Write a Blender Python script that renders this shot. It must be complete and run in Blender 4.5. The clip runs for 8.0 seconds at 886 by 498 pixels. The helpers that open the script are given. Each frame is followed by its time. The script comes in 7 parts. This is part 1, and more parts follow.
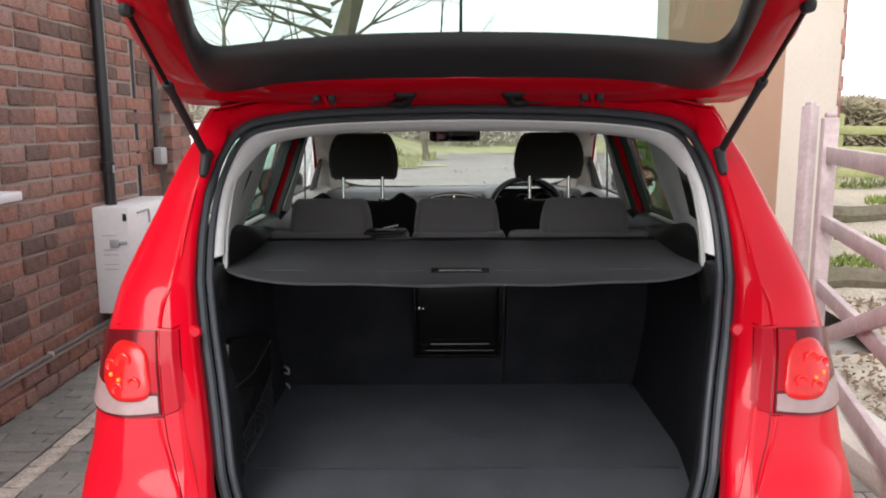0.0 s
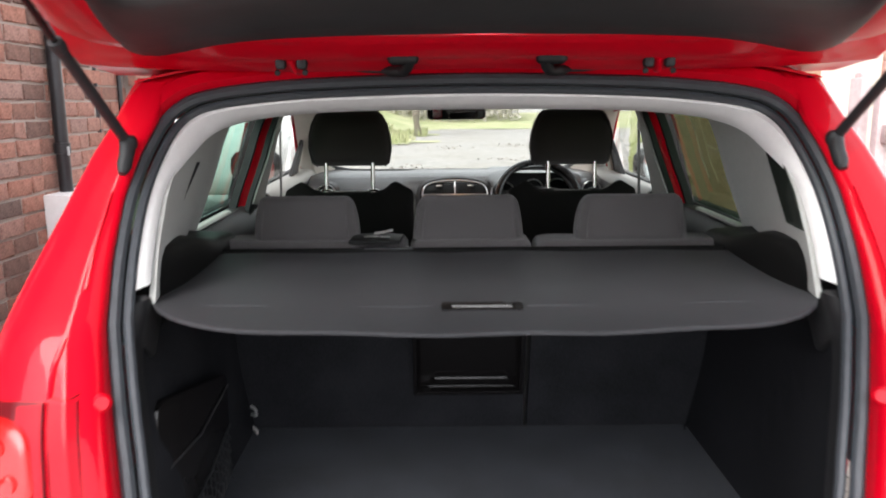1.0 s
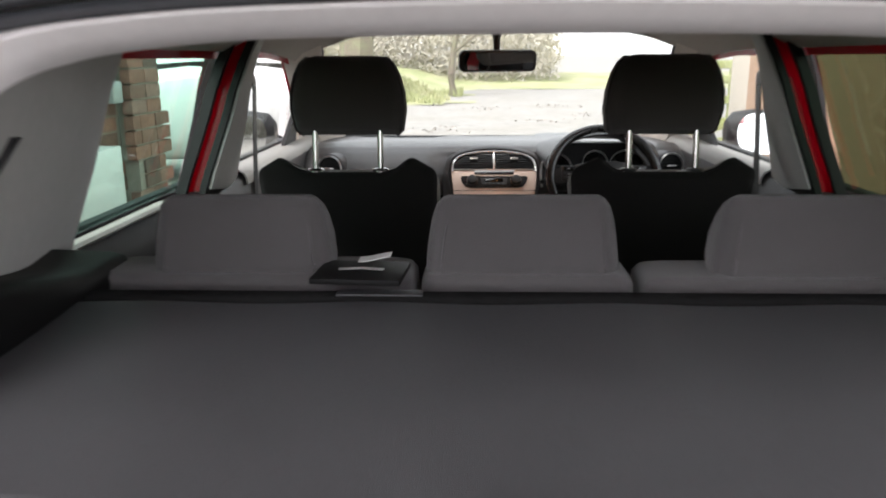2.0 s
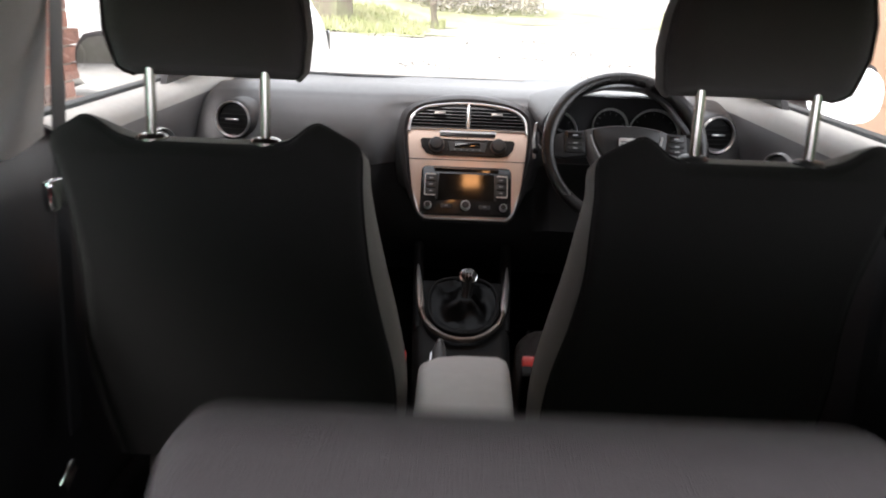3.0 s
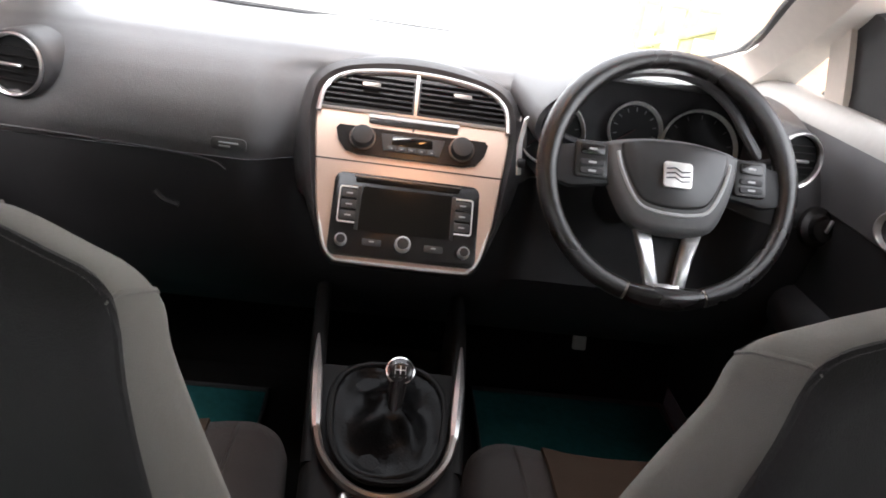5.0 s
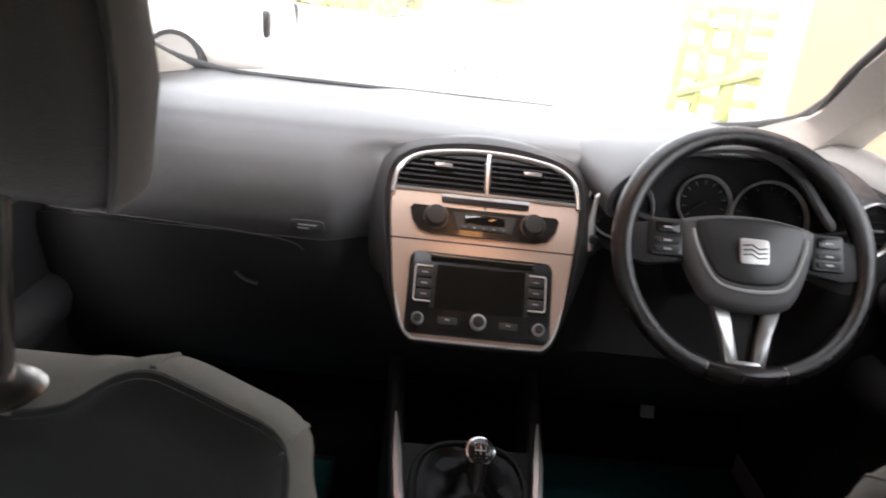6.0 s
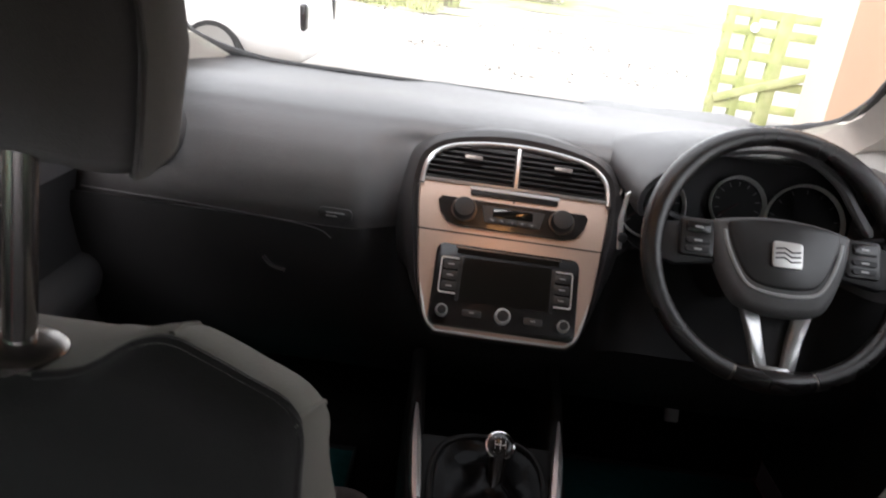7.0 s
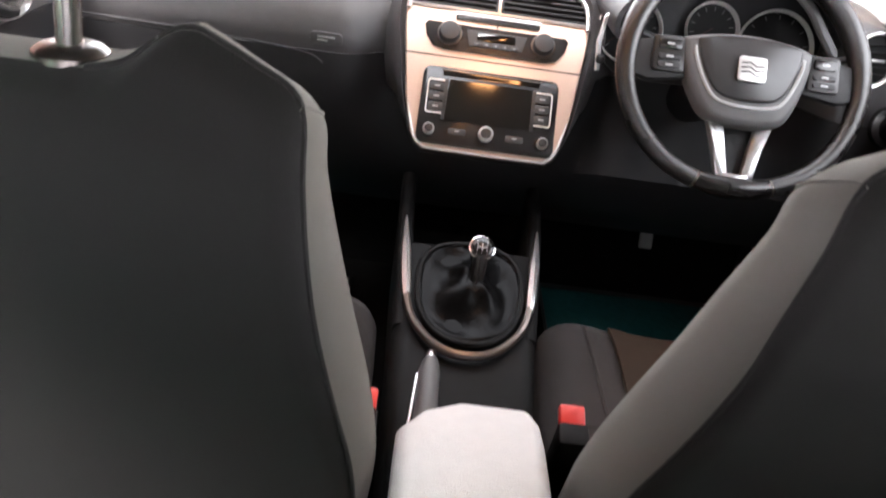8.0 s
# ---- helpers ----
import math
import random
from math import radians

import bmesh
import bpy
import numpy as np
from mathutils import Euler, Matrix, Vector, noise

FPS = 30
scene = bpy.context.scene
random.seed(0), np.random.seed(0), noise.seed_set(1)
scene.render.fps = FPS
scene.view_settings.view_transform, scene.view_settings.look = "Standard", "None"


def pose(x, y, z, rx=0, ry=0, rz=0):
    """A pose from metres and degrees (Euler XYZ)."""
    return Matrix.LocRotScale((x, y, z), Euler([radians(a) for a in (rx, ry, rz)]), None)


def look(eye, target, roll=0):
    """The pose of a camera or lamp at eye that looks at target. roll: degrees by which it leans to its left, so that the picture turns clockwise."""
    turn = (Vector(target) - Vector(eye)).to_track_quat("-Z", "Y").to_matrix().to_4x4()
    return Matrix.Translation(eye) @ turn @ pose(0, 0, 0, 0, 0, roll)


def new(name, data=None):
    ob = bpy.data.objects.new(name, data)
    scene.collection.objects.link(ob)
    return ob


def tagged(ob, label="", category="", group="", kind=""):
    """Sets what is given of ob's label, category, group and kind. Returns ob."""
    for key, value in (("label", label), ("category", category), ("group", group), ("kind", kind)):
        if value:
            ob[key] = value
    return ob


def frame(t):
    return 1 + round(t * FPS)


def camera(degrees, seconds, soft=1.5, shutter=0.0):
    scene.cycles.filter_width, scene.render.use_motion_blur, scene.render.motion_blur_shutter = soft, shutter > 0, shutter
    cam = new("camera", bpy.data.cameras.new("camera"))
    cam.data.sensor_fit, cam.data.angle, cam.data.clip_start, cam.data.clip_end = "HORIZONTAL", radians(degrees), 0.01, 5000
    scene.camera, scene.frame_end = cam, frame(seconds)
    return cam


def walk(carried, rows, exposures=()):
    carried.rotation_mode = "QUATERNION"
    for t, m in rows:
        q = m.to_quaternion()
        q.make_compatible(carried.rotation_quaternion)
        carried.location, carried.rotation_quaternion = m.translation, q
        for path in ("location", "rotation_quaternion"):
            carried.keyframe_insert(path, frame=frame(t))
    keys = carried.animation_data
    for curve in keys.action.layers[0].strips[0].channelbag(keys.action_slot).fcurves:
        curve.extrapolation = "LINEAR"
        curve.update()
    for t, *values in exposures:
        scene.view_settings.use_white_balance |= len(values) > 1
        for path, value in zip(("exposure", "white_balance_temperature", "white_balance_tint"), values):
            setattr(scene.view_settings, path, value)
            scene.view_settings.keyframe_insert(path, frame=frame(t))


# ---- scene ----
cam = camera(60.0, 8.0, 1.8, 0.4)
PATH = [
    (0, (-0.04, -1.56, 1.435), (-0.05, 0.414, 1.112), -0.3),
    (0.5, (-0.052, -1.386, 1.415), (-0.053, 0.578, 1.039), -0.3),
    (1, (-0.081, -1.036, 1.437), (-0.069, 0.926, 1.051), -0.4),
    (1.2, (-0.078, -0.884, 1.458), (-0.078, 1.079, 1.072), -0.4),
    (2.3, (-0.077, 0.027, 1.363), (-0.165, 1.948, 0.817), -0.4),
    (2.5, (-0.081, 0.212, 1.353), (-0.154, 2.122, 0.767), -0.7),
    (3, (-0.04, 0.585, 1.335), (-0.052, 2.479, 0.694), 2.3),
    (3.5, (-0.046, 0.966, 1.351), (-0.034, 2.851, 0.683), 5.1),
    (4, (-0.065, 1.217, 1.325), (-0.024, 3.074, 0.584), 5.4),
    (4.2, (-0.072, 1.279, 1.258), (0.04, 3.138, 0.53), 6.7),
    (5.3, (-0.058, 1.362, 1.296), (0.156, 3.189, 0.51), 9.0),
    (5.5, (-0.077, 1.363, 1.305), (0.128, 3.203, 0.548), 8.5),
    (6, (-0.122, 1.363, 1.328), (-0.028, 3.242, 0.651), 6.9),
    (6.5, (-0.151, 1.361, 1.323), (-0.155, 3.25, 0.667), 7.3),
    (7, (-0.118, 1.364, 1.317), (-0.097, 3.241, 0.628), 8.2),
    (7.5, (-0.099, 1.33, 1.274), (-0.016, 3.144, 0.437), 8.7),
    (8, (-0.096, 1.243, 1.263), (-0.016, 2.992, 0.296), 8.7),
]
EXPOSURE = [(0, 1.38, 6400, 13), (0.5, 1.7, 6400, 13), (1.2, 2.2, 6400, 13), (2.3, 2.3, 6450, 18), (3.0, 2.8, 6450, 20), (3.5, 3.4, 6450, 20), (4.0, 3.75, 6450, 20), (5.5, 3.9, 6450, 20), (6.5, 2.75, 6450, 20), (7.0, 2.75, 6450, 20), (7.5, 3.7, 6450, 20), (8.0, 4.6, 6500, 22)]
walk(cam, [(t, look(eye, target, roll)) for t, eye, target, roll in PATH], EXPOSURE)

# ---------------------------------------------------------------- light
world = bpy.data.worlds.new("overcast_sky")
scene.world = world
world.use_nodes = True
wn, wl = world.node_tree.nodes, world.node_tree.links
sky = wn.new("ShaderNodeTexSky")
sky.sky_type, sky.sun_disc = "NISHITA", False
sky.sun_elevation, sky.sun_rotation = radians(54), radians(214)
soften = wn.new("ShaderNodeHueSaturation")
soften.inputs["Saturation"].default_value = 0.12
wl.new(sky.outputs[0], soften.inputs["Color"])
wl.new(soften.outputs[0], wn["Background"].inputs["Color"])
wn["Background"].inputs["Strength"].default_value = 0.15

sun_data = bpy.data.lights.new("sun", "SUN")
sun_data.energy, sun_data.angle, sun_data.color = 1.1, radians(42), (1.0, 0.96, 0.9)
sun = new("sun", sun_data)
sun.matrix_world = look((-4, -6, 10), (0, 0, 0))


# ---------------------------------------------------------------- materials
def mat(name, colour, rough=0.5, metal=0.0, vary=0.12, grain=60.0, blotch=3.0, bump=0.0, bump_scale=300.0, coat=0.0,
        spec=0.5, second=None, second_amount=0.5, sheen=0.0, rough_vary=0.08):
    """A principled material whose colour varies at two scales, with fine relief."""
    m = bpy.data.materials.new(name)
    m.use_nodes = True
    n, l = m.node_tree.nodes, m.node_tree.links
    p = n["Principled BSDF"]
    co = n.new("ShaderNodeTexCoord")
    fine, wide = n.new("ShaderNodeTexNoise"), n.new("ShaderNodeTexNoise")
    fine.inputs["Scale"].default_value, fine.inputs["Detail"].default_value = grain, 4
    wide.inputs["Scale"].default_value, wide.inputs["Detail"].default_value = blotch, 5
    for t in (fine, wide):
        l.new(co.outputs["Object"], t.inputs["Vector"])
    both = n.new("ShaderNodeMath")
    both.operation = "ADD"
    l.new(fine.outputs["Fac"], both.inputs[0])
    l.new(wide.outputs["Fac"], both.inputs[1])
    span = n.new("ShaderNodeMapRange")
    span.inputs["From Min"].default_value, span.inputs["From Max"].default_value = 0.6, 1.4
    span.inputs["To Min"].default_value, span.inputs["To Max"].default_value = 1 - vary, 1 + vary
    l.new(both.outputs[0], span.inputs["Value"])
    base = n.new("ShaderNodeMix")
    base.data_type = "RGBA"
    base.inputs[6].default_value = (*colour, 1)
    base.inputs[7].default_value = (*(second or colour), 1)
    blot = n.new("ShaderNodeMapRange")
    blot.inputs["From Min"].default_value, blot.inputs["From Max"].default_value = 0.4, 0.65
    blot.inputs["To Max"].default_value = second_amount if second else 0.0
    l.new(wide.outputs["Fac"], blot.inputs["Value"])
    l.new(blot.outputs[0], base.inputs[0])
    tone = n.new("ShaderNodeVectorMath")
    tone.operation = "SCALE"
    l.new(base.outputs[2], tone.inputs[0])
    l.new(span.outputs[0], tone.inputs["Scale"])
    l.new(tone.outputs[0], p.inputs["Base Color"])
    gloss = n.new("ShaderNodeMapRange")
    gloss.inputs["To Min"].default_value, gloss.inputs["To Max"].default_value = max(0.02, rough - rough_vary), min(1, rough + rough_vary)
    l.new(wide.outputs["Fac"], gloss.inputs["Value"])
    l.new(gloss.outputs[0], p.inputs["Roughness"])
    p.inputs["Metallic"].default_value = metal
    p.inputs["Specular IOR Level"].default_value = spec
    p.inputs["Coat Weight"].default_value = coat
    p.inputs["Coat Roughness"].default_value = 0.04
    p.inputs["Sheen Weight"].default_value = sheen
    if bump:
        rough_noise, b = n.new("ShaderNodeTexNoise"), n.new("ShaderNodeBump")
        rough_noise.inputs["Scale"].default_value, rough_noise.inputs["Detail"].default_value = bump_scale, 3
        l.new(co.outputs["Object"], rough_noise.inputs["Vector"])
        b.inputs["Strength"].default_value, b.inputs["Distance"].default_value = bump, 0.004
        l.new(rough_noise.outputs["Fac"], b.inputs["Height"])
        l.new(b.outputs[0], p.inputs["Normal"])
    return m


def piece_mat(name, low, mid, high, rough=0.9, bump=0.8, bump_scale=90.0, blotch=18.0, vary=0.46):
    """For bricks and blocks: each piece takes its own tone between three colours, with grain and stains."""
    m = mat(name, mid, rough, vary=vary, grain=70, blotch=blotch, bump=bump, bump_scale=bump_scale, spec=0.25)
    n, l = m.node_tree.nodes, m.node_tree.links
    info, ramp = n.new("ShaderNodeObjectInfo"), n.new("ShaderNodeValToRGB")
    ramp.color_ramp.elements[0].color, ramp.color_ramp.elements[1].color = (*low, 1), (*high, 1)
    e = ramp.color_ramp.elements.new(0.5)
    e.color = (*mid, 1)
    isle = n.new("ShaderNodeNewGeometry")
    mix = n.new("ShaderNodeMath")
    mix.operation = "ADD"
    l.new(info.outputs["Random"], mix.inputs[0])
    l.new(isle.outputs["Random Per Island"], mix.inputs[1])
    wrap = n.new("ShaderNodeMath")
    wrap.operation = "FRACT"
    l.new(mix.outputs[0], wrap.inputs[0])
    l.new(wrap.outputs[0], ramp.inputs["Fac"])
    base = [x for x in n if x.bl_idname == "ShaderNodeMix"][0]
    l.new(ramp.outputs["Color"], base.inputs[6])
    return m


def glass_mat(name, tint, gloss_rough=0.02, reflect=0.025):
    m = bpy.data.materials.new(name)
    m.use_nodes = True
    n, l = m.node_tree.nodes, m.node_tree.links
    n.remove(n["Principled BSDF"])
    clear, shine, mix, face = (n.new("ShaderNode" + k) for k in ("BsdfTransparent", "BsdfGlossy", "MixShader", "LayerWeight"))
    clear.inputs["Color"].default_value = (*tint, 1)
    shine.inputs["Roughness"].default_value = gloss_rough
    face.inputs["Blend"].default_value = 0.5
    steep, low = n.new("ShaderNodeMath"), n.new("ShaderNodeMath")
    steep.operation, low.operation = "POWER", "MULTIPLY_ADD"
    steep.inputs[1].default_value = 5.0
    low.inputs[1].default_value, low.inputs[2].default_value = 0.6, reflect
    l.new(face.outputs["Facing"], steep.inputs[0])
    l.new(steep.outputs[0], low.inputs[0])
    l.new(low.outputs[0], mix.inputs[0])
    l.new(clear.outputs[0], mix.inputs[1])
    l.new(shine.outputs[0], mix.inputs[2])
    l.new(mix.outputs[0], n["Material Output"].inputs["Surface"])
    return m


RED = mat("red_paint", (0.55, 0.001, 0.012), 0.34, vary=0.04, grain=900, blotch=2, coat=0.42, spec=0.08, rough_vary=0.05)
SEAL = mat("rubber_seal", (0.022, 0.023, 0.025), 0.55, vary=0.2, bump=0.15, spec=0.4)
SLEEVE = mat("sleeve_rubber", (0.008, 0.008, 0.009), 0.5, vary=0.2, bump=0.15, spec=0.4)
BOOT_SEAL = mat("ribbed_boot_seal", (0.042, 0.047, 0.054), 0.42, vary=0.2, bump=0.15, spec=0.5)
PLASTIC = mat("dark_plastic", (0.018, 0.018, 0.019), 0.5, vary=0.15, bump=0.25, bump_scale=900, spec=0.4)
DASH = mat("dash_plastic", (0.053, 0.0515, 0.0525), 0.40, vary=0.12, bump=0.35, bump_scale=700, spec=0.9)
LAMP_LENS = mat("lamp_lens", (0.8, 0.6, 0.35), 0.4, vary=0.02)
glow = LAMP_LENS.node_tree.nodes["Principled BSDF"]
glow.inputs["Emission Color"].default_value = (1.0, 0.47, 0.16, 1)
glow.inputs["Emission Strength"].default_value = 3.0
DOOR_GREY = mat("door_plastic", (0.085, 0.085, 0.087), 0.42, vary=0.1, bump=0.3, bump_scale=700, spec=0.6)
HOOD = mat("hood_plastic", (0.04, 0.039, 0.040), 0.45, vary=0.1, bump=0.3, bump_scale=700, spec=0.5)
CONSOLE_BLACK = mat("console_plastic", (0.006, 0.006, 0.006), 0.55, vary=0.15, bump=0.2, bump_scale=700, spec=0.15)
PILLAR_TRIM = mat("pale_pillar_trim", (0.70, 0.665, 0.6), 0.7, vary=0.05, bump=0.2, bump_scale=700, spec=0.25)
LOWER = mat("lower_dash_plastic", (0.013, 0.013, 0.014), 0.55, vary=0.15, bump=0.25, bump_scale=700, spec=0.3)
GREY_TRIM = mat("grey_pillar_trim", (0.43, 0.435, 0.415), 0.6, vary=0.06, bump=0.15, bump_scale=800, spec=0.3)
LIGHT_TRIM = mat("light_trim", (0.76, 0.75, 0.74), 0.5, vary=0.05, bump=0.1, bump_scale=700, spec=0.4)
HEADLINER = mat("headliner_cloth", (0.5, 0.48, 0.44), 0.9, vary=0.08, bump=0.3, bump_scale=600, spec=0.1)
CLOTH = mat("grey_seat_cloth", (0.088, 0.082, 0.082), 0.88, vary=0.16, grain=900, bump=0.5, bump_scale=1500, spec=0.2, sheen=0.25)
CLOTH_SIDE = mat("grey_green_seat_cloth", (0.150, 0.143, 0.128), 0.85, vary=0.2, grain=900, bump=0.5, bump_scale=1500, spec=0.2, sheen=0.2)
CLOTH_BACK = mat("black_seat_cloth", (0.0118, 0.0106, 0.0102), 0.85, vary=0.25, grain=900, bump=0.5, bump_scale=1500, spec=0.2, sheen=0.12)
HEAD_CLOTH = mat("brown_black_cloth", (0.054, 0.047, 0.042), 0.86, vary=0.18, grain=900, bump=0.5, bump_scale=1500, spec=0.2, sheen=0.2)
HEAD_SIDE = mat("brown_grey_cloth", (0.095, 0.087, 0.076), 0.86, vary=0.18, grain=900, bump=0.5, bump_scale=1500, spec=0.2, sheen=0.2)
INSERT = mat("brown_seat_insert", (0.062, 0.042, 0.030), 0.88, vary=0.2, grain=700, bump=0.5, bump_scale=1200, spec=0.2)
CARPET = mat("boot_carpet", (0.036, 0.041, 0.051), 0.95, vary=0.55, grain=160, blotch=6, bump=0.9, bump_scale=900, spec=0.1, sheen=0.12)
SHADED_CARPET = mat("shaded_side_carpet", (0.014, 0.0145, 0.017), 0.95, vary=0.3, grain=500, blotch=6, bump=0.9, bump_scale=900, spec=0.1)
FLOOR_CARPET = mat("black_floor_carpet", (0.012, 0.012, 0.012), 0.95, vary=0.3, bump=0.7, bump_scale=700, spec=0.05)
COVER = mat("cover_vinyl", (0.044, 0.045, 0.049), 0.62, vary=0.2, grain=220, blotch=5, bump=0.4, bump_scale=900, spec=0.35)
BINDING = mat("dark_red_binding", (0.03, 0.005, 0.006), 0.8, vary=0.15)
MAT_GREEN = mat("green_mat", (0.012, 0.085, 0.088), 0.9, vary=0.25, bump=0.6, bump_scale=500, spec=0.1)
BRONZE = mat("champagne_silver_trim", (0.66, 0.51, 0.42), 0.38, metal=0.65, vary=0.05, grain=500, spec=0.5)
SILVER = mat("silver_trim", (0.62, 0.62, 0.62), 0.3, metal=0.9, vary=0.05, grain=300)
CHROME = mat("chrome", (0.8, 0.8, 0.8), 0.12, metal=1.0, vary=0.03)
STEEL = mat("steel_pole", (0.48, 0.46, 0.44), 0.2, metal=1.0, vary=0.05)
GLOSS_BLACK = mat("gloss_black", (0.010, 0.009, 0.009), 0.26, vary=0.1, coat=0.25, spec=0.4)
SCREEN = mat("dark_screen", (0.008, 0.007, 0.006), 0.09, vary=0.05, spec=0.5)
DIAL_BLACK = mat("dial_black", (0.006, 0.006, 0.006), 0.5, vary=0.1, spec=0.2)
GAITER = mat("gaiter_leather", (0.004, 0.004, 0.0042), 0.28, vary=0.2, bump=0.15, bump_scale=300, spec=0.07)
LEATHER = mat("black_leather", (0.013, 0.012, 0.0115), 0.27, vary=0.15, bump=0.2, bump_scale=900, spec=0.75)
LINING = mat("grey_tailgate_lining", (0.024, 0.025, 0.027), 0.5, vary=0.1, bump=0.3, bump_scale=700)
HUB = mat("hub_plastic", (0.1, 0.1, 0.1), 0.5, vary=0.08, bump=0.2, bump_scale=900)
RING = mat("satin_silver_ring", (0.72, 0.72, 0.7), 0.42, metal=0.5, vary=0.05)
SHADED_TRIM = mat("shaded_olive_trim", (0.028, 0.034, 0.028), 0.12, vary=0.1, coat=0.5)
BUTTON = mat("dark_button", (0.03, 0.03, 0.03), 0.35, vary=0.1)
SATIN = mat("satin_collar", (0.2, 0.18, 0.165), 0.3, metal=0.85, vary=0.08)
COLLAR = mat("dark_satin_collar", (0.12, 0.108, 0.1), 0.26, metal=0.85, vary=0.08)
CUSHION = mat("brown_black_seat_cloth", (0.042, 0.034, 0.031), 0.88, vary=0.18, grain=900, bump=0.5, bump_scale=1500, spec=0.2, sheen=0.2)
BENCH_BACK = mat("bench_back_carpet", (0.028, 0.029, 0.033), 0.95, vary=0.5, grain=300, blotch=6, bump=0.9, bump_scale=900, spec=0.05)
WHITE_MARK = mat("white_marking", (0.75, 0.75, 0.75), 0.6, vary=0.05)
RED_PLASTIC = mat("red_buckle_plastic", (0.75, 0.05, 0.04), 0.4, vary=0.06)
VINYL_ARM = mat("light_grey_vinyl", (0.62, 0.605, 0.59), 0.5, vary=0.06, bump=0.35, bump_scale=600)
LENS_DARK = mat("lamp_dark_red_lens", (0.10, 0.002, 0.005), 0.2, vary=0.15, coat=0.15, spec=0.2)
LENS_STRIP = mat("reflector_strip", (0.36, 0.004, 0.013), 0.3, vary=0.08, coat=0.1, spec=0.1)
LENS_CUP = mat("lamp_reflector_cup", (0.85, 0.02, 0.018), 0.2, vary=0.2, grain=60, coat=0.4)
LENS_BRIGHT = mat("lamp_bright_red_lens", (0.55, 0.006, 0.006), 0.25, vary=0.25, grain=50, coat=0.3, spec=0.3)
LENS_CLEAR = mat("lamp_clear_lens", (0.30, 0.2, 0.19), 0.3, vary=0.18, grain=50, coat=0.25)
LENS_AMBER = mat("lamp_amber", (0.9, 0.3, 0.03), 0.25, vary=0.1)
GLASS = glass_mat("clear_glass", (0.93, 0.96, 0.94))
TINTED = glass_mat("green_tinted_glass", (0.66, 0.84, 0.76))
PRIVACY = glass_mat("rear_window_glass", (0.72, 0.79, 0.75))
# darker tint stands in for the dim view beyond these panes
TINTED_SHADE = glass_mat("shade_tinted_glass", (0.36, 0.44, 0.36), reflect=0.03)
MIRROR = mat("mirror_glass", (0.85, 0.85, 0.85), 0.02, metal=1.0, vary=0.0, rough_vary=0.0)
TYRE = mat("tyre_rubber", (0.02, 0.02, 0.02), 0.85, vary=0.2, bump=0.3)
WHITE_CAR = mat("white_car_paint", (0.8, 0.8, 0.8), 0.3, vary=0.03, coat=1.0)
BRICK = piece_mat("brick", (0.15, 0.105, 0.09), (0.35, 0.175, 0.13), (0.30, 0.195, 0.165))
MORTAR = mat("mortar", (0.40, 0.355, 0.315), 0.95, vary=0.25, grain=90, blotch=4, bump=0.8, bump_scale=120, spec=0.1, second=(0.30, 0.265, 0.235))
BLOCK = piece_mat("paving_block", (0.21, 0.205, 0.185), (0.245, 0.235, 0.21), (0.28, 0.265, 0.24), bump=0.5, bump_scale=200, vary=0.22)
BLOCK_PALE = piece_mat("pale_paving_block", (0.38, 0.34, 0.29), (0.45, 0.4, 0.34), (0.5, 0.45, 0.38), bump_scale=200)
JOINT_SAND = mat("joint_sand", (0.06, 0.056, 0.05), 0.95, vary=0.3, grain=80, bump=0.8, bump_scale=150)
RENDER_WALL = mat("beige_render", (0.50, 0.33, 0.225), 0.92, vary=0.08, grain=60, blotch=1.5, bump=0.5, bump_scale=150, spec=0.15)
WHITE_WALL = mat("white_masonry_paint", (0.56, 0.50, 0.42), 0.85, vary=0.06, bump=0.4, bump_scale=120)
PAINTED_WOOD = mat("weathered_painted_wood", (0.43, 0.345, 0.34), 0.75, vary=0.15, grain=40, blotch=5, bump=0.5, bump_scale=120, second=(0.54, 0.46, 0.45))
MOSSY_WOOD = mat("mossy_wood", (0.30, 0.33, 0.13), 0.9, vary=0.25, grain=40, blotch=6, bump=0.7, bump_scale=100, second=(0.36, 0.34, 0.2))
WHITE_BOX = mat("white_enamel", (0.84, 0.83, 0.82), 0.45, vary=0.06, grain=30, blotch=3, second=(0.74, 0.72, 0.7))
PIPE = mat("black_pipe_paint", (0.018, 0.018, 0.02), 0.4, vary=0.2)
WHITE_PAINT = mat("white_gloss_paint", (0.8, 0.8, 0.8), 0.4, vary=0.04)
GREY_BOX = mat("grey_enamel", (0.4, 0.41, 0.41), 0.5, vary=0.08)
BARK = mat("bark", (0.16, 0.13, 0.1), 0.95, vary=0.35, grain=20, blotch=2, bump=1.0, bump_scale=40, second=(0.14, 0.16, 0.08))
VERGE = mat("verge_grass", (0.30, 0.32, 0.15), 0.9, vary=0.35, grain=12, blotch=0.6, second=(0.38, 0.33, 0.24))
WOODS = mat("winter_woods", (0.42, 0.38, 0.32), 0.9, vary=0.4, grain=15, blotch=0.5, second=(0.3, 0.28, 0.18))
GRASS = mat("grass", (0.19, 0.26, 0.055), 0.9, vary=0.35, grain=12, blotch=0.8, second=(0.2, 0.22, 0.07))
HEDGE = mat("winter_hedge", (0.27, 0.22, 0.15), 0.9, vary=0.4, grain=15, blotch=1.5, second=(0.2, 0.2, 0.1))
YARD = mat("worn_yard", (0.30, 0.28, 0.26), 0.85, vary=0.4, grain=5, blotch=0.5, bump=0.8, bump_scale=14, second=(0.13, 0.112, 0.09))
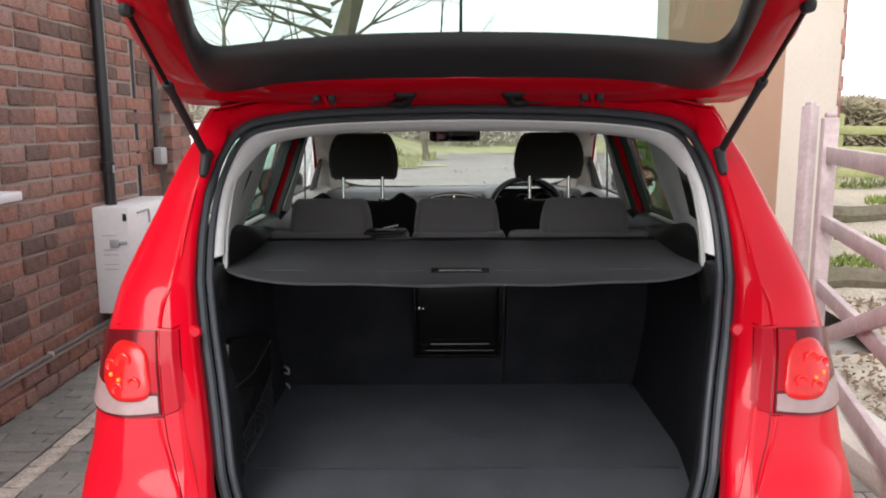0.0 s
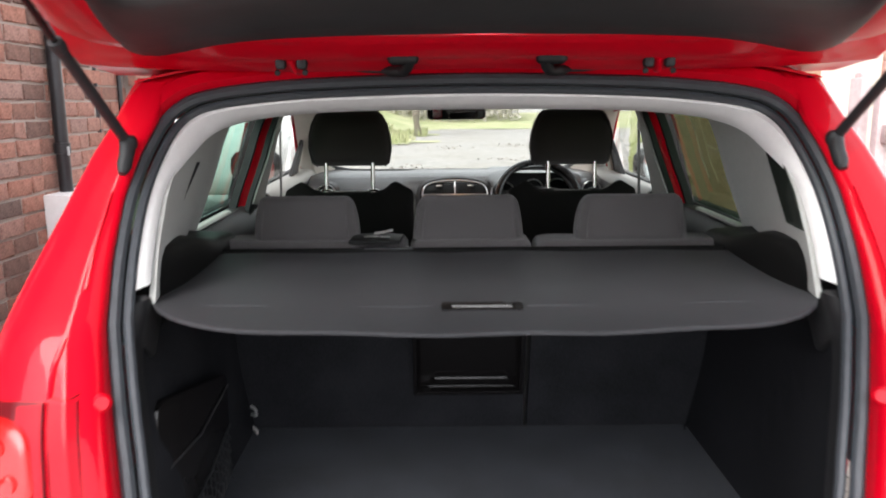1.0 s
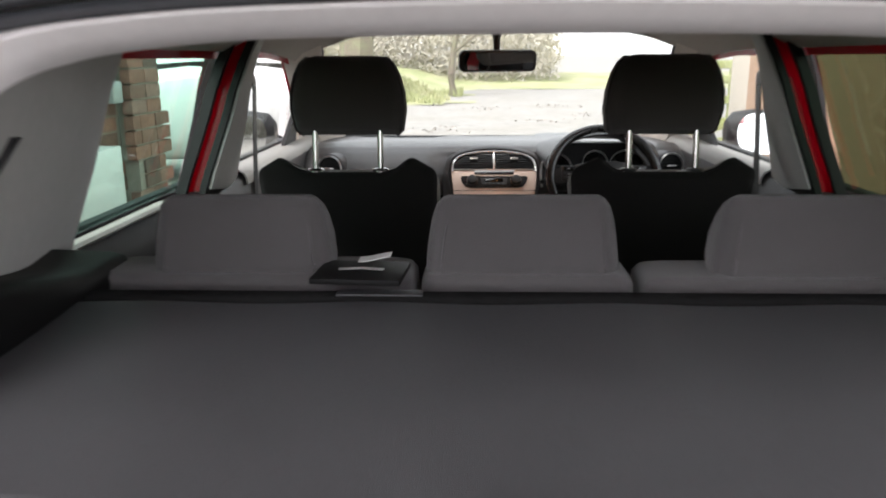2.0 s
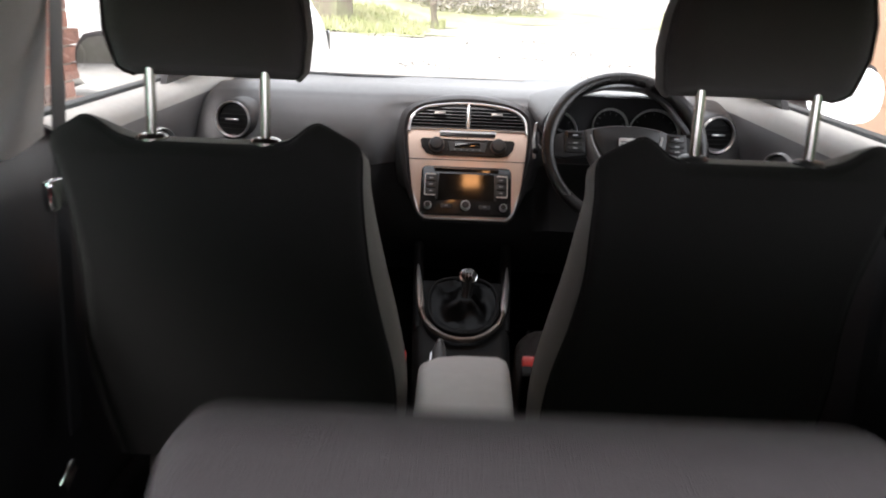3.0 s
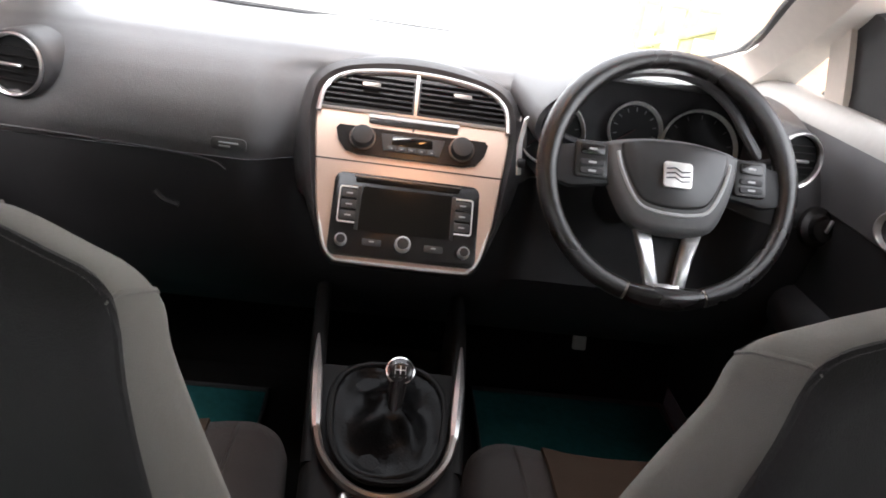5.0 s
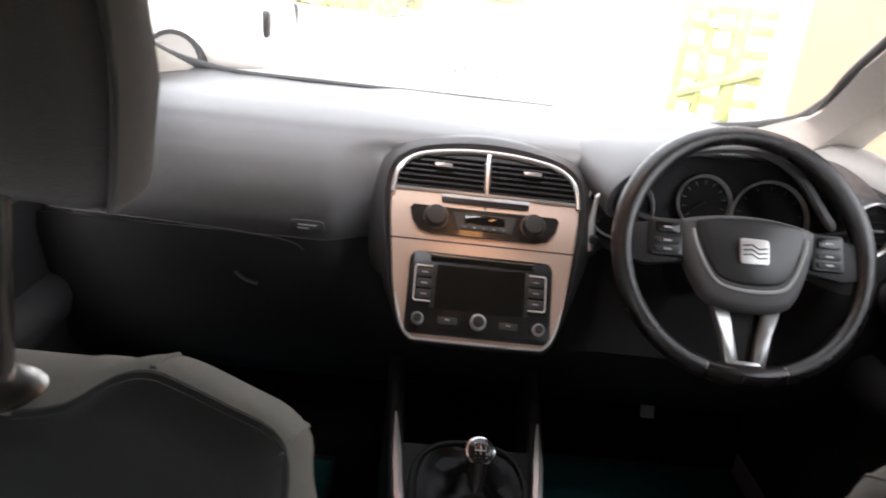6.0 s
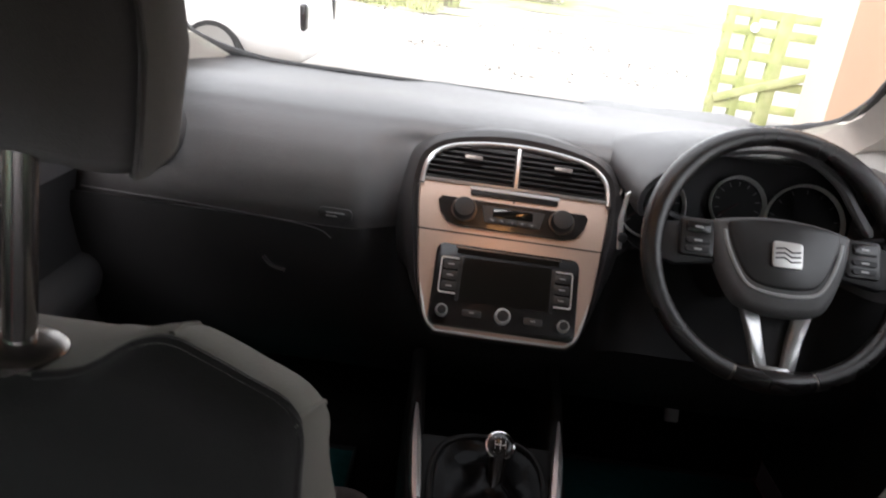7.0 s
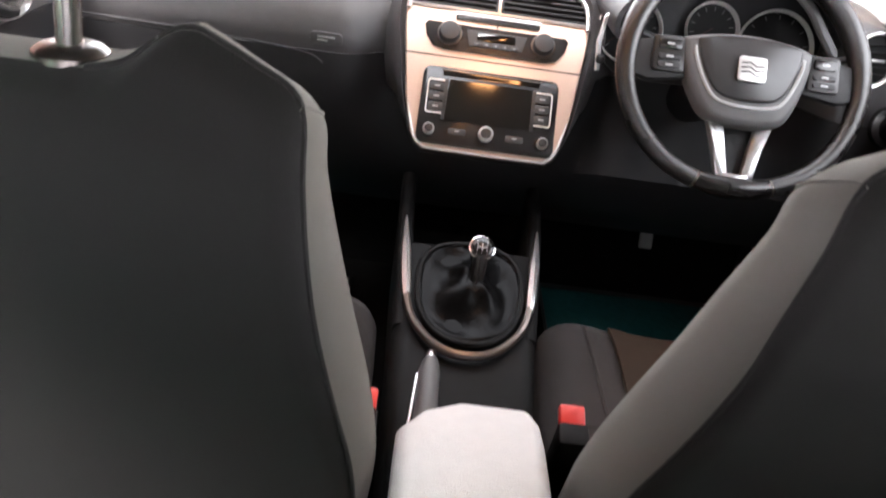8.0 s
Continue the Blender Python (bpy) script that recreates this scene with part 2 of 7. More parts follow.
LITTER = mat("leaf_litter", (0.46, 0.41, 0.33), 0.95, vary=0.4, grain=40, blotch=4, bump=1.0, bump_scale=60, second=(0.34, 0.28, 0.2))
LEAF = mat("dead_leaf", (0.17, 0.11, 0.07), 0.85, vary=0.4, grain=10)
DAMP_LEAF = mat("damp_leaf", (0.24, 0.21, 0.18), 0.85, vary=0.3, grain=10)
STONE = mat("pale_stone_kerb", (0.55, 0.51, 0.45), 0.85, vary=0.15, grain=60, blotch=5, bump=0.6, bump_scale=120)
LEAD = mat("lead_pipe", (0.16, 0.15, 0.14), 0.6, vary=0.25, grain=30, blotch=4, bump=0.3, bump_scale=150)
SKY_BLOCK = mat("sky_block_masonry", (0.13, 0.115, 0.10), 0.92, vary=0.3, grain=20, blotch=1.2, bump=0.6, bump_scale=60, second=(0.08, 0.09, 0.06))
PAPER = mat("white_paper", (0.7, 0.7, 0.68), 0.7, vary=0.05)


# ---------------------------------------------------------------- builders
def part(name, bm, material, parent=None, label="", sharp=38, at=None):
    """Links a bmesh built in world places as one mesh, under a thing or a part (or as a thing at 'at')."""
    base = Vector(at) if at else Vector((0, 0, 0))
    up = parent
    while up:
        base += up.location
        up = up.parent
    bmesh.ops.remove_doubles(bm, verts=bm.verts, dist=1e-5)
    bmesh.ops.recalc_face_normals(bm, faces=bm.faces)
    bm.transform(Matrix.Translation(-base))
    me = bpy.data.meshes.new(name)
    bm.to_mesh(me)
    bm.free()
    me.polygons.foreach_set("use_smooth", [True] * len(me.polygons))
    me.set_sharp_from_angle(angle=radians(sharp))
    me.materials.append(material)
    ob = new(name, me)
    if parent:
        ob.parent = parent
    elif at:
        ob.location = at
    if label:
        ob["label"] = label
    return ob


def thing(name, at, label, category, group="", kind=""):
    ob = new(name)
    ob.empty_display_size = 0.05
    ob.location = at
    return tagged(ob, label, category, group, kind)


def B():
    return bmesh.new()


def rbox(bm, c, size, r=0.008, seg=2, turn=None):
    """A box with rounded edges; turn in degrees."""
    made = bmesh.ops.create_cube(bm, size=1.0)["verts"]
    bmesh.ops.scale(bm, vec=size, verts=made)
    edges = list({e for v in made for e in v.link_edges})
    r = min(r, min(size) * 0.48)
    if r > 0:
        out = bmesh.ops.bevel(bm, geom=edges, offset=r, segments=seg, profile=0.5, affect="EDGES")
        made = list({v for f in out["faces"] for v in f.verts} | {v for v in made if v.is_valid})
    m = Matrix.Translation(c)
    if turn:
        m = m @ Euler([radians(a) for a in turn]).to_matrix().to_4x4()
    bmesh.ops.transform(bm, matrix=m, verts=made)
    return made


def loft(bm, rings, closed=True, cap=True):
    """Skin over rings of equally many points."""
    vs = [[bm.verts.new(p) for p in ring] for ring in rings]
    n = len(rings[0])
    for a, b in zip(vs, vs[1:]):
        for i in range(n if closed else n - 1):
            j = (i + 1) % n
            bm.faces.new((a[i], a[j], b[j], b[i]))
    if cap and closed:
        bm.faces.new(list(reversed(vs[0])))
        bm.faces.new(vs[-1])
    return vs


def sheet(bm, rows, thick=0.004):
    """A skin through rows of points, with thickness to one side."""
    rows = [[Vector(p) for p in r] for r in rows]
    h, w = len(rows), len(rows[0])

    def normal(i, j):
        a = rows[min(i + 1, h - 1)][j] - rows[max(i - 1, 0)][j]
        b = rows[i][min(j + 1, w - 1)] - rows[i][max(j - 1, 0)]
        n = a.cross(b)
        return n.normalized() if n.length > 1e-9 else Vector((0, 0, 1))

    top = [[bm.verts.new(rows[i][j]) for j in range(w)] for i in range(h)]
    low = [[bm.verts.new(rows[i][j] - normal(i, j) * thick) for j in range(w)] for i in range(h)]
    for i in range(h - 1):
        for j in range(w - 1):
            bm.faces.new((top[i][j], top[i][j + 1], top[i + 1][j + 1], top[i + 1][j]))
            bm.faces.new((low[i][j], low[i + 1][j], low[i + 1][j + 1], low[i][j + 1]))
    edge = [(0, j) for j in range(w)] + [(i, w - 1) for i in range(1, h)] + [(h - 1, j) for j in range(w - 2, -1, -1)] + [(i, 0) for i in range(h - 2, 0, -1)]
    for (a, b), (c, d) in zip(edge, edge[1:] + edge[:1]):
        bm.faces.new((top[a][b], low[a][b], low[c][d], top[c][d]))


def smooth_line(pts, n=6, closed=False):
    """A smooth curve through points."""
    pts = [Vector(p) for p in pts]
    k, out = len(pts), []
    for i in range(k if closed else k - 1):
        if closed:
            a, b, c, d = (pts[(i + o) % k] for o in (-1, 0, 1, 2))
        else:
            a, b, c, d = pts[max(i - 1, 0)], pts[i], pts[i + 1], pts[min(i + 2, k - 1)]
        for s in range(n):
            t = s / n
            out.append(0.5 * (2 * b + (c - a) * t + (2 * a - 5 * b + 4 * c - d) * t * t + (3 * b - a - 3 * c + d) * t ** 3))
    if not closed:
        out.append(pts[-1])
    return out


def tube(bm, pts, r, seg=8, closed=False, squash=1.0, up=(0, 0, 1)):
    """A round bar along points; r a number or one per point."""
    pts = [Vector(p) for p in pts]
    k = len(pts)
    rings = []
    for i, p in enumerate(pts):
        a = pts[(i + 1) % k] if closed or i < k - 1 else p
        b = pts[i - 1] if closed or i > 0 else p
        along = (a - b).normalized()
        side = along.cross(Vector(up))
        side = side.normalized() if side.length > 1e-4 else along.orthogonal().normalized()
        over = side.cross(along)
        rad = r[i] if isinstance(r, (list, tuple)) else r
        rings.append([p + side * math.cos(t) * rad + over * math.sin(t) * rad * squash for t in (2 * math.pi * s / seg for s in range(seg))])
    if closed:
        rings.append(rings[0])
    loft(bm, rings, True, not closed)


def lathe(bm, profile, m, seg=24):
    """Turns (radius, height) pairs round the z axis of the pose m."""
    rings = [[m @ Vector((r * math.cos(t), r * math.sin(t), h)) for t in (2 * math.pi * s / seg for s in range(seg))] for r, h in profile]
    loft(bm, rings, True, profile[0] != profile[-1])


def rrect(w, h, r, n=4, cx=0.0, cy=0.0):
    """A rounded rectangle's outline, anticlockwise."""
    out = []
    for sx, sy, a0 in ((1, -1, -90), (1, 1, 0), (-1, 1, 90), (-1, -1, 180)):
        for s in range(n + 1):
            a = radians(a0 + 90 * s / n)
            out.append((cx + sx * (w / 2 - r) + r * math.cos(a), cy + sy * (h / 2 - r) + r * math.sin(a)))
    return out


def plate(bm, outline, at, depth, lip=0.0):
    """A plate from a flat outline; at(u, v, d) gives places, d the height out of the plane. lip: rounding of the front edge."""
    c = (sum(p[0] for p in outline) / len(outline), sum(p[1] for p in outline) / len(outline))
    rings = [[at(u, v, 0.0) for u, v in outline], [at(u, v, depth - lip) for u, v in outline]]
    if lip:
        def inset(p, k):
            d = math.hypot(p[0] - c[0], p[1] - c[1]) or 1
            return (p[0] - (p[0] - c[0]) / d * k, p[1] - (p[1] - c[1]) / d * k)
        rings.append([at(*inset(p, lip * 0.35), depth - lip * 0.3) for p in outline])
        rings.append([at(*inset(p, lip), depth) for p in outline])
    loft(bm, rings)


def ring_plate(bm, outer, inner, at, depth):
    """A flat frame between two outlines of equally many points."""
    k = len(outer)
    rows = [[at(*outer[i % k], 0.0) for i in range(k)], [at(*outer[i % k], depth) for i in range(k)],
            [at(*inner[i % k], depth) for i in range(k)], [at(*inner[i % k], 0.0) for i in range(k)]]
    rows.append(rows[0])
    loft(bm, rows, True, False)


def lerp(x, xs, ys):
    return float(np.interp(x, xs, ys))


# ---------------------------------------------------------------- the red car: shell
CAR = thing("car", (0, 2.2, 0), "shiny red family car with its tailgate raised, parked on block paving", "car")
SEAL_Z = [0.56, 0.654, 0.7, 0.854, 0.964, 1.079, 1.172, 1.285, 1.358, 1.414, 1.45, 1.52]
SEAL_Y = [-0.045, -0.033, -0.026, 0.034, 0.093, 0.157, 0.238, 0.337, 0.4, 0.447, 0.474, 0.535]
SEAL_XZ = [(0, 1.484), (0.28, 1.478), (0.42, 1.469), (0.52, 1.455), (0.57, 1.436), (0.603, 1.4), (0.624, 1.34), (0.634, 1.27), (0.63, 1.18),
           (0.614, 1.08), (0.588, 0.964), (0.56, 0.854), (0.532, 0.7), (0.515, 0.63), (0.49, 0.573), (0.44, 0.55), (0, 0.545)]


def rear_y(z):
    return lerp(z, SEAL_Z, SEAL_Y)


def rim(inward=0.0, ahead=0.0):
    """The closed outline of the boot opening, moved towards its middle and ahead."""
    half = SEAL_XZ + [(-x, z) for x, z in SEAL_XZ[-2:0:-1]]
    pts = smooth_line([(x, 0, z) for x, z in half], 5, True)
    k, out = len(pts), []
    for i, p in enumerate(pts):
        d = pts[(i + 1) % k] - pts[i - 1]
        n = Vector((d.z, 0, -d.x)).normalized()
        if n.dot(Vector((0, 0, 1.03)) - p) < 0:
            n = -n
        q = p + n * inward
        out.append(Vector((q.x, rear_y(p.z) + ahead, q.z)))
    return out


bm = B()
tube(bm, rim(0.010, -0.004), 0.0115, 8, True, up=(0, 1, 0))
part("boot_seal", bm, BOOT_SEAL, CAR, "black rubber seal round the boot opening")
bm = B()
tube(bm, rim(0.030, 0.008), 0.0085, 8, True, up=(0, 1, 0))
part("inner_seal_lip", bm, BOOT_SEAL, CAR)

# trim inside the seal: pale above, dark below
WIDE = [(0.034, 0.012), (0.038, 0.012), (0.044, 0.028), (0.05, 0.05), (0.052, 0.075)]
rings = []
for (a, b), share in zip(WIDE, (0.0, 0.3, 0.65, 0.9, 1.0)):
    ring = []
    for p, flat, base in zip(rim(a, b), rim(0.035, b), rim()):
        # below the cover the dark trim stays behind the seal
        p = p.lerp(flat, max(0.0, min(1.0, (1.10 - base.z) / 0.08)))
        # the roof lining's rear edge hangs lower at the top and in the corners
        hang = share * lerp(base.z, [1.28, 1.40, 1.45, 1.47, 1.484], [0.0, 0.026, 0.034, 0.026, 0.018])
        q = p + (Vector((0, p.y, 1.15)) - p).normalized() * hang
        q.y -= (b - 0.012) * 0.5 * max(0.0, min(1.0, (1.36 - base.z) / 0.06))
        ring.append(q)
    rings.append(ring)
k = len(rings[0])
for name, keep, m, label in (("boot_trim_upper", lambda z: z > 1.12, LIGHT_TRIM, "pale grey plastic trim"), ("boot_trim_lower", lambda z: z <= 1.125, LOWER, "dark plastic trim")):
    idx = [i for i in range(k) if keep(rings[0][i].z)]
    start = next((n for n in range(len(idx)) if idx[n] - idx[n - 1] > 1), 0)
    idx = idx[start:] + idx[:start]
    bm = B()
    sheet(bm, [[r[i] for i in idx] for r in rings], 0.004)
    part(name, bm, m, CAR, label)

W_Z = [0.18, 0.3, 0.6, 0.85, 1.0, 1.06, 1.12, 1.24, 1.34, 1.44, 1.5]
W_X = [0.8, 0.835, 0.852, 0.84, 0.83, 0.818, 0.8, 0.757, 0.727, 0.685, 0.64]


def half_width(z):
    return lerp(z, W_Z, W_X)


def seal_x(z):
    side = [p for p in SEAL_XZ[5:14]][::-1]
    return lerp(z, [p[1] for p in side], [p[0] for p in side])


def skin(u, z):
    """The outer skin round the rear corner (right side): u runs from the seal outwards and ahead."""
    xs, ys, w = seal_x(max(z, 0.63)), rear_y(max(z, 0.6)), half_width(z)
    if z < 0.75:
        ys -= 0.06 * min(1, (0.75 - z) / 0.15)
    k = lerp(z, [0.6, 0.95, 1.1, 1.25, 1.45], [1, 1, 0.75, 0.45, 0.35])
    x2 = xs + 0.05 * min(1, (w - xs) / 0.2)
    pts = [(xs, ys), (xs - 0.004, ys - 0.055 * k), (x2 - 0.02, ys - 0.082 * k), (x2, ys - 0.084 * k),
           (x2 + (w - x2) * 0.45, ys - 0.066 * k), (x2 + (w - x2) * 0.8, ys - 0.004), (w - 0.012, ys + 0.09), (w, ys + 0.26), (w + 0.004, max(ys + 0.4, 0.62))]
    f = u * (len(pts) - 1)
    i = min(int(f), len(pts) - 2)
    t = f - i
    a, b, c, d = (Vector((*pts[min(max(i + o, 0), len(pts) - 1)], 0)) for o in (-1, 0, 1, 2))
    p = 0.5 * (2 * b + (c - a) * t + (2 * a - 5 * b + 4 * c - d) * t * t + (3 * b - a - 3 * c + d) * t ** 3)
    return Vector((p.x, p.y, z))


def skin_patch(u0, u1, z0, z1, nu, nz, out, side):
    """Rows of places on the rear corner, a little outside of the skin."""
    rows = []
    for i in range(nz + 1):
        row = []
        for j in range(nu + 1):
            lo_u, hi_u = (q(i / nz) if callable(q) else q for q in (u0, u1))
            u = lo_u + (hi_u - lo_u) * j / nu
            lo_z, hi_z = (q(j / nu) if callable(q) else q for q in (z0, z1))
            z = lo_z + (hi_z - lo_z) * i / nz
            p = skin(u, z)
            n = (skin(min(u + 0.01, 1), z) - skin(max(u - 0.01, 0), z)).cross(Vector((0, 0, 1))).normalized()
            p = p + n * out
            row.append(Vector((p.x * side, p.y, p.z)))
        rows.append(row)
    return rows


for side in (-1, 1):
    bm = B()
    sheet(bm, skin_patch(0, 1, 0.62, 1.47, 40, 34, 0.0, side), -0.003 * side)
    quarter = part("rear_quarter", bm, RED, CAR, sharp=60)
    # tail lamp: main lens, inner strip, bright cup, clear foot
    lamp_z0 = lambda t: 0.845 - 0.012 * math.sin(t * 3.0)
    bm = B()
    sheet(bm, skin_patch(0.408, 0.71, lamp_z0, lambda t: 1.002 - 0.03 * t * t, 14, 10, 0.007, side), -0.012 * side)
    lamp = part("tail_lamp", bm, LENS_DARK, CAR, "red tail lamp with a clear lower edge")
    bm = B()
    sheet(bm, skin_patch(0.412, 0.705, lambda t: 0.850 - 0.012 * math.sin(t * 3.0), lambda t: 0.880 + 0.024 * t * t, 14, 5, 0.0085, side), -0.006 * side)
    part("clear_lens", bm, LENS_CLEAR, lamp, "clear lens")
    bm = B()
    sheet(bm, skin_patch(0.410, 0.462, 0.886, lambda t: 1.0 - 0.004 * t, 6, 8, 0.0085, side), -0.006 * side)
    part("inner_lens", bm, LENS_STRIP, lamp, "plain red lens")
    # the round reflectors flow into one bright body
    spot = lambda u, z, out: skin_patch(u, u + 0.01, z, z + 0.01, 1, 1, out, side)[0][0]
    rings = []
    for k, out in ((1.0, 0.004), (0.985, 0.0115), (0.93, 0.0145), (0.80, 0.0165), (0.55, 0.0175), (0.25, 0.018)):
        ring = []
        for q in range(40):
            t = 2 * math.pi * q / 40
            lobe = 1 + 0.05 * math.cos(3 * t + 0.6) + 0.03 * math.cos(5 * t)
            ring.append(spot(0.499 + 0.077 * k * lobe * math.copysign(abs(math.cos(t)) ** 0.85, math.cos(t)), 0.921 + 0.057 * k * lobe * math.copysign(abs(math.sin(t)) ** 0.85, math.sin(t)), out))
        rings.append(ring)
    bm = B()
    loft(bm, rings)
    cup = part("bright_lens", bm, LENS_BRIGHT, lamp, "bright red lens of round reflectors", sharp=50)
    for cu, cz, r in ((0.492, 0.942, 0.018), (0.540, 0.932, 0.012), (0.463, 0.903, 0.0135), (0.508, 0.890, 0.0135)):
        p = spot(cu, cz, 0.0185)
        bm = B()
        lathe(bm, [(r * 0.05, -0.004), (r * 0.55, -0.003), (r * 0.8, 0.0), (r * 0.95, 0.0022), (r * 1.04, 0.001), (r * 1.06, -0.004)], Matrix.Translation(p) @ Euler((radians(90), 0, radians(18 * side))).to_matrix().to_4x4(), 20)
        part("reflector_cup", bm, LENS_CUP, lamp, "round red reflector")
    for du, dz in ((0.503, 0.907), (0.532, 0.914)):
        p = spot(du, dz, 0.0195)
        bm = B()
        lathe(bm, [(0.0005, 0.004), (0.004, 0.002), (0.005, -0.002)], Matrix.Translation(p) @ Euler((radians(90), 0, 0)).to_matrix().to_4x4(), 8)
        part("bulb", bm, LENS_AMBER, lamp, "amber bulb")
    bm = B()
    sheet(bm, skin_patch(0.225, 0.396, lambda t: 0.868 - 0.022 * t, 1.0, 8, 8, 0.004, side), -0.01 * side)
    part("inner_lamp_strip", bm, LENS_STRIP, CAR, "red reflector strip")
    # round rubber stop cap on the gutter
    p = skin(0.12, 0.99)
    bm = B()
    lathe(bm, [(0.0, 0.005), (0.010, 0.005), (0.013, 0.002), (0.015, 0)], Matrix.Translation((p.x * side, p.y - 0.002, p.z)) @ Euler((radians(75), 0, radians(-25 * side))).to_matrix().to_4x4(), 16)
    part("blanking_cap", bm, RED, CAR)
    # crease of the shoulder running down to the lamp
    bm = B()
    tube(bm, [skin_patch(u, u + 0.01, z, z + 0.01, 1, 1, 0.001, side)[0][0] for u, z in ((0.398, 1.004), (0.395, 1.02), (0.385, 1.045), (0.35, 1.068), (0.30, 1.082))], [0.004, 0.0045, 0.0045, 0.004, 0.001], 8)
    part("shoulder_crease", bm, RED, CAR)
    # gaps and folds between the panels of the rear corner
    on_skin = lambda line, out: smooth_line([skin_patch(u, u + 0.01, z, z + 0.01, 1, 1, out, side)[0][0] for u, z in line], 4)
    for name, line, r, m in (("panel_gap", ((0.71, 0.985), (0.56, 1.003), (0.40, 1.005), (0.30, 1.003), (0.21, 1.008)), 0.0012, LENS_DARK),
                             ("panel_gap", ((0.402, 1.0), (0.402, 0.93), (0.402, 0.845), (0.396, 0.79), (0.378, 0.74), (0.345, 0.70), (0.32, 0.64)), 0.0012, LENS_DARK),
                             ("panel_gap", ((0.70, 0.835), (0.55, 0.832), (0.42, 0.838), (0.40, 0.843), (0.30, 0.857), (0.25, 0.866), (0.05, 0.852)), 0.0012, LENS_DARK),
                             ("panel_gap", ((0.222, 1.0), (0.225, 0.93), (0.235, 0.868)), 0.002, LENS_DARK),
                             ("panel_fold", ((0.418, 0.832), (0.410, 0.79), (0.393, 0.74), (0.362, 0.70), (0.34, 0.64)), 0.004, RED),
                             ("panel_fold", ((0.25, 0.86), (0.235, 0.79), (0.195, 0.71), (0.17, 0.65)), 0.003, RED),
                             ("panel_fold", ((0.30, 1.28), (0.28, 1.22), (0.25, 1.17), (0.24, 1.14)), 0.003, RED)):
        bm = B()
        tube(bm, on_skin(line, 0.0), r, 6)
        part(name, bm, m, CAR)
    # lower side and doors, one panel each
    for name, y0, y1 in (("rear_wing", 0.60, 0.86), ("rear_door", 0.864, 1.60), ("front_door", 1.604, 2.78), ("front_wing", 2.784, 4.05)):
        bm = B()
        rows = []
        zs = np.linspace(0.2, 1.075, 12)
        for y in np.linspace(y0, y1, 8):
            grow = 0.03 * math.sin(min(1, max(0, (y - 0.5) / 3.6)) * math.pi) - 0.16 * max(0, (y - 3.4)) ** 2
            rows.append([((half_width(z) + grow + 0.004) * side, y, z - (0.2 * max(0, y - 2.62) * max(0, (z - 0.7) / 0.375))) for z in zs])
        sheet(bm, rows, -0.003 * side)
        part(name, bm, RED, CAR)
    # upper pillars, outer faces
    for name, lo, hi, m in (("c_pillar", (0.80, 0.80), (0.87, 0.86), RED),
                            ("b_pillar_cover", (1.70, 1.64), (1.86, 1.74), PLASTIC)):
        bm = B()
        rows = []
        for z in np.linspace(1.07, 1.46, 8):
            t = (z - 1.07) / 0.39
            a, b = lo[0] + (lo[1] - lo[0]) * t, hi[0] + (hi[1] - hi[0]) * t
            rows.append([((half_width(z) + 0.012) * side, a + (b - a) * s / 3, z) for s in range(4)])
        sheet(bm, rows, 0.012 * side)
        part(name, bm, m, CAR)
    # rear edge of the front door, facing back between two rubbers
    for name, i0, i1, o0, o1, m in (("window_rubber", 0.046, 0.020, -0.014, -0.010, SLEEVE), ("door_edge", 0.074, 0.020, 0.026, 0.020, RED), ("window_rubber", 0.090, 0.072, -0.004, 0.0, SLEEVE)):
        bm = B()
        rows = []
        for z in np.linspace(1.06, 1.45, 7):
            base = 1.572 + 0.04 * (z - 1.12) / 0.26
            rows.append([((half_width(z) - i0 + (i0 - i1) * q / 2) * side, base + o0 + (o1 - o0) * q / 2, z) for q in range(3)])
        sheet(bm, rows, -0.012 * side)
        part(name, bm, m, CAR)
    # belt rail and roof rail along the windows
    bm = B()
    tube(bm, [((half_width(1.075) + 0.012) * side, y, 1.075) for y in np.linspace(0.5, 2.85, 8)], 0.016, 8)
    part("belt_moulding", bm, SEAL, CAR)
    bm = B()
    rows = []
    for y in np.linspace(0.5, 2.45, 12):
        drop = 0.10 * max(0, y - 2.1) ** 1.3 + 0.02 * max(0, 0.8 - y)
        rows.append([((half_width(z) + 0.012) * side, y, z - drop) for z in (1.40, 1.43, 1.46, 1.485)])
    sheet(bm, rows, 0.02 * side)
    part("roof_rail", bm, RED, CAR)
    # side glass; the right rear pane is tinted darker to stand for shade outside
    for name, corner, m in (("rear_door_glass", ((0.86, 1.08), (0.85, 1.42), (1.6, 1.08), (1.6, 1.42)), TINTED if side < 0 else TINTED_SHADE),
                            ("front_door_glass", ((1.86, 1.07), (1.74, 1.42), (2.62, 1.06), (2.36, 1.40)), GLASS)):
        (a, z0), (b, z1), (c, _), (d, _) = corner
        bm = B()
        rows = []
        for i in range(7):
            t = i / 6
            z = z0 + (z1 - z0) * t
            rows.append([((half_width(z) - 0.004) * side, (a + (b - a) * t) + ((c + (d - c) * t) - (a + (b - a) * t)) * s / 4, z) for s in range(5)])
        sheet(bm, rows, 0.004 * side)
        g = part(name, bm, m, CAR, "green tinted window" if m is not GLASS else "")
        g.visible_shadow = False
    # quarter glass in the rear pillar
    bm = B()
    rows = []
    for i in range(5):
        t = i / 4
        z = 1.12 + 0.24 * t
        rows.append([((half_width(z) - 0.002) * side, 0.62 + 0.12 * t + (0.20 - 0.12 * t) * s / 3, z) for s in range(4)])
    sheet(bm, rows, 0.004 * side)
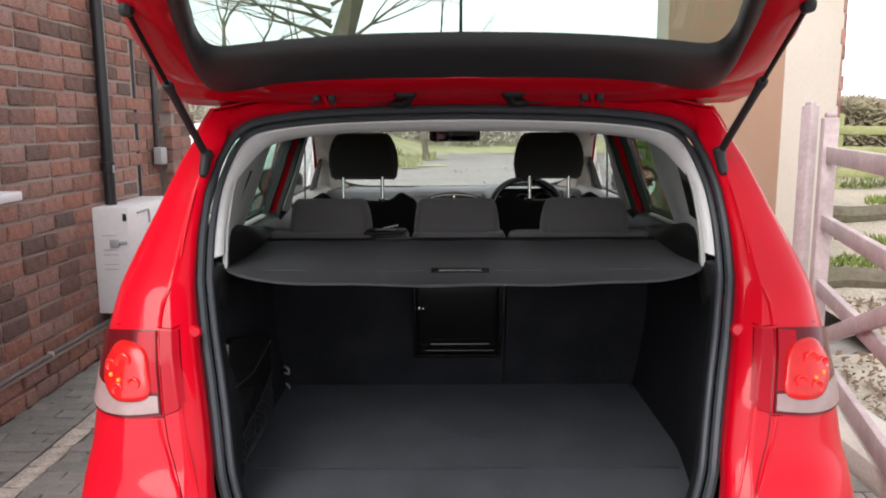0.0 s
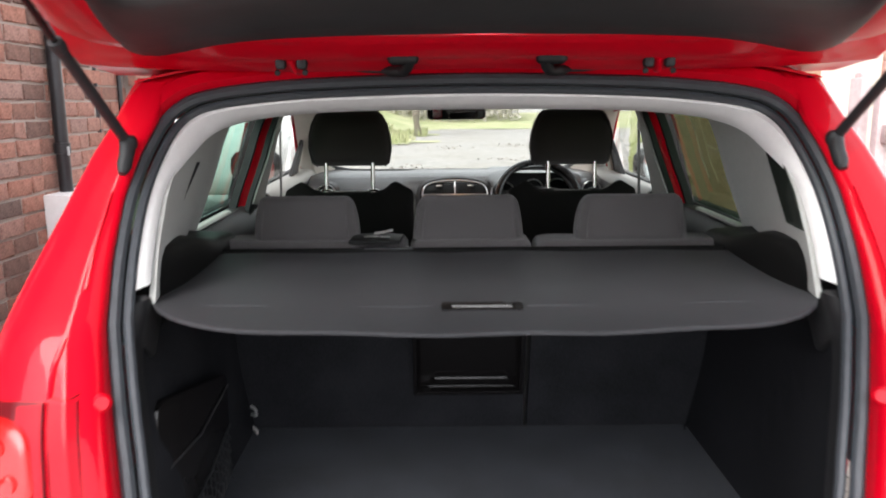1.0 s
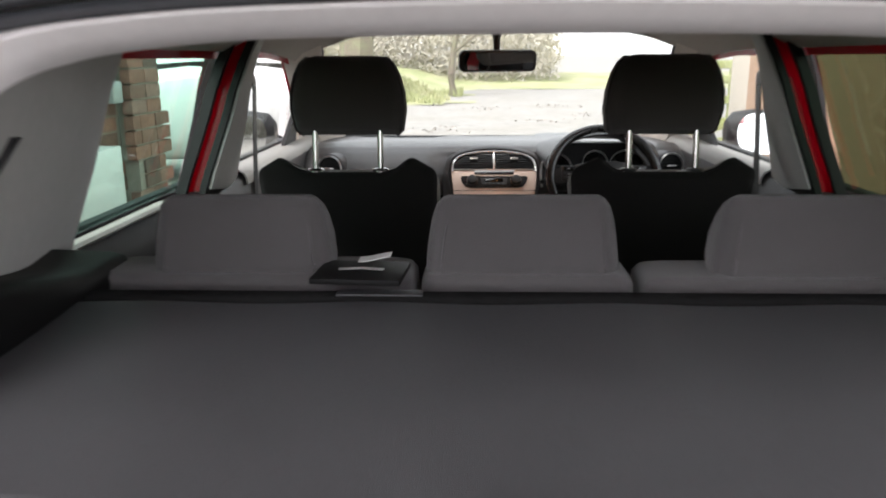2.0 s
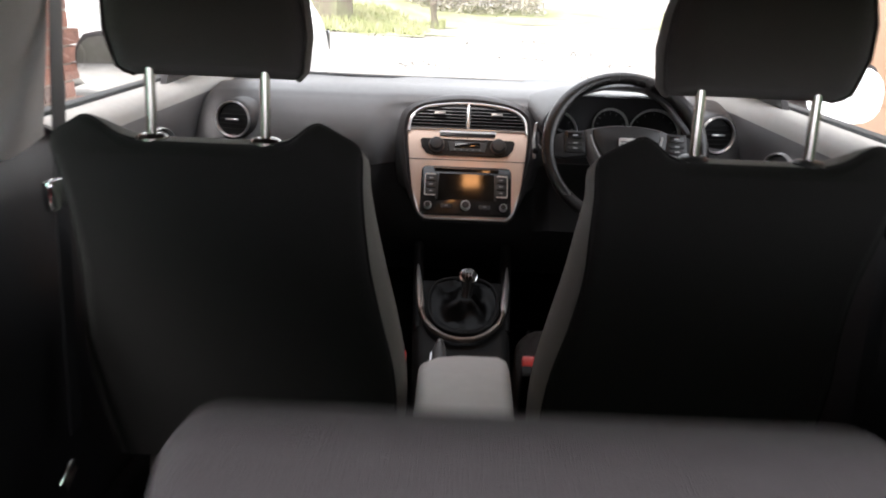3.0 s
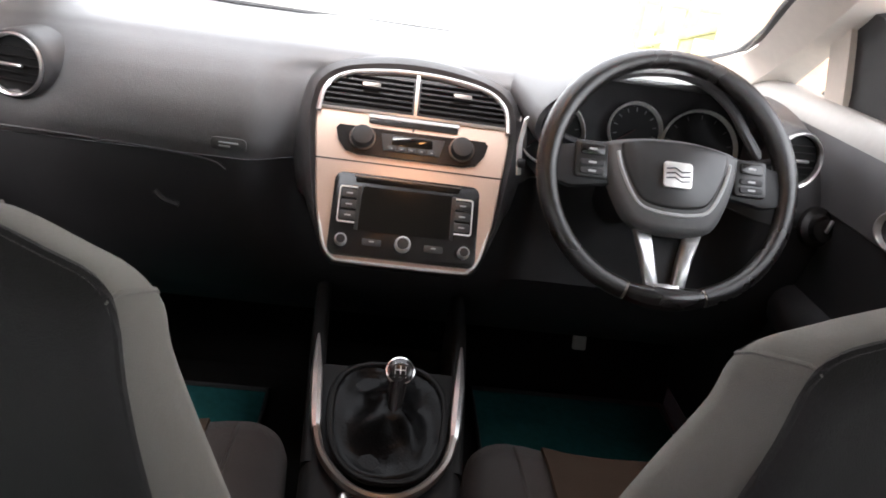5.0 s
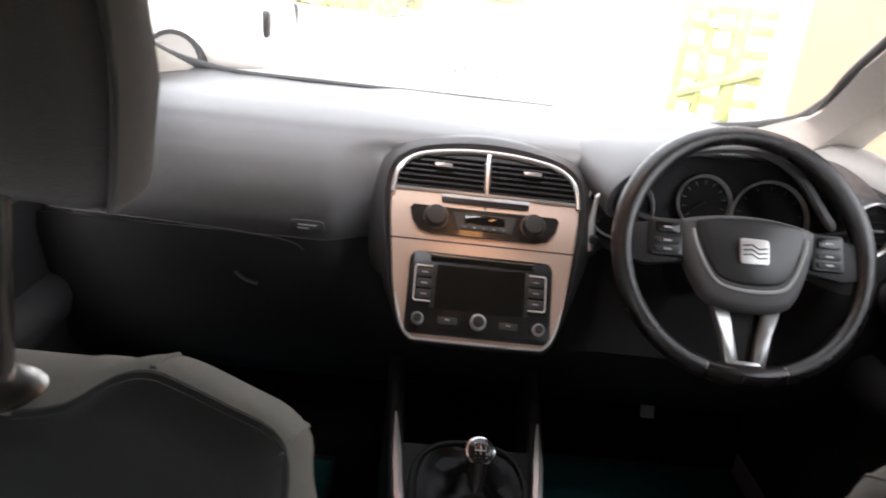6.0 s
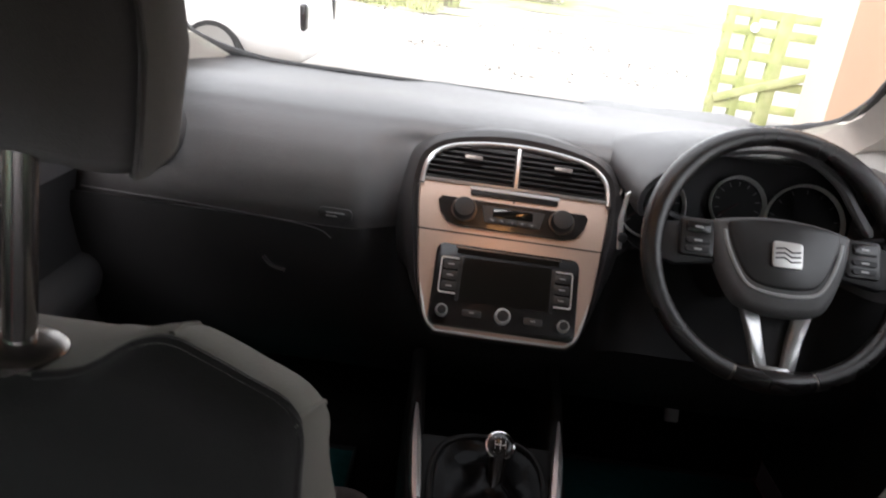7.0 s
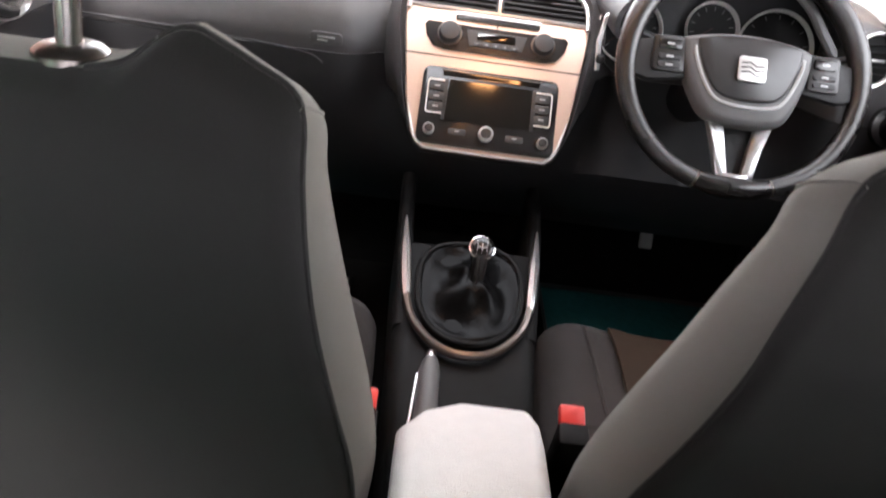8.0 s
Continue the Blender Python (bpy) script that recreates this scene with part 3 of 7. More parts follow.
    g = part("quarter_glass", bm, TINTED_SHADE, CAR)
    g.visible_shadow = False

# roof skin, rear gutter and header
bm = B()
rows = []
for y in np.linspace(0.47, 2.42, 14):
    drop = 0.10 * max(0, y - 2.0) ** 1.3 + 0.05 * max(0, 0.9 - y)
    rows.append([(x, y, 1.555 - 0.06 * (abs(x) / 0.66) ** 2.6 - drop) for x in np.linspace(-0.66, 0.66, 17)])
sheet(bm, rows, -0.004)
roof = part("roof", bm, RED, CAR)
bm = B()
top = [p for p in rim(-0.002, 0.0) if p.z > 1.40]
top.sort(key=lambda p: p.x)
sheet(bm, [[(p.x, p.y + 0.0, p.z) for p in top], [(p.x * 1.01, p.y - 0.012, p.z + 0.012) for p in top], [(p.x * 1.03, p.y - 0.004, p.z + 0.028) for p in top],
           [(p.x * 1.05, p.y + 0.05, 1.545 - 0.07 * (abs(p.x) / 0.62) ** 3) for p in top]], 0.003)
part("roof_gutter", bm, RED, CAR)
bm = B()
tube(bm, [(0.0, 0.62, 1.56), (0.0, 0.60, 1.60), (0.0, 0.55, 1.72), (0.0, 0.47, 1.9)], [0.012, 0.006, 0.004, 0.003], 8)
part("aerial", bm, SEAL, CAR)

# rear bumper below the opening, boot sill
bm = B()
rows = []
for z in np.linspace(0.28, 0.60, 8):
    b = 0.075 + 0.035 * math.sin((z - 0.28) / 0.32 * 3.14)
    w = half_width(z)
    row = []
    for j in range(25):
        a = -1 + 2 * j / 24
        x = w * math.sin(a * 1.5) / math.sin(1.5)
        row.append((x, -b + 0.42 * max(0, abs(a) - 0.62) ** 1.6 / 0.38 ** 0.6, z))
    rows.append(row)
sheet(bm, rows, 0.004)
part("rear_bumper", bm, RED, CAR)
bm = B()
rbox(bm, (0, 0.01, 0.588), (0.98, 0.09, 0.03), 0.012)
part("boot_sill", bm, PLASTIC, CAR)

# windscreen, pillars beside it, bonnet and nose
bm = B()
rows = []
for i in range(11):
    t = i / 10
    half = 0.715 + (0.575 - 0.715) * t
    yc, zc = 3.27 + (2.38 - 3.27) * t, 1.03 + (1.475 - 1.03) * t + 0.03 * math.sin(t * 3.14)
    rows.append([(x * half, yc - 0.14 * abs(x) ** 2.2 * (1 - 0.5 * t), zc - 0.006 * abs(x) ** 2) for x in np.linspace(-1, 1, 13)])
sheet(bm, rows, 0.005)
g = part("windscreen", bm, GLASS, CAR)
g.visible_shadow = False
bm = B()
left, right = [Vector(r[0]) for r in rows], [Vector(r[-1]) for r in rows]
HALF = [(0, 3.262, 1.044), (0.2, 3.255, 1.044), (0.4, 3.225, 1.048), (0.55, 3.175, 1.056), (0.64, 3.115, 1.075), (0.692, 3.04, 1.108), (0.70, 2.985, 1.137),
        (0.68, 2.88, 1.183), (0.66, 2.80, 1.232), (0.631, 2.638, 1.32), (0.603, 2.474, 1.398), (0.575, 2.31, 1.469)]
fat = [0.006] * 10 + [0.0075, 0.009] + [0.0105] * 30
half_line = smooth_line(HALF, 3)
tube(bm, [Vector((-p.x, p.y, p.z)) for p in half_line[:0:-1]] + half_line, fat[len(half_line) - 1:0:-1] + fat[:len(half_line)], 8)
part("windscreen_gasket", bm, SEAL, CAR)
for side in (-1, 1):
    line = right if side > 0 else left
    bm = B()
    rings = []
    for i, p in enumerate(line):
        t = i / 10
        q = Vector((side * (0.80 - 0.11 * t), p.y - 0.10 + 0.02 * t, p.z - 0.005))
        m1 = p.lerp(q, 0.5) + Vector((side * -0.012, -0.03, -0.012))
        g = half_line[round(12 + (len(half_line) - 13) * t)]
        g = Vector((side * g.x, g.y, g.z))
        m1 = g.lerp(q, 0.55) + Vector((side * -0.012, -0.03, -0.008))
        rings.append([g + Vector((side * 0.004, -0.004, -0.004)), m1, q])
    sheet(bm, rings, 0.02 * side)
    part("a_pillar_trim", bm, PILLAR_TRIM, CAR, "pale grey pillar trim")
    bm = B()
    rings = [[a + Vector((side * 0.006, 0.008, 0.008)), (a + c) / 2 + Vector((side * 0.03, 0.03, 0.02)), c + Vector((side * 0.016, 0.0, 0.012))] for a, b, c in rings]
    sheet(bm, rings, -0.004 * side)
    part("a_pillar", bm, RED, CAR)
    # small fixed window and its post ahead of the front door
    bm = B()
    sheet(bm, [[(side * x, y, z) for y in (2.75, 2.735, 2.70, 2.685)] for x, z in ((0.795, 0.98), (0.778, 1.08), (0.758, 1.17), (0.735, 1.26))], 0.015 * side)
    part("quarter_post", bm, PILLAR_TRIM, CAR)
    bm = B()
    sheet(bm, [[(side * 0.81, 2.74, 1.04), (side * 0.81, 3.02, 1.04)], [(side * 0.765, 2.56, 1.29), (side * 0.775, 2.64, 1.29)]], 0.004)
    g = part("front_quarter_glass", bm, GLASS, CAR)
    g.visible_shadow = False
    # door mirror
    bm = B()
    rings = []
    for x, s in ((0.86, 0.55), (0.885, 0.9), (0.95, 1.0), (1.03, 0.97), (1.085, 0.82), (1.105, 0.5)):
        rings.append([(side * (x + (0.04 if side > 0 else 0.0)), 2.80 + s * 0.055 * math.cos(t), 1.105 + s * 0.085 * math.sin(t) + 0.02 * (x - 0.86)) for t in (2 * math.pi * q / 16 for q in range(16))])
    loft(bm, rings)
    housing = part("door_mirror", bm, PLASTIC, CAR, "door mirror")
    bm = B()
    yaw_m, tip = (radians(7), 0.0) if side < 0 else (radians(-12), radians(7))
    plate(bm, rrect(0.19, 0.15, 0.06), lambda u, v, d: Vector((side * (0.975 if side < 0 else 1.022) + u * math.cos(yaw_m), 2.722 + u * math.sin(yaw_m) + v * math.sin(tip) - d, 1.105 + v)), 0.004)
    part("mirror_glass", bm, MIRROR, housing, "mirror glass")
    bm = B()
    rbox(bm, (side * 0.84, 2.77, 1.06), (0.06, 0.08, 0.05), 0.02)
    part("mirror_foot", bm, PLASTIC, housing)
    # inner corner cover by the mirror
    bm = B()
    sheet(bm, [[(side * 0.772, 2.44, 0.97), (side * 0.785, 2.56, 0.97), (side * 0.785, 2.71, 0.97)], [(side * 0.765, 2.5, 1.10), (side * 0.768, 2.58, 1.11), (side * 0.77, 2.69, 1.11)], [(side * 0.745, 2.55, 1.18), (side * 0.75, 2.60, 1.19), (side * 0.75, 2.69, 1.19)], [(side * 0.728, 2.60, 1.245), (side * 0.73, 2.64, 1.25), (side * 0.732, 2.68, 1.25)]], 0.015)
    part("mirror_corner_cover", bm, PLASTIC, CAR)
bm = B()
rows = []
for i in range(9):
    t = i / 8
    y = 3.22 + 1.02 * t
    rows.append([(x * (0.76 - 0.1 * t), y - 0.05 * x * x, 0.93 - 0.16 * t ** 1.6 - 0.04 * abs(x) ** 3) for x in np.linspace(-1, 1, 13)])
sheet(bm, rows, -0.004)
part("bonnet", bm, RED, CAR)
bm = B()
sheet(bm, [[(x * 0.74, y - 0.14 * abs(x) ** 2.2, z) for x in np.linspace(-1, 1, 13)] for y, z in ((3.17, 1.0), (3.30, 1.0), (3.40, 0.97))], -0.006)
part("scuttle_panel", bm, PLASTIC, CAR, "black panel below the windscreen")
bm = B()
rows = []
for z in np.linspace(0.25, 0.78, 8):
    rows.append([(x * 0.84, 4.36 - 0.32 * abs(x) ** 3 - 0.12 * max(0, z - 0.6) / 0.18, z) for x in np.linspace(-1, 1, 19)])
sheet(bm, rows, -0.004)
part("front_bumper", bm, RED, CAR)

# wheels
for side in (-1, 1):
    for y in (0.98, 3.56):
        m = Matrix.Translation((side * 0.76, y, 0.31)) @ Euler((0, radians(90 * side), 0)).to_matrix().to_4x4()
        bm = B()
        lathe(bm, [(0.2, -0.1), (0.29, -0.1), (0.31, -0.08), (0.31, 0.08), (0.29, 0.1), (0.2, 0.1), (0.2, -0.1)], m, 32)
        wheel = part("wheel", bm, TYRE, CAR, "black tyre")
        bm = B()
        lathe(bm, [(0.0, 0.07), (0.05, 0.08), (0.07, 0.06), (0.18, 0.07), (0.205, 0.1), (0.205, -0.09), (0.0, -0.09)], m, 32)
        part("rim", bm, SILVER, wheel, "silver alloy rim")

# floor pan
bm = B()
rbox(bm, (0, 2.05, 0.21), (1.6, 2.5, 0.06), 0.01)
part("floor_pan", bm, FLOOR_CARPET, CAR, "black carpeted floor")
bm = B()
rbox(bm, (0, 0.42, 0.50), (1.3, 0.84, 0.12), 0.01)
part("boot_pan", bm, FLOOR_CARPET, CAR)
bm = B()
rbox(bm, (0, 2.2, 0.30), (0.22, 2.2, 0.16), 0.05)
part("floor_tunnel", bm, FLOOR_CARPET, CAR)

# headliner and inner side trims
bm = B()
rows = []
for y in np.linspace(0.52, 2.40, 14):
    drop = 0.10 * max(0, y - 2.0) ** 1.3 + 0.06 * max(0, 0.75 - y)
    rows.append([(x, y, 1.515 - 0.10 * (abs(x) / 0.66) ** 4 - drop) for x in np.linspace(-0.67, 0.67, 17)])
sheet(bm, rows, 0.006)
part("headliner", bm, HEADLINER, CAR, "pale cloth headliner")
for side in (-1, 1):
    # B pillar trim
    bm = B()
    rows = []
    def b_pillar(z):
        t = (z - 1.12) / 0.305
        a, b = 1.578 + 0.045 * t, 1.865 - 0.11 * t
        return [(side * (half_width(z) - 0.088 + 0.025 * (s / 4) ** 2), a + (b - a) * s / 4, z) for s in range(5)]

    sheet(bm, [[b_pillar(z - 0.012 * s * (1.47 - z) / 0.382)[s] for s in range(5)] for z in np.linspace(1.088, 1.47, 9)], -0.01 * side)
    part("b_pillar_trim", bm, GREY_TRIM, CAR, "grey plastic pillar trim")
    bm = B()
    sheet(bm, [[(x + side * 0.004, y, z) for x, y, z in b_pillar(z)] for z in np.linspace(0.90, 1.108, 5)], -0.01 * side)
    part("b_pillar_foot", bm, CONSOLE_BLACK, CAR, "black lower pillar trim")
    # C and D pillar trim with the window cut in it
    bm = B()
    n = 12
    outer, inner = [], []
    for s in range(n):
        z = 1.10 + 0.36 * s / (n - 1)
        t = (z - 1.10) / 0.36
        outer.append((side * (half_width(z) - 0.10 - 0.02 * t), 0.882 - 0.02 * t * t, z))
        inner.append((side * (seal_x(min(z, 1.45)) - 0.047), rear_y(z) + 0.045, z))
    mid = [tuple(a * 0.5 + b * 0.5 for a, b in zip(p, q)) for p, q in zip(outer, inner)]
    sheet(bm, [outer, [(p[0] + side * 0.012, p[1] - 0.03, p[2]) for p in outer], mid, inner], 0.01 * -side)
    part("rear_pillar_trim", bm, GREY_TRIM, CAR, "grey plastic pillar trim")
    bm = B()
    if side < 0:
        sheet(bm, [[(-0.617, 0.475, 1.17), (-0.62, 0.488, 1.17)], [(-0.606, 0.53, 1.25), (-0.611, 0.548, 1.25)], [(-0.592, 0.59, 1.31), (-0.598, 0.612, 1.31)]], 0.01)
        part("pillar_slot", bm, SEAL, CAR, "dark slot")
    else:
        # dark panel laid over the trim where it only falls in shade
        rows = []
        for k, (a, c) in zip((3, 4, 6, 7, 8, 9), ((0.04, 0.40), (0.04, 0.42), (0.04, 0.42), (0.05, 0.38), (0.07, 0.32), (0.12, 0.24))):
            p, q = Vector(inner[k]), Vector(mid[k])
            rows.append([p.lerp(q, a + (c - a) * w) + Vector((-0.012, -0.004, 0)) for w in (0, 0.33, 0.67, 1)])
        sheet(bm, rows, 0.006)
        part("pillar_pane", bm, SHADED_TRIM, CAR, "olive panel standing for shaded pillar trim")
    # door cards and sill line, upper parts toned paler for window light
    bm = B()
    rows = []
    for y in np.linspace(0.80, 3.02, 17):
        rows.append([(side * x, y, z) for x, z in ((0.80, 1.073), (0.747, 1.077), (0.728, 1.057), (0.719, 0.98), (0.722, 0.86), (0.70, 0.72), (0.72, 0.6), (0.74, 0.3))])
    sheet(bm, rows, 0.008 * side)
    card = part("door_card", bm, PLASTIC, CAR, "black door lining")
    bm = B()
    rows = []
    for y in np.linspace(1.97, 3.0, 12):
        drop = 0.10 * max(0, (2.3 - y) / 0.7) ** 2
        rows.append([(side * x, y, z) for x, z in ((0.721, 1.062), (0.716, 1.03), (0.713, 0.99), (0.716, 0.93 - drop), (0.722, 0.925 - drop))])
    sheet(bm, rows, 0.005 * side)
    part("upper_lining", bm, DOOR_GREY, card, "upper door lining, toned lighter for window light")
    bm = B()
    sheet(bm, [[(side * x, y, z) for x, z in ((0.80, 1.082), (0.77, 1.087), (0.744, 1.087), (0.727, 1.078), (0.719, 1.062), (0.717, 1.045))] for y in np.linspace(1.9, 2.98, 10)], 0.005 * side)
    part("door_sill", bm, GREY_TRIM, card, "door ledge, toned pale for window sheen")
    bm = B()
    tube(bm, [(side * 0.745, y, 1.088) for y in np.linspace(0.82, 1.36, 5)], 0.014, 8, squash=0.6)
    part("window_sill_trim", bm, GREY_TRIM, card)
    bm = B()
    rings = []
    for y in np.linspace(1.95, 2.62, 10):
        e = min(1, (y - 1.93) * 8, (2.66 - y) * 8)
        rings.append([(side * (0.715 - 0.05 * e * max(0, math.cos(t))), y, 0.74 + 0.045 * math.sin(t)) for t in (2 * math.pi * q / 12 for q in range(12))])
    loft(bm, rings)
    part("armrest", bm, PLASTIC, card)
    bm = B()
    bowl = lambda a, k, d: Vector((side * (0.714 - d), 2.335 + 0.075 * k * math.cos(a), 0.972 + 0.036 * k * math.sin(a) - 0.012 * k * math.cos(a)))
    loft(bm, [[bowl(2 * math.pi * q / 28, k, d) for q in range(28)] for k, d in ((1.06, 0.0), (1.04, 0.008), (0.98, 0.009), (0.93, 0.004), (0.90, -0.002))])
    ring = part("handle_surround", bm, SILVER, card, "silver oval surround of the door handle")
    bm = B()
    loft(bm, [[bowl(2 * math.pi * q / 28, k, d) for q in range(28)] for k, d in ((0.91, 0.001), (0.6, 0.0045), (0.1, 0.005))], True, True)
    part("handle_recess", bm, PLASTIC, ring)
    bm = B()
    tube(bm, smooth_line([bowl(math.pi, 0.9, 0.010), bowl(math.pi * 1.15, 0.75, 0.013), bowl(math.pi * 1.4, 0.62, 0.014), bowl(math.pi * 1.6, 0.62, 0.012)], 4), 0.008, 8, squash=1.4)
    part("door_handle", bm, CHROME, card, "chrome door handle")

# raised tailgate: inner frame, trim, glass, hinges, struts
def gate(u, s, d=0.0):
    """Across u, up the raised tailgate s from the hinge, d out of its inner face."""
    a = math.atan(0.36)
    if s > 0.62:
        b = a - 0.55
        y, z = 0.45 - 0.62 * math.cos(a) - (s - 0.62) * math.cos(b), 1.50 + 0.62 * math.sin(a) + (s - 0.62) * math.sin(b)
        a = b
    else:
        y, z = 0.45 - s * math.cos(a), 1.50 + s * math.sin(a)
    return Vector((u, y - d * math.sin(a), z - d * math.cos(a)))


def gate_half(s):
    return lerp(s, [-0.11, -0.08, -0.04, 0.04, 0.287, 0.5, 0.62, 0.8, 1.05], [0.728, 0.742, 0.75, 0.752, 0.738, 0.69, 0.70, 0.69, 0.62])


def hole(s):
    """Half the width of the opening in the red inner frame."""
    if s < 0.125 or s > 0.6:
        return 0.0
    return lerp(s, [0.125, 0.15, 0.2, 0.3, 0.5, 0.6], [0.50, 0.535, 0.56, 0.58, 0.575, 0.56])


bm = B()
G_S = [-0.11, -0.085, -0.05, -0.02, 0.0, 0.02, 0.045, 0.07, 0.1, 0.124, 0.126, 0.15, 0.2, 0.3, 0.37, 0.45, 0.55, 0.62, 0.8, 1.0, 1.05]
for part_side in (-1, 1):
    rows = []
    for s in G_S:
        w, h = gate_half(s), hole(s)
        bulge = lerp(s, [-0.11, -0.06, -0.02, 0.0, 0.03, 0.06, 0.1], [-0.03, -0.02, 0.0, 0.012, 0.002, 0.014, 0.006])
        rows.append([gate(part_side * (h + (w - h) * q / 10), s, -0.016 - 0.05 * max(0.15, min(1.0, s / 0.22)) * (q / 10) ** 6 + 0.016 * math.sin(q / 10 * 3.14) * (1 if h else 0.4) + bulge * (1 - 0.5 * (q / 10) ** 2)) for q in range(11)])
    sheet(bm, rows, 0.012 * part_side)
TAILGATE = part("tailgate", bm, RED, CAR, "raised red tailgate with black lining", sharp=60)
LIN_OUT = [(0, 0.148), (0.20, 0.144), (0.36, 0.132), (0.46, 0.108), (0.535, 0.076), (0.585, 0.060), (0.617, 0.075), (0.627, 0.13), (0.619, 0.22), (0.603, 0.32), (0.588, 0.42), (0.572, 0.50), (0.555, 0.60)]
LIN_IN = [(0, 0.340), (0.18, 0.334), (0.34, 0.316), (0.45, 0.295), (0.52, 0.280), (0.548, 0.281), (0.565, 0.294), (0.573, 0.325), (0.570, 0.38), (0.560, 0.43), (0.550, 0.48), (0.538, 0.53), (0.52, 0.60)]


def both_halves(line):
    pts = smooth_line([(u, v, 0) for u, v in line], 4)
    return [(-p.x, p.y) for p in pts[:0:-1]] + [(p.x, p.y) for p in pts]


bm = B()
rows = []
for t in (0.0, 0.03, 0.10, 0.22, 0.36, 0.50, 0.64, 0.78, 0.90, 0.97, 1.0):
    d = lerp(t, [0.0, 0.03, 0.10, 0.36, 0.64, 0.9, 0.97, 1.0], [-0.012, 0.001, 0.009, 0.017, 0.018, 0.010, 0.001, -0.014])
    rows.append([gate(a[0] + (b[0] - a[0]) * t, a[1] + (b[1] - a[1]) * t, d) for a, b in zip(both_halves(LIN_OUT), both_halves(LIN_IN))])
sheet(bm, rows, 0.006)
part("upper_lining", bm, LINING, TAILGATE, "dark grey plastic lining round the window", sharp=60)
bm = B()
tube(bm, [gate(0.50 * a, 0.206 - 0.030 * abs(a) ** 3, 0.0155) for a in np.linspace(-1, 1, 25)], 0.002, 6)
part("lining_seam", bm, SEAL, TAILGATE)
bm = B()
sheet(bm, [[gate(x, s, -0.022) for x in np.linspace(-0.58, 0.58, 9)] for s in np.linspace(0.2, 0.66, 8)], 0.004)
g = part("tailgate_glass", bm, PRIVACY, TAILGATE, "green tinted rear window")
g.visible_shadow = False
bm = B()
sheet(bm, [[gate(x, s, 0.02) for x in np.linspace(-0.6, 0.6, 9)] for s in np.linspace(0.64, 1.0, 6)], 0.01)
part("lower_lining", bm, PLASTIC, TAILGATE, "black plastic lining")
for x in (-0.347, 0.328):
    bm = B()
    for o in (-0.020, 0.019):
        rbox(bm, gate(x + o, 0.036, 0.012), (0.019, 0.022, 0.022), 0.006)
        lathe(bm, [(0.0, 0.0), (0.005, 0.001), (0.0055, 0.006), (0.0, 0.007)], Matrix.Translation(gate(x + o * 1.3, 0.032, 0.026)) @ Euler((radians(120), 0, 0)).to_matrix().to_4x4(), 10)
    rbox(bm, gate(x, 0.044, 0.004), (0.046, 0.010, 0.010), 0.003)
    hinge = part("hinge", bm, SEAL, TAILGATE, "dark hinge bracket with bolts")
    bm = B()
    tube(bm, [gate(x - 0.002, 0.044, 0.006), gate(x + 0.003, 0.020, 0.018), (x + 0.006, 0.452, 1.488)], [0.007, 0.0075, 0.007], 8)
    part("hinge_arm", bm, RED, hinge, "red painted hinge arm")
for x in (-0.143, 0.129):
    out = math.copysign(1, x)
    bm = B()
    rbox(bm, gate(x, 0.044, 0.006), (0.058, 0.034, 0.026), 0.0125, 4)
    tube(bm, smooth_line([gate(x - out * 0.012, 0.046, 0.012), gate(x - out * 0.002, 0.024, 0.022), gate(x + out * 0.018, 0.010, 0.018), (x + out * 0.045, 0.458, 1.492)], 4), [0.011] * 5 + [0.010] * 5 + [0.008] * 3, 10)
    sleeve = part("cable_sleeve", bm, SLEEVE, TAILGATE, "black rubber cable sleeve")
    bm = B()
    tube(bm, [(x + out * k, 0.454, 1.490 - 0.01 * (k - 0.01)) for k in (0.0, 0.03, 0.07, 0.10)], [0.006, 0.007, 0.005, 0.001], 8)
    part("sleeve_foot", bm, SLEEVE, sleeve)
for side in (-1, 1):
    low, high = Vector((side * 0.640, 0.362, 1.362)), Vector((side * 0.655, -0.03, 1.655))
    midp = low.lerp(high, 0.53)
    bm = B()
    tube(bm, [low, midp], 0.0095, 10)
    lathe(bm, [(0.0, -0.01), (0.011, -0.01), (0.0125, 0.0), (0.011, 0.012), (0.0, 0.012)], Matrix.Translation(midp) @ (high - low).to_track_quat("Z", "Y").to_matrix().to_4x4(), 12)
    strut = part("gas_strut", bm, SEAL, TAILGATE, "black gas strut")
    bm = B()
    tube(bm, [midp, high], 0.0055, 8)
    part("strut_rod", bm, GLOSS_BLACK, strut)
    bm = B()
    rbox(bm, high + Vector((0, 0, 0.0)), (0.03, 0.03, 0.03), 0.012)
    part("strut_end", bm, SEAL, strut)
    bm = B()
    rbox(bm, low + Vector((side * -0.004, -0.006, 0.0)), (0.030, 0.026, 0.028), 0.010, 3)
    tube(bm, smooth_line([low + Vector((side * -0.004, -0.004, 0.004)), low + Vector((side * -0.005, -0.022, -0.022)), low + Vector((side * -0.004, -0.045, -0.052))], 4), [0.014] * 4 + [0.013] * 3 + [0.010, 0.007], 10)
    part("strut_foot", bm, SEAL, strut)


# ---------------------------------------------------------------- boot
def bench_y(z):
    return 0.86 - 0.26 * (z - 0.585)


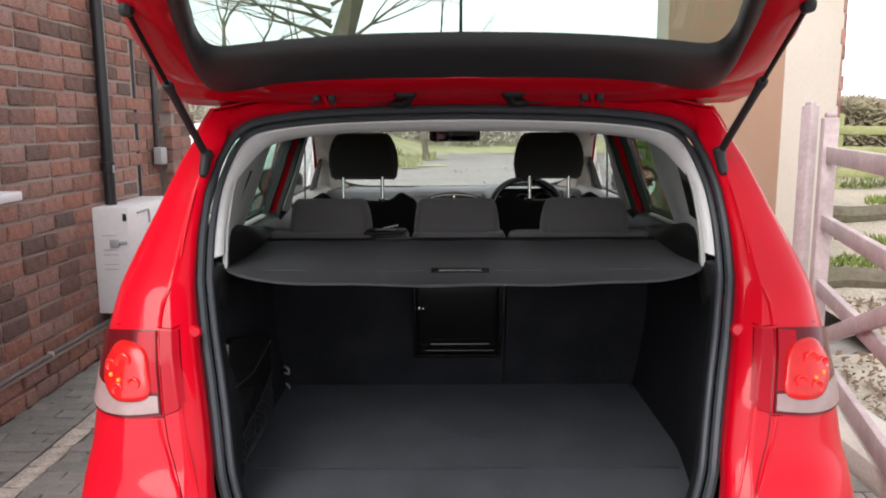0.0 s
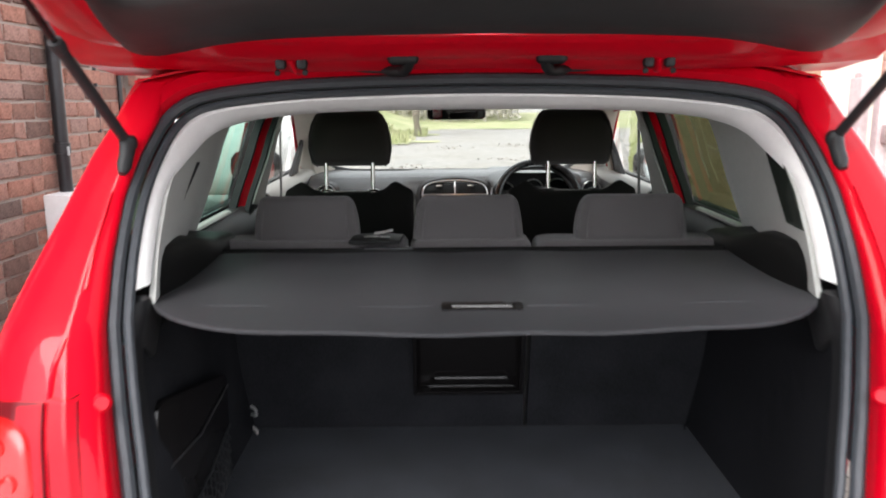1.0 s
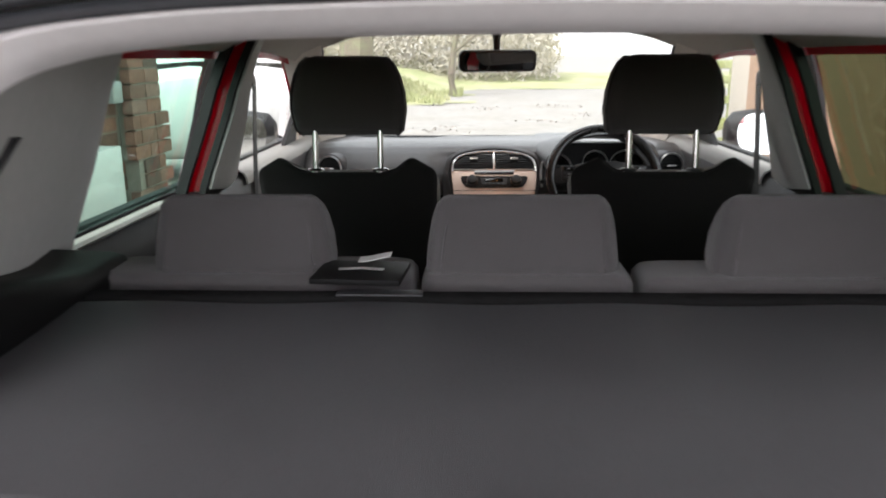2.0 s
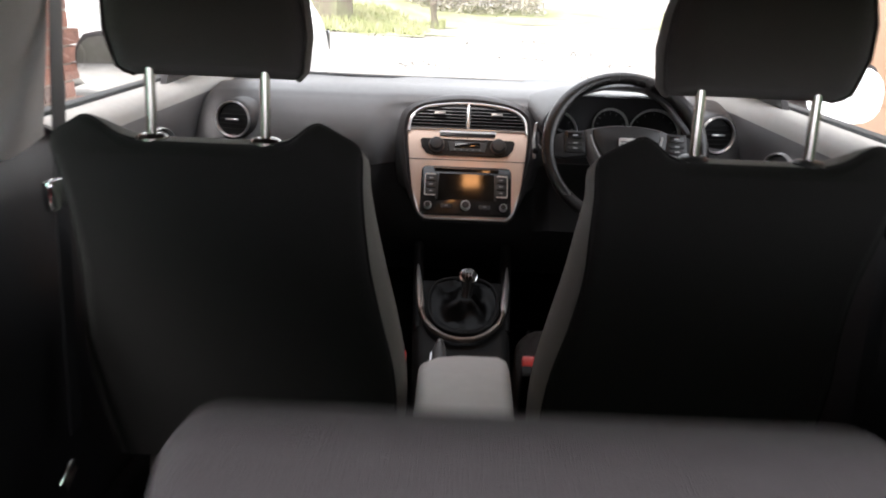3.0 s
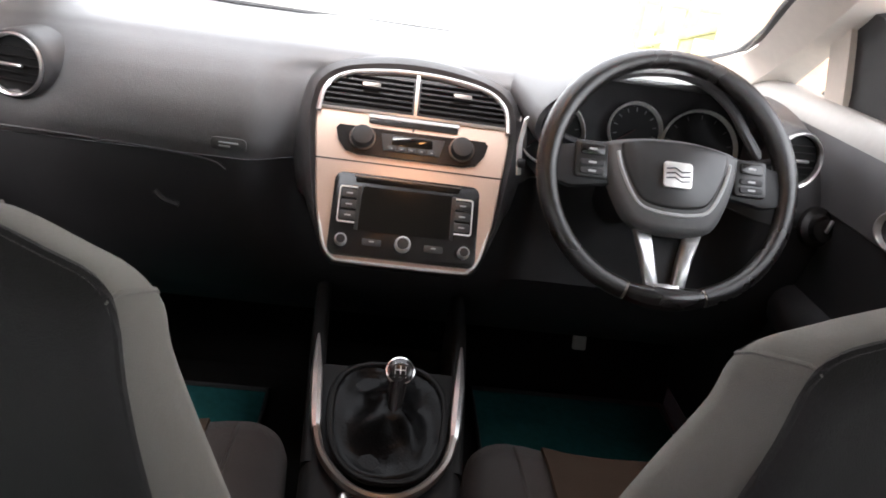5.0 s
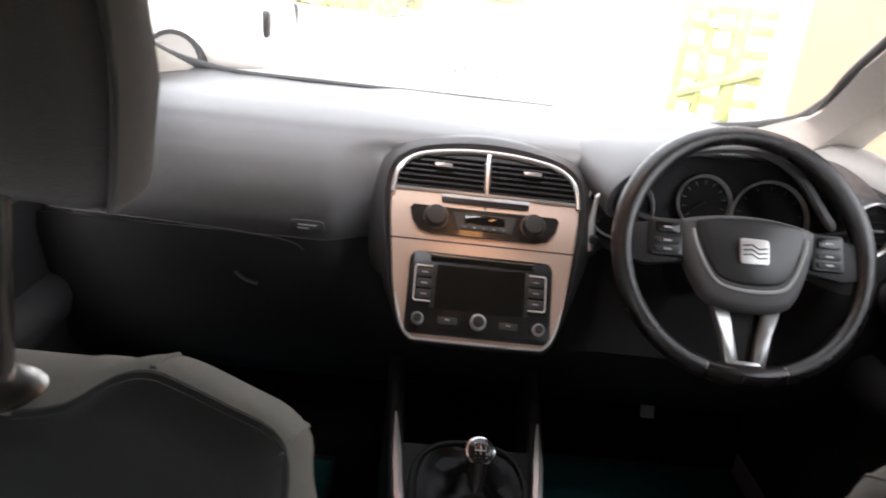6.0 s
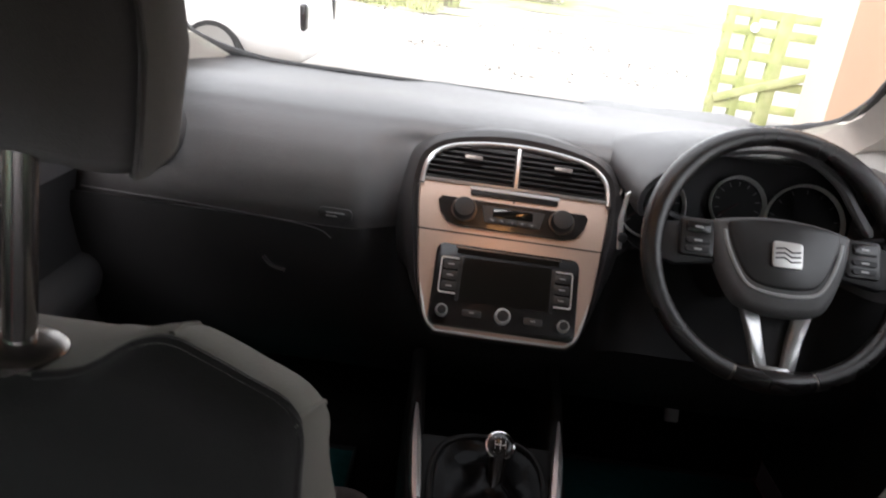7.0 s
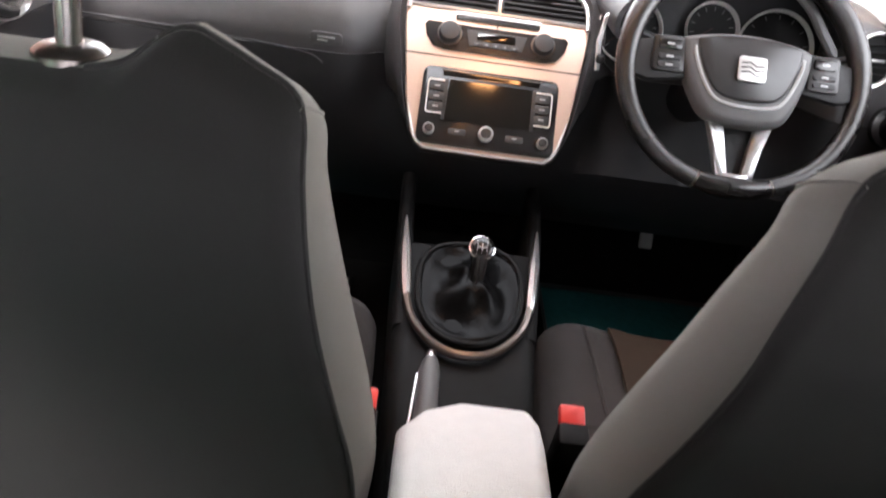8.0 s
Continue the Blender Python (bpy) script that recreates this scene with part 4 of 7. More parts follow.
bm = B()
rows = []
for y in np.linspace(0.02, 0.86, 10):
    w = lerp(y, [0.02, 0.1, 0.25, 0.86], [0.485, 0.53, 0.57, 0.58])
    rows.append([(x * w, y, 0.59 + (0.006 if y < 0.22 else 0.0)) for x in np.linspace(-1, 1, 13)])
sheet(bm, rows, -0.02)
boot_floor = tagged(part("boot_floor", bm, CARPET, None, "", 40, (0, 0.44, 0.59)), "charcoal carpeted boot floor panel", "boot floor")
bm = B()
tube(bm, [(x, 0.222, 0.5965 + 0.001 * math.sin(x * 17)) for x in np.linspace(-0.53, 0.53, 17)], 0.0055, 8, squash=0.7)
part("floor_fold", bm, CARPET, boot_floor)
bm = B()
rbox(bm, (0.03, 0.42, 0.592), (0.10, 0.010, 0.005), 0.0024)
part("pull_tab", bm, CARPET, boot_floor)

for side in (-1, 1):
    bm = B()
    rows = []
    for y in np.linspace(0.06, 0.86, 12):
        row = []
        for z in np.linspace(0.585, 1.085, 9):
            front = rear_y(z) + 0.036
            t = (y - 0.06) / 0.8
            yy = front + (0.9 - front) * t
            x = 0.575 + 0.02 * math.sin((z - 0.58) * 6) + (0.03 if z > 1.0 else 0)
            x = min(x, seal_x(max(z, 0.74)) - 0.022 + 0.15 * t)
            row.append((side * x, yy, z))
        rows.append(row)
    sheet(bm, rows, 0.012 * side)
    # the right lining takes a darker carpet for the shade on that side
    wall = tagged(part("boot_side_lining", bm, BENCH_BACK if side < 0 else SHADED_CARPET, None, "", 45, (side * 0.58, 0.45, 0.6)),
                  "black moulded side lining with a net pocket" if side < 0 else "carpeted side lining of the boot, toned darker as shade", "side lining")
    # shelf that carries the cover
    bm = B()
    rings = []
    for y in np.linspace(0.25, 0.82, 12):
        top = lerp(y, [0.25, 0.28, 0.34, 0.5, 0.6, 0.7, 0.82], [1.125, 1.155, 1.178, 1.168, 1.145, 1.125, 1.12])
        x0 = lerp(y, [0.25, 0.4, 0.8], [0.572, 0.566, 0.572])
        rings.append([(side * x, y, z) for x, z in ((x0 + 0.01, 1.04), (x0, 1.095), (x0 + 0.003, top - 0.018), (x0 + 0.012, top - 0.005), (x0 + 0.03, top), (0.71, top + 0.004), (0.71, 1.04))])
    loft(bm, rings)
    part("side_shelf", bm, CONSOLE_BLACK, wall, "black plastic ledge", sharp=50)
    bm = B()
    rbox(bm, (side * 0.585, 0.22, 1.06), (0.04, 0.08, 0.09), 0.012, turn=(-38, 0, 0))
    part("cover_bracket", bm, PLASTIC, wall)
    if side < 0:
        bm = B()
        ol = [(0.20, 0.65), (0.47, 0.60), (0.55, 0.64), (0.565, 0.70), (0.57, 0.838), (0.56, 0.848), (0.20, 0.935), (0.165, 0.93), (0.145, 0.86), (0.15, 0.74)]
        plate(bm, ol, lambda u, v, d: Vector((-0.565 + d, u, v)), 0.018, 0.008)
        bin_ob = part("storage_flap", bm, GLOSS_BLACK, wall, "shiny black storage flap")
        bm = B()
        tube(bm, [(-0.544, 0.555, 0.825), (-0.544, 0.36, 0.80), (-0.544, 0.155, 0.82)], 0.0022, 6)
        part("net_cord", bm, DASH, bin_ob, "stretched cord")
        bm = B()
        sag = lambda a, h: Vector((-0.540 + 0.022 * math.sin(math.pi * min(1, max(0, h)) * 0.9) * math.sin(math.pi * min(1, max(0, a))), 0.17 + 0.37 * a, 0.612 + (0.075 + 0.055 * a) * h + 0.004 * math.sin(a * 31)))
        for i in range(-5, 19):
            for lean in (0.30, -0.30):
                line = [sag(i / 14 + lean * h, h) for h in (0, 0.25, 0.5, 0.75, 1.0) if 0 <= i / 14 + lean * h <= 1]
                if len(line) > 1:
                    tube(bm, line, 0.0013, 5)
        tube(bm, [sag(a, 1.0) for a in np.linspace(0, 1, 12)], 0.0028, 6)
        part("net", bm, SEAL, bin_ob, "black luggage net")
    for z in ((0.588, 0.645) if side < 0 else (0.594,)):
        bm = B()
        tube(bm, smooth_line([(side * 0.568, 0.835, z + 0.014), (side * 0.552, 0.816, z + 0.010), (side * 0.552, 0.816, z - 0.004), (side * 0.568, 0.835, z - 0.008)], 3), 0.004 if side < 0 else 0.003, 8)
        part("lashing_eye", bm, RING if side < 0 else CHROME, wall, "bright metal lashing eye")

# roller cover over the boot
COVER_T = thing("luggage_cover", (0, 0.45, 1.09), "dark grey vinyl roller luggage cover, drawn out", "luggage cover")
bm = B()
rows = []
for j in range(41):
    x = -0.575 + 1.15 * j / 40
    e = abs(x) / 0.575
    yr = 0.068 + 0.045 * e ** 2 + 0.13 * e ** 9
    row = []
    for q in range(15):
        t = q / 14
        y = 0.654 + (yr - 0.654) * t
        z = 1.092 - 0.006 * math.sin(t * 3.14) - 0.006 * max(0, (0.20 - y) / 0.13) ** 1.5 * (1 - e ** 6) + 0.0015 * math.sin(x * 23 + y * 9)
        xx = x * (1.0 + 0.045 * (1 - t))
        row.append((xx, y, z))
    rows.append(row)
sheet(bm, rows, 0.006)
part("blind", bm, COVER, COVER_T)
bm = B()
tube(bm, [(x, 0.212 + 0.03 * (abs(x) / 0.575) ** 2, 1.0925) for x in np.linspace(-0.565, 0.565, 15)], 0.0028, 6, squash=0.6)
part("batten_seam", bm, COVER, COVER_T)
bm = B()
o = rrect(0.135, 0.036, 0.006)
i_ = rrect(0.105, 0.016, 0.004)
ring_plate(bm, o, i_, lambda u, v, d: Vector((-0.009 + u, 0.197 + v, 1.0925 + d + 0.05 * v)), 0.006)
part("handle_surround", bm, GLOSS_BLACK, COVER_T, "black handle surround")
bm = B()
plate(bm, rrect(0.10, 0.013, 0.003), lambda u, v, d: Vector((-0.009 + u, 0.197 + v, 1.0935 + d)), 0.003)
part("handle_slot", bm, GREY_BOX, COVER_T, "grey grip")
bm = B()
loft(bm, [[(x, 0.686 + v, 1.068 + u) for u, v in rrect(0.066, 0.036, 0.012, 4)] for x in (-0.60, -0.2, 0.2, 0.60)])
part("cassette", bm, FLOOR_CARPET, COVER_T, "black roller cassette")
# grey plate painting the light that falls between the headrests
bm = B()
rbox(bm, (-0.195, 0.686, 1.1005), (0.11, 0.022, 0.004), 0.0015)
part("cassette_label", bm, LINING, COVER_T)


# ---------------------------------------------------------------- rear bench
BENCH = thing("rear_bench", (0, 1.0, 0.3), "dark grey cloth rear bench with three headrests", "rear seat")


def bench_block(x0, x1, name, low=0.0):
    bm = B()
    rings = []
    for z, inset, fat in ((0.40, 0.0, 0.10), (0.60, 0.0, 0.12), (0.95, 0.0, 0.13), (1.05, 0.001, 0.128), (1.092 - low, 0.003, 0.122), (1.103 - low, 0.009, 0.110), (1.108 - low, 0.02, 0.085)):
        cy = bench_y(z) + 0.075
        rings.append([((x0 + x1) / 2 + u, cy + v, z) for u, v in rrect(x1 - x0 - inset * 2, fat, 0.025, 4)])
    loft(bm, rings)
    return part(name, bm, CLOTH, BENCH, sharp=50)


bench_block(-0.61, -0.153, "backrest")
bench_block(-0.15, 0.144, "backrest")
bench_block(0.150, 0.61, "backrest", 0.004)
for x0, x1, hole_box in ((-0.60, 0.135, True), (0.147, 0.60, False)):
    bm = B()
    if hole_box:
        spans = [(x0, -0.147, 0.59, 1.076), (-0.147, 0.131, 0.59, 0.697), (0.131, x1, 0.59, 1.076), (-0.147, 0.131, 0.965, 1.076)]
    else:
        spans = [(x0, x1, 0.59, 1.076)]
    for a, b, z0, z1 in spans:
        sheet(bm, [[(x, bench_y(z) - 0.006, z) for x in np.linspace(a, b, 5)] for z in np.linspace(z0, z1, 6)], -0.02)
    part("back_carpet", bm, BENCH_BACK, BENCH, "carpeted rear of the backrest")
bm = B()
for a, b, z0, z1 in ((-0.147, -0.137, 0.697, 0.965), (0.121, 0.131, 0.697, 0.965), (-0.147, 0.131, 0.697, 0.707), (-0.147, 0.131, 0.955, 0.965)):
    rbox(bm, ((a + b) / 2, bench_y((z0 + z1) / 2) - 0.006, (z0 + z1) / 2), (b - a, 0.03, z1 - z0), 0.003, turn=(14.5, 0, 0))
hatch = part("load_hatch", bm, GLOSS_BLACK, BENCH, "black through-loading flap")
bm = B()
rbox(bm, (-0.008, bench_y(0.83) + 0.012, 0.83), (0.26, 0.012, 0.25), 0.004, turn=(14.5, 0, 0))
part("hatch_door", bm, GLOSS_BLACK, hatch)
bm = B()
rbox(bm, (0.0, bench_y(0.735) - 0.0, 0.735), (0.19, 0.014, 0.012), 0.004)
part("grip_bar", bm, GLOSS_BLACK, hatch)
bm = B()
rbox(bm, (0.0, bench_y(0.712) - 0.006, 0.715), (0.22, 0.012, 0.006), 0.002)
part("grip_bar", bm, GLOSS_BLACK, hatch)
bm = B()
rbox(bm, (-0.128, bench_y(0.86) - 0.004, 0.862), (0.006, 0.006, 0.012), 0.002)
rbox(bm, (-0.115, bench_y(0.86) - 0.004, 0.862), (0.006, 0.006, 0.008), 0.002)
part("hatch_catch", bm, CHROME, hatch)


def rear_headrest(cx, w):
    bm = B()
    rings = []
    shape = ((1.097, 1.0, 0.768, 0.830), (1.100, 1.03, 0.757, 0.838), (1.120, 1.025, 0.755, 0.850), (1.150, 1.0, 0.758, 0.851), (1.176, 0.965, 0.764, 0.838),
             (1.194, 0.92, 0.771, 0.820), (1.204, 0.86, 0.777, 0.806), (1.2085, 0.80, 0.784, 0.798))
    for z, ww, y0, y1 in shape:
        rings.append([(cx + u, (y0 + y1) / 2 + v, z) for u, v in rrect(w * ww, y1 - y0, min(0.036, (y1 - y0) * 0.42), 6)])
    loft(bm, rings)
    h = part("headrest", bm, CLOTH, BENCH, "dark grey padded headrest", sharp=70)
    for s in (-1, 1):
        bm = B()
        pts = [(cx + s * (w * 0.5 * ww - 0.023), y0 + 0.003, z) for z, ww, y0, y1 in shape[1:6]]
        tube(bm, smooth_line(pts, 3), 0.0022, 5)
        part("piping", bm, CLOTH, h)


rear_headrest(-0.397, 0.246)
rear_headrest(-0.009, 0.258)
rear_headrest(0.384, 0.262)
bm = B()
rbox(bm, (0, 1.14, 0.47), (1.2, 0.5, 0.16), 0.05, 4)
part("seat_cushion", bm, CLOTH, BENCH, "dark cloth seat cushion")

# booklet and papers on the bench top
BOOK = thing("booklet", (-0.225, 0.735, 1.108), "black booklet with a white band and a paper slip", "booklet")
bm = B()
rbox(bm, (-0.225, 0.735, 1.114), (0.118, 0.095, 0.008), 0.002, turn=(0, 0, -4))
part("cover", bm, CONSOLE_BLACK, BOOK)
bm = B()
tube(bm, [(-0.255, 0.735, 1.119), (-0.225, 0.739, 1.1192), (-0.195, 0.733, 1.119)], 0.005, 6, squash=0.25)
part("title_bar", bm, RING, BOOK, "pale printed bar")
bm = B()
sheet(bm, [[(x, y, 1.122 + 0.004 * math.sin(x * 60)) for x in np.linspace(-0.235, -0.19, 6)] for y in (0.772, 0.785, 0.8)], 0.001)
part("paper_slip", bm, PAPER, BOOK, "white paper slip")


# ---------------------------------------------------------------- front seats
def filled(pts, n=12):
    """The same outline with points added along its long straight edges."""
    out = []
    for a, b in zip(pts, pts[1:] + pts[:1]):
        out.append(a)
        if abs(a[0] - b[0]) > 0.1:
            out += [(a[0] + (b[0] - a[0]) * k / n, a[1]) for k in range(1, n)]
    return out


def seat_y(z):
    return 1.662 + 0.30 * (1.12 - z)


def front_seat(side):
    cx = side * 0.395
    s = thing("front_seat", (cx, 1.95, 0.25), "front seat in black and grey cloth, headrest on steel poles", "car seat", "front seats")
    inner = side * -1
    # shell back
    rear = [(-0.270, 0.46), (-0.276, 0.60), (-0.270, 0.70), (-0.252, 0.80), (-0.236, 0.90), (-0.229, 0.98), (-0.225, 1.05), (-0.2245, 1.097), (-0.218, 1.117), (-0.200, 1.129), (-0.180, 1.141), (-0.166, 1.147), (-0.150, 1.141), (-0.125, 1.121), (-0.10, 1.113)]
    wide = [(-0.275, 0.46), (-0.282, 0.60), (-0.278, 0.70), (-0.266, 0.80), (-0.250, 0.90), (-0.242, 0.98), (-0.2355, 1.05), (-0.233, 1.090), (-0.221, 1.114), (-0.202, 1.128), (-0.181, 1.141), (-0.166, 1.147), (-0.150, 1.141), (-0.125, 1.121), (-0.10, 1.113)]

    slim = ([0.6, 0.72, 0.82, 0.9, 0.95, 1.0, 1.045, 1.08, 1.1], [0.014, 0.014, 0.014, 0.012, 0.011, 0.010, 0.0105, 0.007, 0.001]) if side > 0 else ([0.6, 0.9, 1.0, 1.06, 1.1], [-0.006, -0.002, 0.003, 0.004, 0.001])
    wide = [(x + lerp(z, *slim), z) for x, z in wide]
    rear = [(x + lerp(z, [0.6, 0.86, 1.0, 1.05, 1.1], [0.026, 0.026, 0.010, 0.006, 0.0] if side > 0 else [0.004, 0.004, 0.004, 0.002, 0.0]), z) for x, z in rear]

    def outline(w=0.0):
        pts = [(p.x, p.y) for p in smooth_line([(a + (c - a) * w, b + (d - b) * w, 0) for (a, b), (c, d) in zip(rear, wide)], 3)]
        return pts + [(-x, z) for x, z in reversed(pts)]
    bm = B()
    rings = []
    for inset, d, w in ((0.02, -0.004, 0), (0.006, 0.0, 0), (0.0, 0.008, 0), (-0.001, 0.020, 0.25), (0.0, 0.045, 0.7), (0.0, 0.075, 1.0), (0.006, 0.10, 1.0), (0.03, 0.125, 1.0), (0.06, 0.13, 1.0)):
        ring = []
        for x, z in outline(w):
            k = 1 - inset / 0.24
            # the top is deep and flat between the poles, and falls off over the bolsters
            flat = max(0.0, min(1.0, (0.19 - abs(x)) / 0.06))
            fall = (inset * 1.1 + max(0, d - 0.03) * 0.35) * (1 - flat) + (inset * 0.9 + max(0, d - 0.045) * 0.28) * flat
            zz = z - fall * max(0, (z - 0.6) / 0.5)
            deep = lerp(zz, [0.5, 0.9, 1.05, 1.14], [1.3, 1.0, 0.8, 0.7]) * (1 - flat) + lerp(z, [1.0, 1.115, 1.130, 1.147], [0.9, 1.0, 0.8, 0.6]) * flat
            ring.append((cx + x * k, seat_y(zz) + d * deep, zz))
        rings.append(ring)
    loft(bm, rings[:3], True, True)
    back = part("backrest_shell", bm, CLOTH_BACK, s, "black backrest cover", sharp=55)
    bm = B()
    loft(bm, [[tuple(p) for p in r] for r in rings[2:]], True, True)
    part("backrest_side", bm, CLOTH_SIDE, s, "grey side bolster cloth", sharp=60)
    for q in (-1, 1):
        bm = B()
        pts = [(cx + q * -x * 1.002, seat_y(z) + 0.008, z + 0.0005) for x, z in outline()[:43]]
        tube(bm, pts, 0.0025, 6)
        part("piping", bm, CLOTH_BACK, back)
        # sewn seams over the peak and across the bolster
        for k, first, last in ((22, 2, 8), (33, 3, 6)):
            k = k if q > 0 else len(rings[0]) - 1 - k
            bm = B()
            tube(bm, [Vector(rings[j][k]) for j in range(first, last)], 0.0016, 6)
            part("seam_ridge", bm, CLOTH_SIDE, back, "sewn seam")
    # headrest and poles
    bm = B()
    rings = []
    hx = cx + (-0.003 if side > 0 else 0.004)
    shape = ((1.209, 0.228, 0.052, 0.044, 0.025), (1.213, 0.258, 0.072, 0.039, 0.032), (1.230, 0.290, 0.102, 0.022, 0.045), (1.265, 0.309, 0.112, 0.010, 0.05), (1.31, 0.302, 0.105, 0.002, 0.048),
             (1.35, 0.279, 0.092, -0.002, 0.044), (1.378, 0.247, 0.074, -0.004, 0.036), (1.392, 0.212, 0.052, -0.004, 0.026), (1.397, 0.17, 0.026, -0.004, 0.012))
    for z, w, d, off, r in shape:
        rings.append([Vector((hx + u * (0.915 - 0.04 * v / d * 2), 1.707 + off + v, z - (0.016 * (abs(u) / 0.14) ** 2 if z < 1.25 else 0.0))) for u, v in rrect(w, d, r, 6)])
    loft(bm, rings)
    head = part("headrest", bm, HEAD_CLOTH, s, "black padded headrest with grey side panels", sharp=75)
    for q in (-1, 1):
        # side panel of the headrest, sewn in along a raised seam
        span = range(4, 12) if q > 0 else range(23, 15, -1)
        mid = Vector((hx, 1.715, 1.29))
        panel = [[p + Vector((q * 0.0022, 0, 0)) + (p - mid).normalized() * 0.0008 for p in (r[k] for k in span)] for r in rings[1:-1]]
        bm = B()
        sheet(bm, panel, 0.003 * q)
        part("side_panel", bm, HEAD_SIDE, head, "grey cloth side panel", sharp=70)
        bm = B()
        tube(bm, smooth_line([r[0] for r in panel[:-1]], 3), 0.0016, 5)
        part("piping", bm, HEAD_CLOTH, head)
    for x in (cx - 0.083, cx + 0.083):
        bm = B()
        tube(bm, [(x, 1.690, 1.10), (x, 1.705, 1.25)], 0.0078, 14)
        part("pole", bm, STEEL, s, "steel headrest pole")
        bm = B()
        lathe(bm, [(0.0205, -0.006), (0.0225, -0.003), (0.0218, 0.001), (0.018, 0.0042), (0.012, 0.0055), (0.008, 0.006)], Matrix.Translation((x, 1.6925, 1.1145)), 28)
        part("pole_collar", bm, COLLAR if side < 0 else PLASTIC, s, "satin metal collar" if side < 0 else "dark collar")
    # cushion
    bm = B()
    rings = []
    for y, w, z0, z1 in ((1.88, 0.42, 0.34, 0.47), (1.95, 0.46, 0.33, 0.50), (2.1, 0.48, 0.32, 0.515), (2.25, 0.48, 0.32, 0.53), (2.34, 0.47, 0.34, 0.53), (2.385, 0.45, 0.37, 0.515), (2.40, 0.40, 0.41, 0.49)):
        rings.append([(cx - side * 0.006 + u * 1.065, y, (z0 + z1) / 2 + v - 0.018 * max(0, 1 - (u / 0.15) ** 2) * (1 if v > 0 else 0)) for u, v in filled(rrect(w, z1 - z0, 0.055, 6))])
    loft(bm, rings)
    cush = part("cushion", bm, CUSHION, s, "dark brown seat cushion", sharp=70)
    bm = B()
    sheet(bm, [[(cx + x, y, lerp(y, [1.95, 2.1, 2.25, 2.34, 2.37], [0.502, 0.517, 0.531, 0.531, 0.522]) - 0.014 + 0.012 * (abs(x) / 0.13) ** 3) for x in np.linspace(-0.13, 0.13, 7)] for y in np.linspace(1.95, 2.37, 8)], 0.006)
    part("insert", bm, INSERT, cush, "brown patterned insert")
    for x in (-0.085, 0.0, 0.085):
        bm = B()
        tube(bm, [(cx + x, y, lerp(y, [1.95, 2.1, 2.25, 2.34, 2.37], [0.502, 0.517, 0.531, 0.531, 0.522]) - 0.012) for y in np.linspace(2.0, 2.36, 6)], 0.002, 5)
        part("insert_seam", bm, BRONZE, cush, "pale stitched seam")
    for q in (-1, 1):
        bm = B()
        tube(bm, smooth_line([(cx - side * 0.006 + q * x, y, z) for x, y, z in ((0.148, 1.97, 0.507), (0.158, 2.1, 0.517), (0.166, 2.25, 0.5305), (0.168, 2.34, 0.5295), (0.166, 2.383, 0.513))], 4), [0.004] * 15 + [0.003, 0.002], 8)
        part("bolster_seam", bm, CUSHION, cush, "raised bolster seam")
    bm = B()
    rbox(bm, (cx, 2.12, 0.29), (0.40, 0.46, 0.10), 0.02)
    part("seat_base", bm, PLASTIC, s)
    return s


front_seat(-1)
front_seat(1)
for x, y, dz, k in ((-0.128, 1.99, 0, 0.9), (0.142, 2.03, -0.022, 1.15)):
    b = thing("belt_buckle", (x, y, 0.5), "black seat belt buckle with a red button", "belt buckle", "belt buckles")
    bm = B()
    rbox(bm, (x, y - 0.018, 0.562 + dz), (0.036 * k, 0.034, 0.13), 0.006, turn=(14, 0, 0))
    part("stalk", bm, CONSOLE_BLACK, b)
    bm = B()
    rbox(bm, (x, y - 0.002, 0.624 + dz), (0.030 * k, 0.030, 0.016), 0.004, turn=(24, 0, 0))
    part("button", bm, RED_PLASTIC, b, "red release button")
for side in (-1, 1):
    b = thing("seat_belt", (side * 0.66, 1.82, 0.4), "black seat belt on the door pillar", "seat belt", "seat belts")
    bm = B()
    rbox(bm, (side * 0.668, 1.815, 1.335), (0.025, 0.045, 0.042), 0.012)
    part("guide", bm, GREY_BOX, b, "grey belt guide")
    bm = B()
    line = [(side * 0.662, 1.82, 1.33), (side * 0.66, 1.79, 1.2), (side * 0.66, 1.75, 0.95), (side * 0.665, 1.72, 0.6)]
    sheet(bm, [[(x - side * 0.004, y - 0.024, z) for x, y, z in line], [(x, y + 0.024, z) for x, y, z in line]], 0.002)
    part("webbing", bm, SEAL, b)
    bm = B()
    rbox(bm, (side * 0.645, 1.715, 1.015), (0.02, 0.045, 0.05), 0.008)
    part("tongue", bm, CHROME, b, "chrome belt tongue")
    bm = B()
    rbox(bm, (side * 0.655, 1.66, 0.545), (0.012, 0.05, 0.03), 0.004, turn=(25, 0, 0))
    part("lower_anchor", bm, CHROME, b, "chrome lower anchor")


# ---------------------------------------------------------------- dashboard
DASHBOARD = thing("dashboard", (0, 2.8, 0.4), "dark grey moulded dashboard with a champagne silver centre stack", "dashboard")
PROFILE = [(3.24, 1.028), (3.05, 1.052), (2.90, 1.066), (2.78, 1.072), (2.69, 1.064), (2.655, 1.054), (2.625, 1.042), (2.60, 1.025), (2.58, 1.005), (2.555, 0.965), (2.545, 0.925), (2.548, 0.895)]


def dip(x, z):
    """The dash falls back behind the stack and the dials."""
    def ease(t):
        t = max(0.0, min(1.0, t))
        return t * t * (3 - 2 * t)
    low = ease((1.073 - z) / 0.05)
    mid = 0.055 * ease(1 - (abs(x) - 0.165) / 0.10)
    dials = 0.11 * ease(1 - (abs(x - 0.386) - 0.15) / 0.08)
    return max(mid, dials) * low


